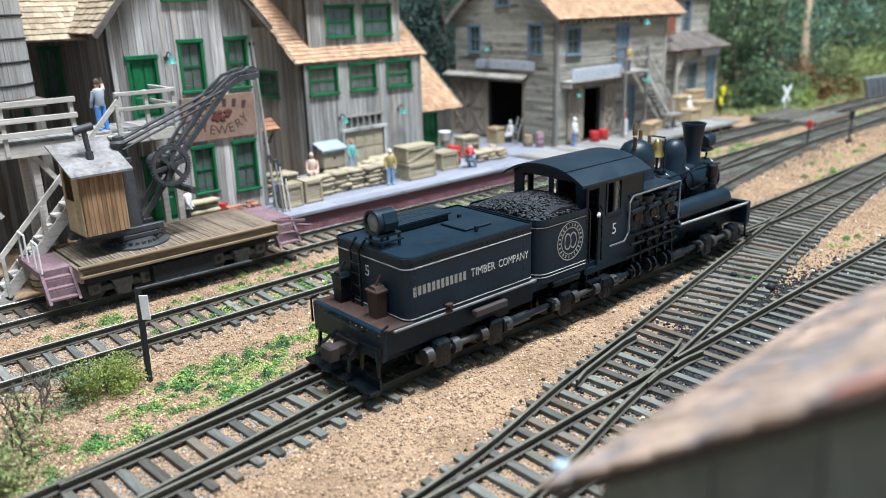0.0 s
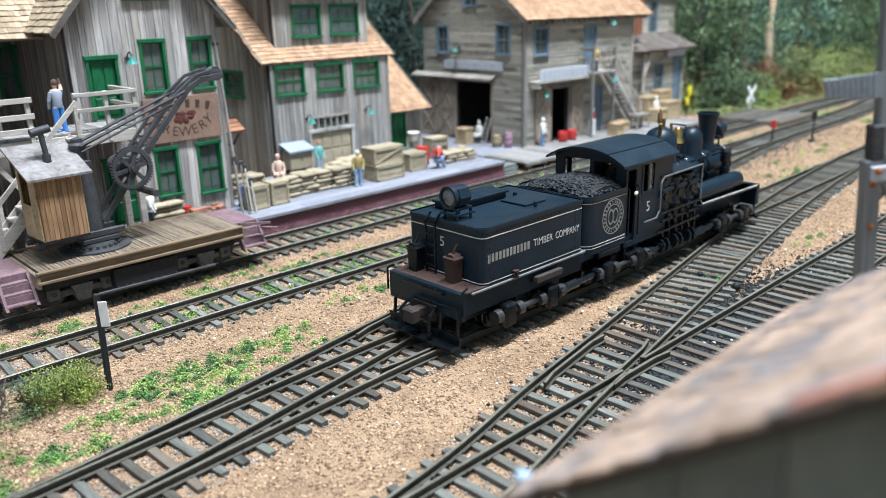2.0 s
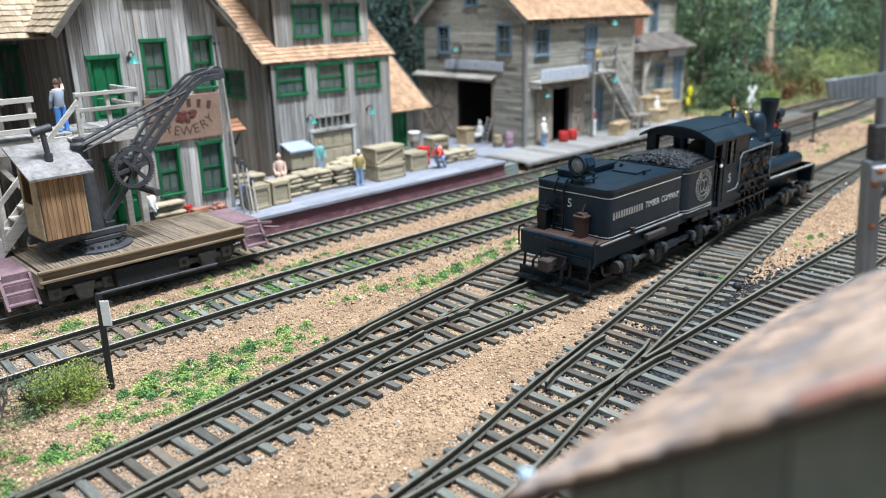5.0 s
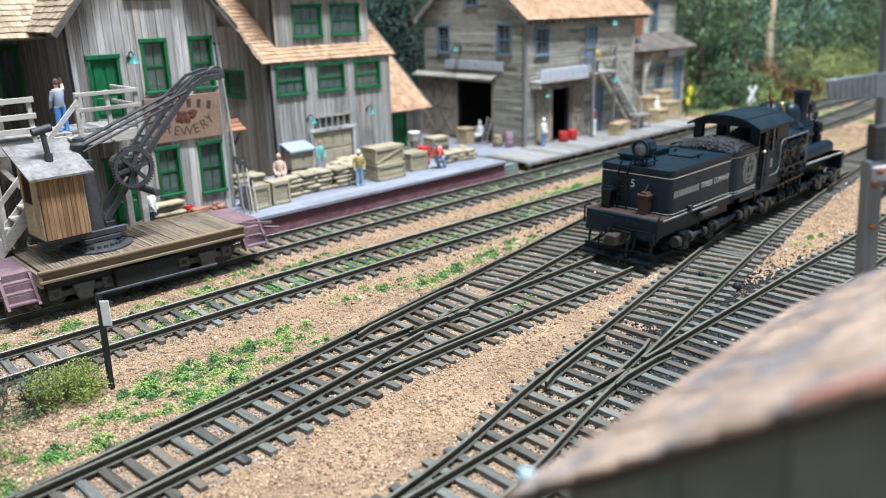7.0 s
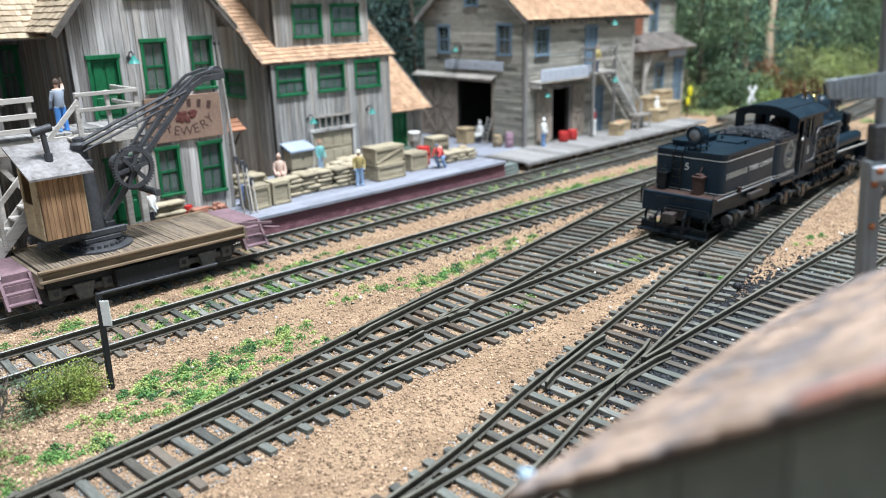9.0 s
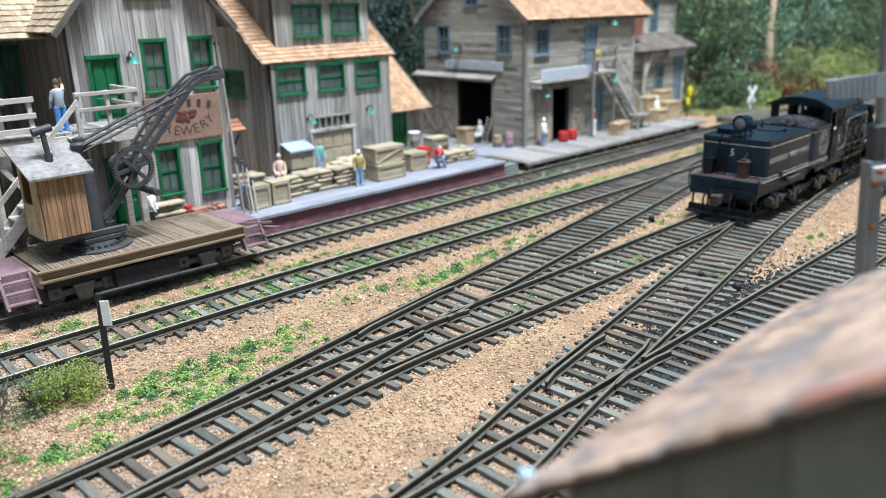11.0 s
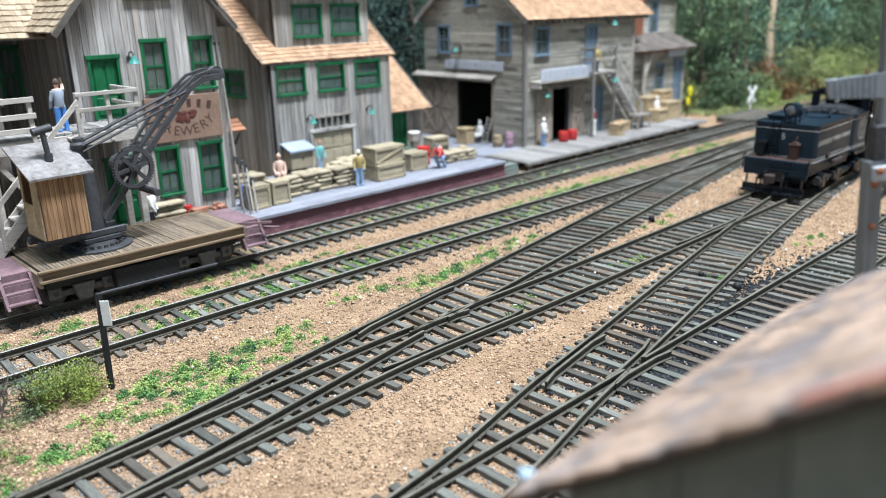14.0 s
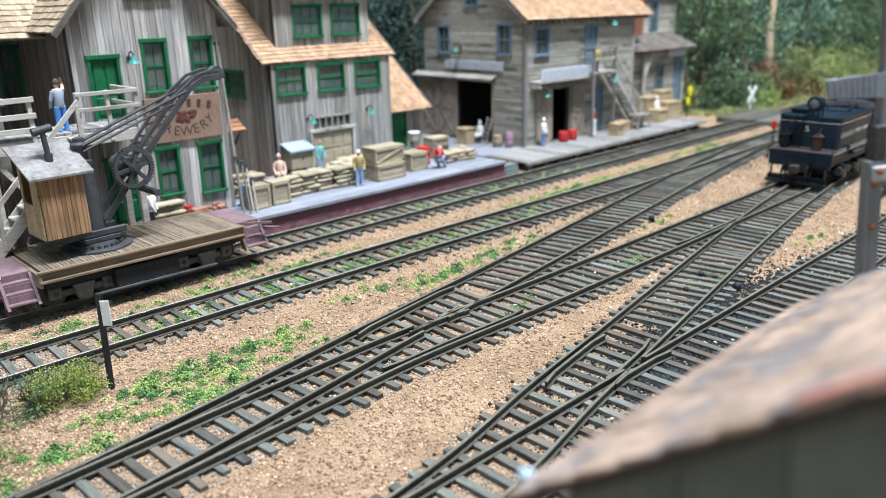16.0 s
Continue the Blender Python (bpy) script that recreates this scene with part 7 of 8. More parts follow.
def twiggy(x, y, h, seed):
    """A leafless shrub: stems that fork into ever thinner twigs."""
    rng = random.Random(400 + seed)
    o = thing("shrub", x, y, 0, "bare dark twiggy shrub beside the gravel", "shrub", "bare shrubs by the track")
    s = Shape()

    def grow(p, d, ln, r, depth):
        q = p + d * ln
        s.tube(p, q, r, r * .7, 5, depth == 3)
        if depth == 0:
            return
        for _ in range(rng.choice((2, 2, 3))):
            e = (d + Vector((rng.uniform(-.75, .75), rng.uniform(-.75, .75), rng.uniform(-.15, .4)))).normalized()
            grow(q, e, ln * rng.uniform(.6, .85), r * .66, depth - 1)
    for _ in range(4):
        grow(Vector((rng.uniform(-1, 1), rng.uniform(-1, 1), -.4)), Vector((rng.uniform(-.5, .5), rng.uniform(-.5, .5), 1)).normalized(), h * .34, .34, 3)
    part("stem", s, mat("grey_brown_twig", (.15, .12, .10), (.06, .05, .045), .9) if seed == 1 else bpy.data.materials["grey_brown_twig"], o, "thin grey-brown twigs")


def build_plants():
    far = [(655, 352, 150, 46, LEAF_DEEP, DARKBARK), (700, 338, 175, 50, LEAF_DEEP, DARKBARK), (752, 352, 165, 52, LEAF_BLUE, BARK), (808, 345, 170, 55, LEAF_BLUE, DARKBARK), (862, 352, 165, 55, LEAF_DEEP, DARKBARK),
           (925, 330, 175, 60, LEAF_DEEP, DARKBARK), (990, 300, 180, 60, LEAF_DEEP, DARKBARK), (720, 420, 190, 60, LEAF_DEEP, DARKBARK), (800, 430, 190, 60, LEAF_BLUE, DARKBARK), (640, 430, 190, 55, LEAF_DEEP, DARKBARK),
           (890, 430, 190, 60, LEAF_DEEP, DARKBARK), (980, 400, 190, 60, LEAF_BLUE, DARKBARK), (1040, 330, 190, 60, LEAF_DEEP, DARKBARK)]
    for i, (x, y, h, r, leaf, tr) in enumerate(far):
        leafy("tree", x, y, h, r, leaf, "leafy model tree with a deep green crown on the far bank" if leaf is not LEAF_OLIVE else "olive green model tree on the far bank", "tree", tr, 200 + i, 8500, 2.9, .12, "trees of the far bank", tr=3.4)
    dark = [(345, 470, 150, 40), (385, 486, 160, 44), (425, 470, 160, 42), (470, 470, 165, 44), (520, 450, 160, 44), (575, 432, 160, 44), (310, 500, 160, 44)]
    for i, (x, y, h, r) in enumerate(dark):
        leafy("tree", x, y, h, r, LEAF_SHADED, "model tree behind the buildings, shade painted into its dark green", "tree", DARKBARK, 240 + i, 4200, 3.8, .08, "trees behind the houses", tr=3.0)
    # one bare pale trunk stands out
    o = thing("dead_tree", 742, 325, 0, "pale bare broken tree trunk before the dark trees", "tree")
    s = Shape()
    pts = [(0, 0, 0), (2, 1, 40), (1, 2, 70), (5, 1, 100), (3, 3, 128)]
    for i, (p, q) in enumerate(zip(pts, pts[1:])):
        s.tube(p, q, 5.0 - i * .8, 4.2 - i * .8, 9)
    s.tube((1, 2, 68), (-8, 0, 92), 1.8, .9, 7)
    part("trunk", s, BARK, o, smooth=True)
    bushes = [(668, 318, 30, 22, LEAF_DEEP), (705, 312, 26, 20, LEAF_OLIVE), (760, 312, 52, 34, LEAF_OLIVE), (800, 308, 40, 28, LEAF_OLIVE), (640, 330, 26, 17, LEAF_DEEP), (838, 312, 44, 30, LEAF_LIME), (730, 306, 18, 14, LEAF_RUSTY), (788, 300, 16, 14, LEAF_RUSTY), (715, 318, 40, 16, LEAF_RUSTY), (620, 345, 22, 16, LEAF_OLIVE),
              (880, 305, 40, 28, LEAF_OLIVE), (940, 296, 40, 30, LEAF_LIME), (690, 300, 14, 10, LEAF_LIME)]
    for i, (x, y, h, r, leaf) in enumerate(bushes):
        leafy("bush", x, y, h, r, leaf, {"olive_leaf": "olive green bush on the far bank", "deep_green_leaf": "deep green bush on the far bank", "rust_leaf": "small rust-coloured bush on the far bank"}.get(leaf.name, "lime green bush on the far bank"), "bush", DARKBARK, 270 + i, 2200, 2.4, .05, "bushes of the far bank", tr=1.0)
    # near bushes by the white-card post
    leafy("bush", 51, 193, 7.5, 8.5, LEAF_YELLOW, "yellow-green foam bush with dark twigs beside the track", "bush", DARKBARK, 301, 10000, .6, .05, "bushes by the track", tr=.45)
    leafy("bush", 42, 193, 11, 7.5, LEAF_DEEP, "dark twiggy bush with deep green leaves by the track", "bush", DARKBARK, 302, 1300, .7, .05, "bushes by the track", tr=.5)
    leafy("bush", 27, 176, 14, 8, LEAF_OLIVE, "tall dry twiggy bush with sparse olive leaves", "bush", DARKBARK, 303, 800, 1.0, .05, "bushes by the track", tr=.5)
    leafy("bush", 19, 163, 11, 7, LEAF_OLIVE, "low olive green bush at the edge of the gravel", "bush", DARKBARK, 304, 1200, 1.0, .05, "bushes by the track", tr=.45)
    for x, y, h, sd in ((26, 182, 17, 1), (33, 190, 15, 2), (20, 172, 12, 3), (45, 196, 11, 4)):
        twiggy(x, y, h, sd)
    # forest painted on the wall behind the table
    s = Shape()
    arc = [(-500, 700), (600, 700)] + [(600 + 600 * math.sin(math.radians(a)), 100 + 600 * math.cos(math.radians(a))) for a in range(10, 91, 10)] + [(1200, -400)]
    for (xa, ya), (xb, yb) in zip(arc, arc[1:]):
        s.add([(xa, ya, -5), (xb, yb, -5), (xb, yb, 700), (xa, ya, 700), (xa + 12, ya + 12, -5), (xb + 12, yb + 12, -5), (xb + 12, yb + 12, 700), (xa + 12, ya + 12, 700)], [(0, 1, 2, 3), (7, 6, 5, 4), (3, 2, 6, 7)])
    tagged(part("backdrop", s, mat("painted_dark_forest", (0.034, 0.06, 0.04), (0.008, 0.018, 0.014), .9, 0, 14, 70, bump=0), None), "dark green forest painted on the backdrop wall", "backdrop", kind="structure")


# ---- small cast figures, each one plain mesh ----


def figurine(x, y, z, bands, label, rz=0, style="stand", h=18.5, arm=0):
    s = Shape()
    k = h / 18.5
    if style == "sit":
        s.tube((-1.1, 0, 5.2 * k), (-1.2, -3.6, 5.0 * k), 1.1, .9, 7).tube((1.1, 0, 5.2 * k), (1.2, -3.6, 5.0 * k), 1.1, .9, 7)
        s.tube((-1.2, -3.6, 5.2 * k), (-1.2, -4.0, .2), .9, .8, 7).tube((1.2, -3.6, 5.2 * k), (1.2, -4.0, .2), .9, .8, 7)
        s.box(-2.2, 2.2, -1.5, 2.0, 0, 4.4 * k, .3)
        base = 5.0 * k
    elif style == "crouch":
        s.tube((-1.2, .6, 6.2), (-1.6, -2.6, 5.6), 1.3, 1.1, 7).tube((1.2, .6, 6.2), (1.6, -2.0, 5.0), 1.3, 1.1, 7).tube((-1.6, -2.6, 5.8), (-1.4, .4, .2), 1.1, .8, 7).tube((1.6, -2.0, 5.2), (2.0, 1.2, .2), 1.1, .8, 7)
        s.tube((0, .8, 6.0), (0, -3.4, 10.6), 2.0, 2.2, 8).blob((0, -5.2, 12.4), 1.25, 1.35, 1.5, 1, .04, 8)
        s.tube((-2, -3.2, 10.4), (-2.4, -5.6, 6.2), .8, .6, 6).tube((2, -3.2, 10.4), (1.8, -6.2, 7.0), .8, .6, 6)
        base = None
    else:
        s.tube((-.95, 0, 8.6 * k), (-1.25, -.3, .3), 1.15, .8, 7).tube((.95, 0, 8.6 * k), (1.3, .4, .3), 1.15, .8, 7)
        s.box(-2.0, -.6, -1.7, .8, 0, .8, .2).box(.6, 2.0, -1.2, 1.2, 0, .8, .2)
        base = 8.2 * k
    if base is not None:
        top = base + 6.2 * k
        s.lathe([(1.5, base), (1.75, base + .8), (1.7, base + 2.5 * k), (2.15, top - 1.2), (1.7, top - .2), (.7, top + .1), (.65, top + .7)], (0, 0, 0), n=9)
        s.blob((0, -.1, top + 2.0 * k), 1.15, 1.3, 1.5 * k, 2, .03, 8)
        s.tube((-2.1, 0, top - .8), (-2.7, -.6, base + 2.4), .75, .6, 6).tube((-2.7, -.6, base + 2.4), (-2.2, -1.9, base - .2), .6, .5, 6)
        if arm:
            s.tube((2.1, 0, top - .8), (3.4, -1.4, top + .4), .75, .6, 6).tube((3.4, -1.4, top + .4), (3.4, -2.2, top + 3.4), .6, .5, 6)
            s.v = [(-a, b, c) for a, b, c in s.v]
            s.f = [f[::-1] for f in s.f]
        else:
            s.tube((2.1, 0, top - .8), (2.7, -.6, base + 2.4), .75, .6, 6).tube((2.7, -.6, base + 2.4), (2.2, -1.9, base - .2), .6, .5, 6)
    m = figure_paint("figure_paint", bands)
    return single("figurine", s, m, x, y, z, label, "figurine", "small figures", rz=rz, smooth=True)


SK, HAIR = (.62, .40, .31), (.08, .05, .035)
BLUE, TEALC, WHT, YEL, REDC, DRK, GRY = (.07, .24, .60), (.16, .42, .40), (.72, .70, .66), (.75, .60, .25), (.55, .07, .06), (.05, .05, .06), (.34, .38, .45)


def build_figures():
    figurine(91.5, 289.5, 54.5, [(8.3, BLUE), (14.4, GRY), (16.2, SK), (18.6, HAIR)], "small model figure in blue trousers and grey shirt on the deck", 200, arm=1, h=19)
    figurine(119.0, 290, 11.4, [(8.3, DRK), (14.4, WHT), (16.4, SK), (18.4, (.4, .2, .15))], "small model figure in white shirt and dark trousers", 60)
    figurine(191.5, 312, 14.6, [(4, (.10, .07, .08)), (11.4, (.66, .47, .38)), (15.5, SK)], "small seated model figure in a pink shirt behind boxes", -20, "sit")
    figurine(231.5, 336, 10, [(8.3, (.38, .48, .58)), (14.4, TEALC), (16.6, SK), (18.4, (.30, .13, .07))], "small model figure in a teal shirt before the goods door", 10)
    figurine(226.8, 296.5, 10, [(8.6, (.27, .38, .53)), (14.4, (.36, .27, .10)), (16.0, SK), (18.6, (.76, .70, .48))], "small model figure with a pale cap and yellow-brown shirt", -30)
    figurine(283, 297, 10, [(6.6, (.20, .30, .46)), (11.2, REDC), (12.4, SK), (14.4, (.09, .10, .14))], "small crouching model figure in a red shirt and blue overalls", -70, "crouch")
    figurine(385.5, 309, 6.1, [(8.2, (.12, .24, .46)), (16.4, WHT), (18.6, (.75, .74, .72))], "small model figure in white shirt and blue trousers", 20)
    figurine(372, 352, 5.6, [(4, DRK), (15, WHT)], "small seated model figure in white at the store door", -90, "sit")
    figurine(438, 307, 49, [(8.2, (.08, .10, .16)), (14.6, (.72, .57, .22)), (16.4, SK), (18.6, (.2, .14, .1))], "small model figure in a yellow shirt on the balcony", 0)
    figurine(525, 312, 6.1, [(8, (.3, .3, .3)), (14.4, WHT), (18.4, WHT)], "small white model figure at the end of the platform", 0)


# ---- goods on the platforms ----


def crate(x, y, z, w, d, h, label, rz=0, mtl=None, brace=True):
    mtl = mtl or CRATEWOOD
    o = thing("crate", x, y, z, label, "crate", "crates on the platforms", rz=rz)
    body = part("body", S().box(-w / 2 + .3, w / 2 - .3, -d / 2 + .3, d / 2 - .3, 0, h - .4), mtl, o)
    k = max(2, round(h / 2.6))
    for i in range(k):
        a, b = h * i / k + .06, h * (i + 1) / k - .06
        part("slat", S().box(-w / 2, w / 2, -d / 2 - .05, -d / 2 + .4, a, b, .08), mtl, body)
        part("slat", S().box(-w / 2 - .05, -w / 2 + .4, -d / 2 + .4, d / 2, a, b, .08), mtl, body)
    lid = part("lid", S().box(-w / 2 - .3, w / 2 + .3, -d / 2 - .3, d / 2 + .3, h - .5, h + .3, .15), mtl, o)
    if brace:
        s = S().box(-w / 2 - .1, -w / 2 + 1.1, -d / 2 - .5, -d / 2 + .2, 0, h, .1).box(w / 2 - 1.1, w / 2 + .1, -d / 2 - .5, -d / 2 + .2, 0, h, .1)
        s.box(-w / 2, w / 2, -d / 2 - .5, -d / 2 + .2, 0, 1.1, .1).box(-w / 2, w / 2, -d / 2 - .5, -d / 2 + .2, h - 1.4, h - .4, .1)
        if w > 18:
            s.bar((-w / 2 + 1, -d / 2 - .25, 1), (w / 2 - 1, -d / 2 - .25, h - 1.4), .45, 1.1)
        part("brace", s, mtl, o)
    return o


def sack_shape(seed):
    """A well-filled flat sack with squared sides and pinched ends."""
    s = Shape()
    rng = random.Random(seed)
    n, rings = 12, 7
    prof = [.55, .88, .98, 1.0, .98, .88, .55]

    def square(c):
        return math.copysign(abs(c) ** 0.55, c)
    for j in range(rings):
        x = -4.3 + 8.6 * j / (rings - 1)
        for i in range(n):
            a = 6.2832 * i / n
            k = rng.uniform(.95, 1.05)
            s.v.append((x + rng.uniform(-.12, .12), 2.65 * (prof[j] ** .5) * k * square(math.cos(a)), 1.0 + (1.0 if j not in (0, rings - 1) else .55) * k * square(math.sin(a))))
    s.f = [(j * n + i, j * n + (i + 1) % n, (j + 1) * n + (i + 1) % n, (j + 1) * n + i) for j in range(rings - 1) for i in range(n)]
    s.f += [tuple(range(n - 1, -1, -1)), tuple((rings - 1) * n + i for i in range(n))]
    return s


SACKS = [sack_shape(i).mesh("sack", SACK) for i in range(4)]
for me_ in SACKS:
    me_.polygons.foreach_set("use_smooth", [True] * len(me_.polygons))


def sack_pile(x, y, z, cols, rows, layers, seed=1, label="pale cloth sack in a stacked pile"):
    rng = random.Random(seed)
    for l in range(layers):
        for r in range(rows):
            for c in range(cols):
                if l == layers - 1 and rng.random() < .3:
                    continue
                o = part("sack", SACKS[rng.randrange(4)], SACK, None)
                o.matrix_basis = pose((x + (c + .5) * 8.6 + rng.uniform(-.6, .6) + (1.5 if l % 2 else 0)) * MM, (y + (r + .5) * 5.2 + rng.uniform(-.4, .4)) * MM, (z + l * 1.95 - .02) * MM, rng.uniform(-2, 2), 0, rng.uniform(-9, 9))
                tagged(o, label, "sack", "sacks on the platform")


def drum(x, y, z, mtl, label, r=3.2, h=9.0):
    o = thing("oil_drum", x, y, z, label, "drum", "drums on the platforms")
    pr = [(r * .96, 0), (r, .2)]
    for k in (1 / 3, 2 / 3):
        pr += [(r, h * k - .3), (r * 1.06, h * k), (r, h * k + .3)]
    pr += [(r, h - .2), (r * .98, h), (r * .9, h - .3)]
    part("body", S().lathe(pr, n=16), mtl, o, smooth=True)
    return o


def barrel(x, y, z, label, r=3.0, h=8.0):
    o = thing("barrel", x, y, z, label, "barrel", "barrels of the yard")
    part("body", S().lathe([(r * .8, 0), (r * .95, h * .25), (r, h * .5), (r * .95, h * .75), (r * .8, h), (r * .7, h - .4)], n=14), TANWOOD, o, smooth=True)
    for k in (.12, .35, .65, .88):
        part("hoop", S().lathe([(r * (.82 + .18 * math.sin(math.pi * k)) + .12, h * k - .3), (r * (.82 + .18 * math.sin(math.pi * k)) + .2, h * k), (r * (.82 + .18 * math.sin(math.pi * k)) + .12, h * k + .3)], n=14), IRON, o)
    return o


def build_goods():
    crate(169.5, 296.5, 10, 8.8, 7, 10.2, "pale wooden crate with lid at the platform edge", 2)
    crate(180.5, 297.5, 10, 8.8, 7, 10.2, "pale wooden crate with lid at the platform edge", -2)
    sack_pile(187.5, 300.5, 10, 3, 2, 5, 3)
    crate(191.5, 313, 10, 8, 7, 4.4, "low wooden box serving as a seat")
    sack_pile(214.5, 299.5, 10, 2, 2, 5, 4)
    sack_pile(170, 318, 10, 2, 2, 5, 5)
    sack_pile(222.5, 312, 10, 3, 2, 5, 6)
    crate(246.5, 300.5, 10, 18, 10, 7.6, "long pale wooden crate with diagonal brace")
    crate(247, 302.0, 17.9, 19, 10, 8.2, "long pale wooden crate stacked upon another crate")
    crate(270.5, 306.5, 10, 12, 11, 9.0, "pale wooden crate beside a drum")
    drum(281.5, 309.5, 10, RED, "red oil drum on the platform", 3.6, 10)
    drum(275.5, 316, 10, mat("dark_green_paint", (.07, .11, .09), None, .5), "dark green oil drum on the platform", 3.4, 9.6)
    sack_pile(291, 301, 10, 2, 2, 3, 7)
    sack_pile(305, 299.5, 10, 1, 2, 3, 8)
    crate(303, 322, 10, 13, 8, 6, "low pale wooden crate with planks on it", 8)
    crate(303, 322, 16.3, 12, 8, 5, "low pale wooden crate on another crate", -3)
    barrel(311, 308, 10, "small brown wooden barrel on the platform", 2.6, 6.5)
    # tool bin with a sloped blue-grey lid on legs
    b = thing("tool_bin", 224, 345, 10, "tan wooden bin with a sloped blue-grey lid", "bin")
    part("body", S().box(-7, 7, -4, 3.6, 3.0, 12.6, .2), CRATEWOOD, b)
    part("lid", S().prism([(-5.2, 12.0), (4.2, 15.4), (4.2, 16.2), (-5.2, 12.9)], -8, 8, "x"), mat("blue_grey_tin", (.36, .41, .50), (.24, .28, .34), .6), b, "blue-grey tin lid")
    for x in (-6.4, 5.4):
        for y in (-3.6, 2.4):
            part("leg", S().box(x, x + 1, y, y + 1, 0, 3.1), CRATEWOOD, b)
    part("latch", S().box(-.5, .5, -4.3, -3.9, 7.6, 8.8, .1), BLACK, b)
    # brewery foot
    for l in range(5):
        for i in range(2):
            o = part("sack", SACKS[(l + i) % 4], SACK, None)
            o.matrix_basis = pose((123.6 + i * 6.2) * MM, (294 + (l % 2)) * MM, (11.4 + l * 1.95) * MM, 0, 0, 8 * ((l + i) % 3) - 8)
            tagged(o, "pale cloth sack stacked before the brewery", "sack", "sacks at the brewery")
    br = S().box(-1.9, 1.9, -.95, .95, -.55, .55, .1).mesh("brick", mat("red_clay_brick", (.36, .17, .11), (.22, .1, .07), .9, rand=.25))
    pile = thing("brick_pile", 145, 295, 11.4, "small pile of red and pale bricks on the platform", "brick pile")
    rng = random.Random(5)
    for l in range(4):
        for i in range(9 - l):
            part("brick", br, None, pile, at=pose(rng.uniform(-6.5, 6.5) * MM, rng.uniform(-3, 3) * MM, (.55 + l * 1.05) * MM, 0, 0, rng.uniform(-30, 30)))
    drum(138.5, 299.5, 11.4, RED, "small red can at the brewery wall", 1.8, 5)
    barrel(64, 294, 11.4 - 11.4, "brown wooden barrel below the raised deck", 5, 12)
    barrel(76, 276.5, 0, "brown wooden barrel below the raised deck", 4, 9)
    tl = thing("garden_tools", 161, 291.5, 10, "bundle of shovels and poles leaning at the platform end", "tools")
    for i, (dx, dy, h) in enumerate(((0, 0, 22), (2, 1, 20), (-2, 1.5, 24), (3.5, 0, 14))):
        part("handle", S().tube((dx, dy - 3, 0), (dx * 1.2 + 1.4, dy + 3, h), .4, n=6), WHITEWOOD if i % 2 else DARKWOOD, tl)
        part("blade", S().box(dx + .2, dx + 2.6, dy + 2.3, dy + 2.9, h - 3.2, h + .6, .2), IRON, tl)
    dp = thing("drain_pipe", 162.5, 303.6, 10, "tall thin grey pole against the corner of the brewery", "pole")
    part("pole", S().tube((2.6, -1.2, 0), (-.6, 1.0, 74), .65, n=8), GREYWOOD, dp)
    part("bracket", S().box(-1.4, .8, .4, 2.0, 70, 71.4, .1), IRON, dp)
    # before the store
    drum(406.5, 309, 6.1, RED, "red oil drum before the store door", 3.2, 6.4)
    drum(416, 309, 6.1, RED, "red oil drum before the store door", 3.2, 6.4)
    crate(363.5, 357, 5.6, 9, 8, 10, "tan wooden crate at the open store door", -86, TANWOOD)
    barrel(366, 331, 5.6, "dark grey barrel at the corner of the store", 3.2, 7.5)
    drum(369, 323.5, 5.6, mat("pink_grey_paint", (.36, .22, .27), None, .6), "pinkish drum at the corner of the store", 2.6, 9.5)
    ldr = thing("ladder", 371.5, 345, 5.6, "small grey wooden ladder leaning on the store", "ladder", rz=-90)
    for x in (-2, 2):
        part("rail", S().bar((x, -3.6, 0), (x, 2.6, 17), .6, .6), GREYWOOD, ldr)
    for k in range(6):
        part("rung", S().bar((-2, -3.2 + k * 1.0, 1.6 + k * 2.75), (2, -3.2 + k * 1.0, 1.6 + k * 2.75), .5, .5), GREYWOOD, ldr)
    for i, (x, y, z, w, d, h) in enumerate(((520, 308, 6.1, 16, 9, 9), (538, 310, 6.1, 18, 10, 13), (526, 320, 6.1, 22, 9, 17), (545, 320, 6.1, 16, 9, 20), (470, 306, 6.1, 9, 7, 6), (448, 296, 6.1, 8, 7, 8))):
        crate(x, y, z, w, d, h, "tan wooden crate on the timber platform", random.Random(i).uniform(-6, 6), TANWOOD)
    tb = thing("workbench", 484, 300, 6.1, "grey timber bench before the outside stair", "bench")
    part("top", S().box(-9, 9, -4, 4, 9, 10.2, .15), GREYWOOD, tb)
    for x in (-8, 7):
        for y in (-3.4, 2.4):
            part("leg", S().box(x, x + 1, y, y + 1, 0, 9), GREYWOOD, tb)
    fp = thing("fuel_pump", 437.5, 308, 6.1, "slim red and white fuel pump before the store", "fuel pump")
    part("cabinet", S().box(-2.0, 2.0, -1.6, 1.6, 0, 11.0, .4), WHITE, fp, "white painted cabinet")
    part("head", S().box(-1.6, 1.6, -1.3, 1.3, 11.0, 15.6, .5), RED, fp, "red painted head")
    part("globe", S().blob((0, 0, 17.0), 1.5, 1.0, 1.6, 1, 0, 10), WHITE, fp, smooth=True)
    part("hose", S().tube((2.0, -.4, 12), (3.2, -.8, 7), .35, n=6).tube((3.2, -.8, 7), (2.2, -.6, 3.4), .35, n=6), BLACK, fp)
    drum(168, 304.5, 10, mat("blue_drum_paint", (.08, .14, .30), None, .5), "small blue drum behind a crate", 2.6, 9.0)
    drum(462, 303, 6.1, RED, "small red can on the timber platform", 1.8, 7)
    vb = thing("vat", 322, 362, 0, "white enamel tub on a post beside the annex", "tub")
    part("post", S().box(-2, 2, -2, 2, 0, 12, .2), DARKWOOD, vb)
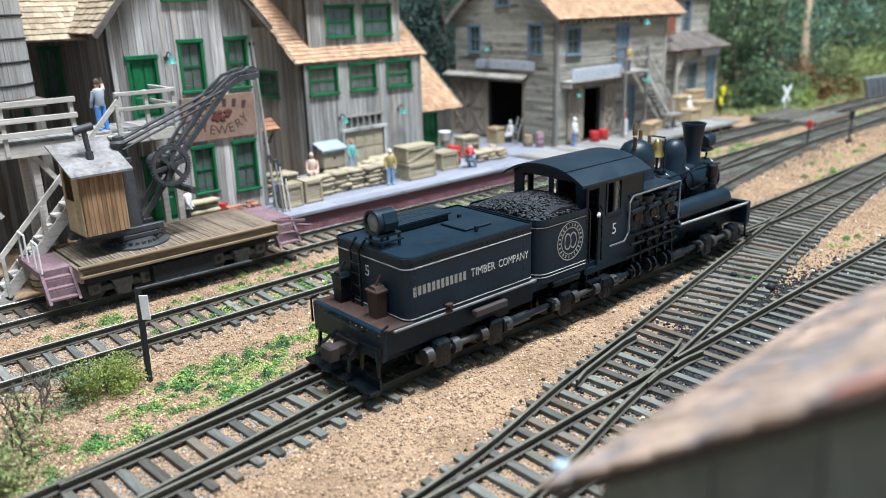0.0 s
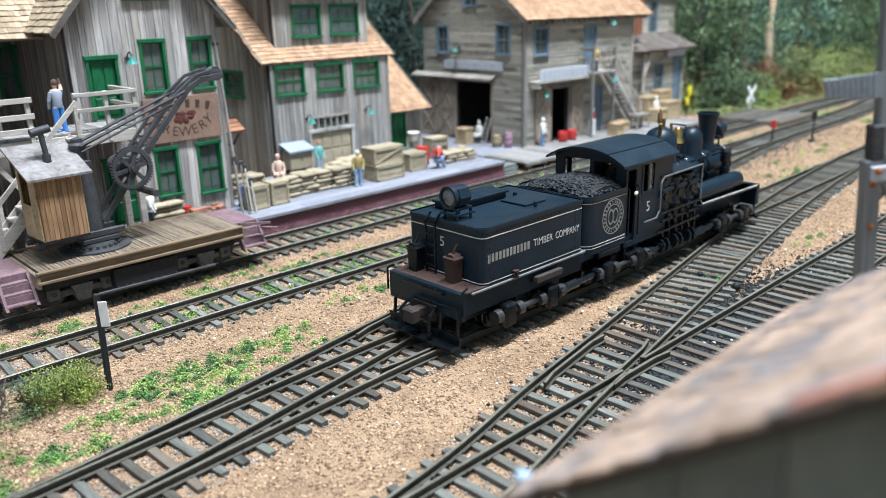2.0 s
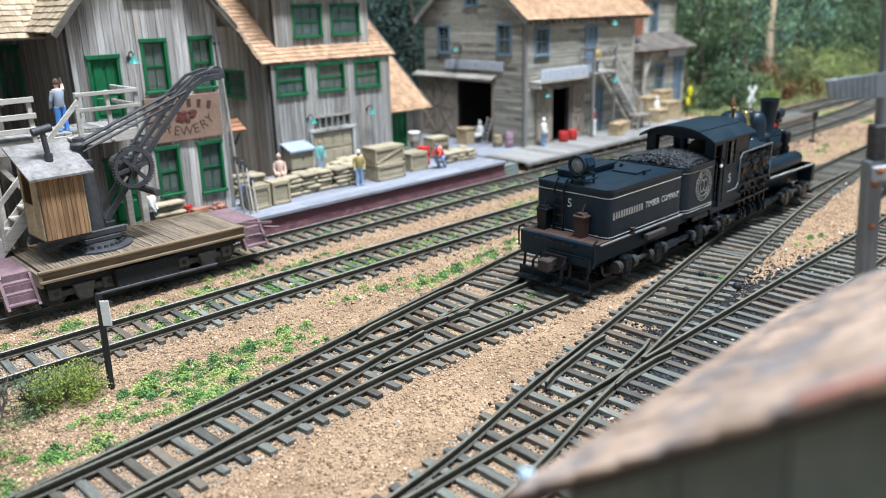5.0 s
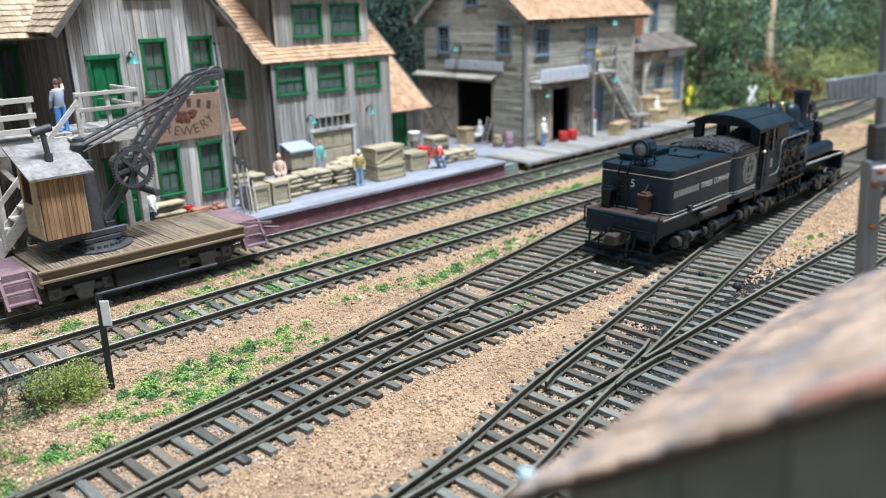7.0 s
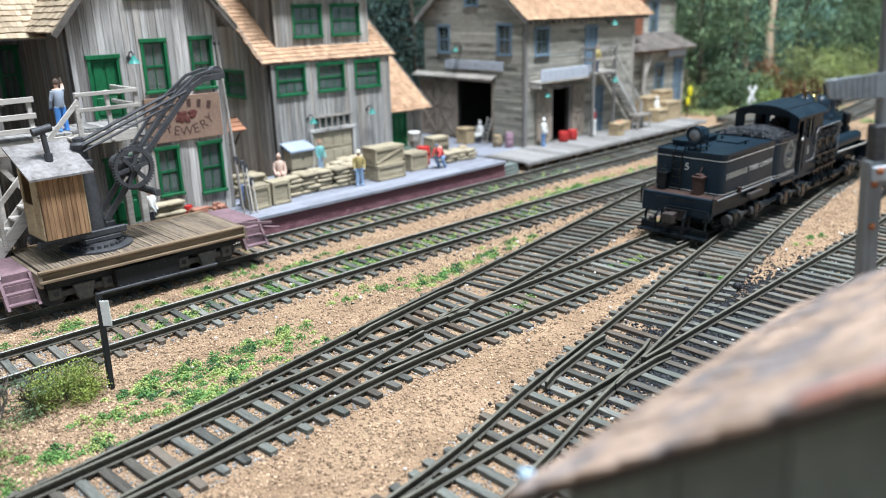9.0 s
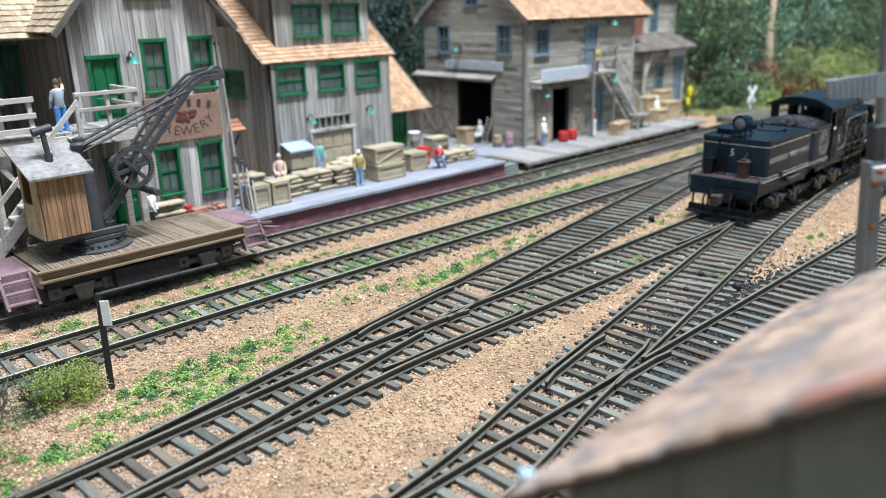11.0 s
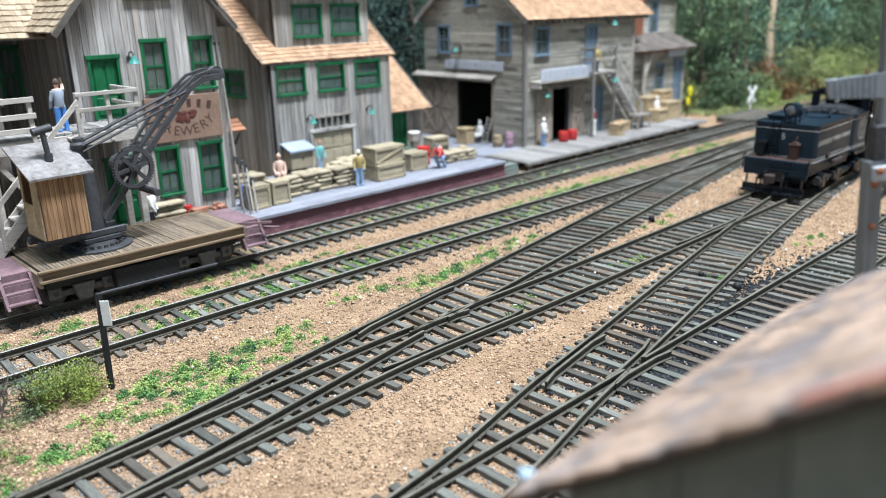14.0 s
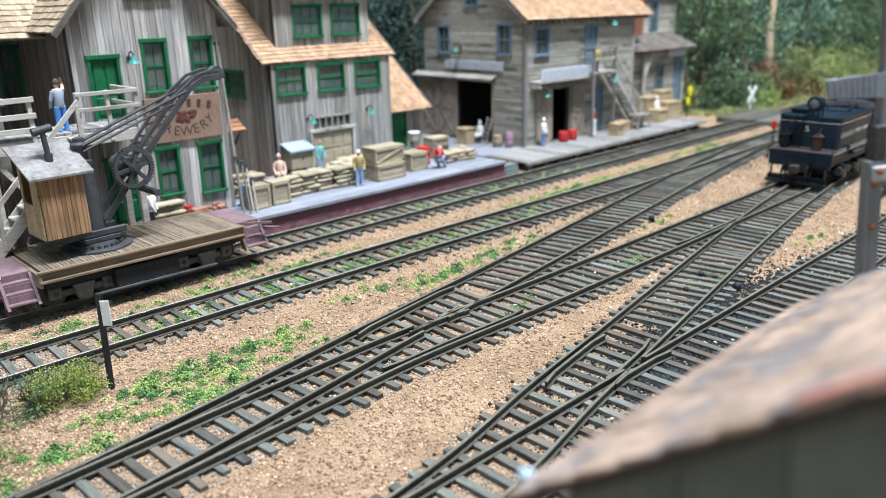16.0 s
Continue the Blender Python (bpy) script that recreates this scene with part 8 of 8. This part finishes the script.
    part("bowl", S().lathe([(2.4, 12.1), (3.0, 14), (3.2, 16.6), (4.0, 17), (4.0, 17.8), (3.2, 17.6)], n=14), WHITE, vb, smooth=True)


def build_signals():
    p = thing("marker_post", 61.5, 192, 0, "thin black post with a white card beside the track", "post")
    part("post", S().bar((0, 0, -1), (.9, .9, 26.6), 1.35, 1.4, .15), BLACK, p)
    part("card", S().box(1.0, 3.3, -.9, -.6, 18.4, 25.2, .08, pose(0, 0, 0, 0, 0, -43.6)), WHITE, p, "small white card")
    for x, y, mtl, h in ((496, 209, RED, 17.5), (536, 199, BLACK, 20)):
        o = thing("switch_stand", x, y, 0, "switch stand with a red target beside the tracks" if mtl is RED else "dark switch stand post beside the tracks", "switch stand", "switch stands")
        part("post", S().tube((0, 0, -1), (0, 0, h), .6, n=8), BLACK, o)
        part("base", S().box(-2.5, 2.5, -1.5, 1.5, 0, 1.4, .2), BLACK, o)
        part("target", S().box(-1.7, 1.7, -.5, .5, h - 4.5, h + .6, .3, pose(0, 0, 0, 0, 0, -45)), mtl, o)
    x = thing("crossbuck", 640, 291, 0, "white crossing sign of two crossed boards on a post", "sign", rz=-8)
    part("post", S().bar((0, .8, -1), (0, .8, 20), 1.0, 1.0), WHITE, x)
    for s in (-1, 1):
        part("board", S().bar((-5 * s, -.2 * s, 9.5), (5 * s, -.2 * s, 22.5), .7, 3.0, .1), WHITE, x)
    y = thing("warning_sign", 592, 322, 0, "bright yellow round warning signs on a short post", "sign", rz=8)
    part("post", S().bar((0, 1.0, -1), (0, 1.0, 22), 1.0, 1.0), DARKBARK, y)
    part("disc", S().tube((1.8, .4, 21), (1.8, -.4, 21), 4.2, n=18), YELLOW, y)
    part("disc", S().tube((-1.8, .4, 13), (-1.8, -.4, 13), 3.2, n=18), YELLOW, y)
    for bx, by, r in ((236.2, 106, 1.5), (240.3, 121.2, 1.1), (223.4, 117.5, 1.0), (292, 172.5, 1.4)):
        o = thing("ground_throw", bx, by, 0, "small black round switch weight beside the rail", "switch weight", "switch weights")
        part("ball", S().blob((0, 0, r + .9), r, r, r, 3, .02, 12), BLACK, o, smooth=True)
        part("base", S().box(-2.0, 2.0, -.9, .9, 0, 1.1, .2), BLACK, o)
    # road planks over the tracks, far off
    c = thing("level_crossing", 0, 0, 0, "grey plank road crossing over the tracks", "crossing")
    for i in range(10):
        part("plank", S().box(578, 640, 238 + i * 5.2, 242.8 + i * 5.2, .4, 4.3, .2), SLEEPER, c)
    # the leaning signal mast close by
    m = new("signal_mast")
    m.empty_display_size = .01
    m.matrix_basis = pose(148.8 * MM, 39.6 * MM, 0, 0, 0, -43.6) @ pose(0, 0, 0, 0, -4.6, 0)
    tagged(m, "grey timber signal mast with a ribbed arm and rusty bolts", "signal mast")
    part("post", S().box(-1.35, 1.35, -1.4, 1.4, -1, 67.2, .22), GREYMAST, m)
    part("cap_block", S().box(-.6, 1.6, -1.4, 1.4, 67.3, 73.4, .25), IRON, m, "dark iron block")
    part("upper_mast", S().box(.9, 3.8, .0, 2.2, 66, 112, .25), GREYMAST, m)
    part("cross_beam", S().box(-1.2, 16, -2.9, -1.9, 64.0, 66.6, .2), mat("pale_grey_beam", (.46, .49, .52), (.33, .35, .38), .7), m, "pale grey cross beam")
    part("lamp_cap", S().lathe([(.3, 67.4), (1.5, 67.6), (1.7, 68.4), (.4, 69.2)], (3.6, -1.6, 0), n=12), mat("cream_enamel", (.72, .66, .42), None, .4), m, "cream lamp cap", True)
    part("brace", S().bar((1.6, -.4, 64.6), (9, -.4, 50), 1.0, 1.4, .1).bar((2.0, .6, 60), (5.0, .6, 64), .8, .8), GREYMAST, m)
    part("red_board", S().box(4.4, 6.6, -.2, .6, 44, 50, .2), mat("dull_red_board", (.26, .07, .06), None, .7), m, "dull red board")
    arm = part("signal_arm", S().prism([(1.2, 77.9), (1.2, 82.1), (-8.8, 81.8), (-8.1, 78.6)], -.5, .5), mat("grey_ribbed_arm", (.29, .32, .34), (.19, .21, .23), .7), m, "grey ribbed signal arm")
    for i in range(9):
        t = i / 9
        part("rib", S().bar((-8.0 + 8.4 * t, -.55, 78.6 - .6 * t), (-8.6 + 9.0 * t, -.55, 81.8 + .3 * t), .25, .35), bpy.data.materials["grey_ribbed_arm"], arm)
    for z in (65.9, 63.2, 55.6):
        part("bolt", S().lathe([(.62, -1.4), (.58, -1.8), (.25, -2.1)] if z < 65 else [(.66, -2.9), (.62, -3.3), (.25, -3.6)], (-.2, 0, z), "y", 8), BOLT, m, "rusty bolt head")


def build_shed():
    """The low shed next to the lens: gable towards us, eave along the tracks."""
    h = thing("foreground_shed", 0, 0, 0, "tan shingled shed roof over a dark green-grey board wall", "shed")
    x0, x1, ye, ze, sl = 47.0, 113.0, 40.6, 49.9, 0.77
    yr = 5.0
    zr = ze + sl * (ye - yr)
    a = math.atan(sl)
    ln = (ye - yr) / math.cos(a)
    pale = mat("sun_bleached_shingle", (.42, .30, .225), (.20, .143, .112), .9, 0, 1.2, 9, (.5, 1, 1), .5, .3, island=.22, spec=.1, stain=(.19, .16, .15), stain_at=.48)
    # near slab: dark core colour stands in for shade under its lower edge
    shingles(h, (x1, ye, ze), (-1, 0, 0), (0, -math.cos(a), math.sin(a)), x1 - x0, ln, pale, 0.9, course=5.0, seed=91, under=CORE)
    shingles(h, (x0, yr - (ye - yr), ze), (1, 0, 0), (0, math.cos(a), math.sin(a)), x1 - x0, ln, pale, 1.6, course=5.0, seed=92)
    part("verge_strip", S().bar((x0 + .6, yr + 11.5, zr + .75 - 11.5 * sl), (x0 + .6, yr, zr + .75), 1.6, .5, .1), mat("faded_red_strip", (.48, .19, .13), (.34, .15, .11), .8), h, "faded red strip along the roof edge")

    def gt(u):
        y = 41.0 - u
        return zr - 2.4 - sl * abs(y - yr)
    grey = mat("dark_green_grey_board", (.135, .157, .143), (.075, .09, .082), .9, 0, 2.2, 16, (1, 1, .5), .4, .2, rand=.05)
    siding(h, spot(x0 + 4, 41.0, -90), 4, 68, 0, gt, [], 9.0, grey, core=grey, seed=93)
    siding(h, spot(x1 - 4, 41.0 - 72, 90), 4, 68, 0, lambda u: zr - 2.4 - sl * abs(u - 36), [], 6.0, grey, seed=94)
    siding(h, spot(x0 + x1, 37.0, 180), x0 + 4, x1 - 4, 0, lambda u: ze - .4, [], 4.0, grey, seed=95)
    siding(h, spot(0, -27.0), x0 + 4, x1 - 4, 0, lambda u: ze - .4, [], 6.0, grey, seed=96)
    o = thing("roof_chip", 51.0, 41.3, 0, "small pale blue lamp bracket at the shed corner", "bracket")
    part("stem", S().tube((1.4, 2.2, 0), (1.4, 2.2, 48), .5, n=6), IRON, o)
    part("cap", S().blob((1.4, 2.2, 48.4), 1.0, 1.0, .8, 4, .1, 8), mat("pale_blue_enamel", (.36, .47, .56), None, .4), o, "pale blue cap")


build_ground()
build_signals()
build_shed()
build_figures()
build_goods()
build_stones()
build_weeds()
build_plants()

build_brewery()
build_deck()
build_tank()
build_freight_house()
build_store()
build_far_house()
build_platforms()
LOCOMOTIVE, WHEELSETS = build_loco()
build_crane()
build_tracks()

# ---- what moves ----
TRAVEL = [(0.0, 98.8), (0.5, 108.2), (1.0, 117.6), (1.5, 127.0), (2.0, 136.6), (2.5, 146.3), (3.0, 156.2), (3.5, 165.9), (4.0, 175.3), (6.5, 222.6), (7.0, 232.0),
          (7.5, 241.7), (8.0, 251.6), (8.5, 261.2), (9.0, 270.9), (11.5, 318.4), (12.0, 327.0), (12.5, 335.4), (13.0, 344.0), (13.5, 352.9), (14.0, 361.8), (14.5, 370.3), (15.0, 377.6),
          (15.5, 384.0), (16.0, 390.2)]


def travelled(t):
    for (t0, x0), (t1, x1) in zip(TRAVEL, TRAVEL[1:]):
        if t0 <= t <= t1:
            return x0 + (x1 - x0) * (t - t0) / (t1 - t0)
    return TRAVEL[-1][1]


def loco_pose(x):
    ya, yb = y_on(LINE_C, x + 20)[0], y_on(LINE_C, x + 150)[0]
    a = math.atan2(yb - ya, 130)
    return pose(x * MM, (ya - 20 * math.tan(a)) * MM, 0, 0, 0, math.degrees(a))


def motions():
    walk(LOCOMOTIVE, [(t, loco_pose(x)) for t, x in TRAVEL])
    steps = [i * 0.2 for i in range(81)]
    for w, ax in WHEELSETS:
        walk(w, [(t, pose(ax * MM, 0, 8.8 * MM, 0, math.degrees((travelled(t) - LOCO_START) / 4.8), 0)) for t in steps])


motions()
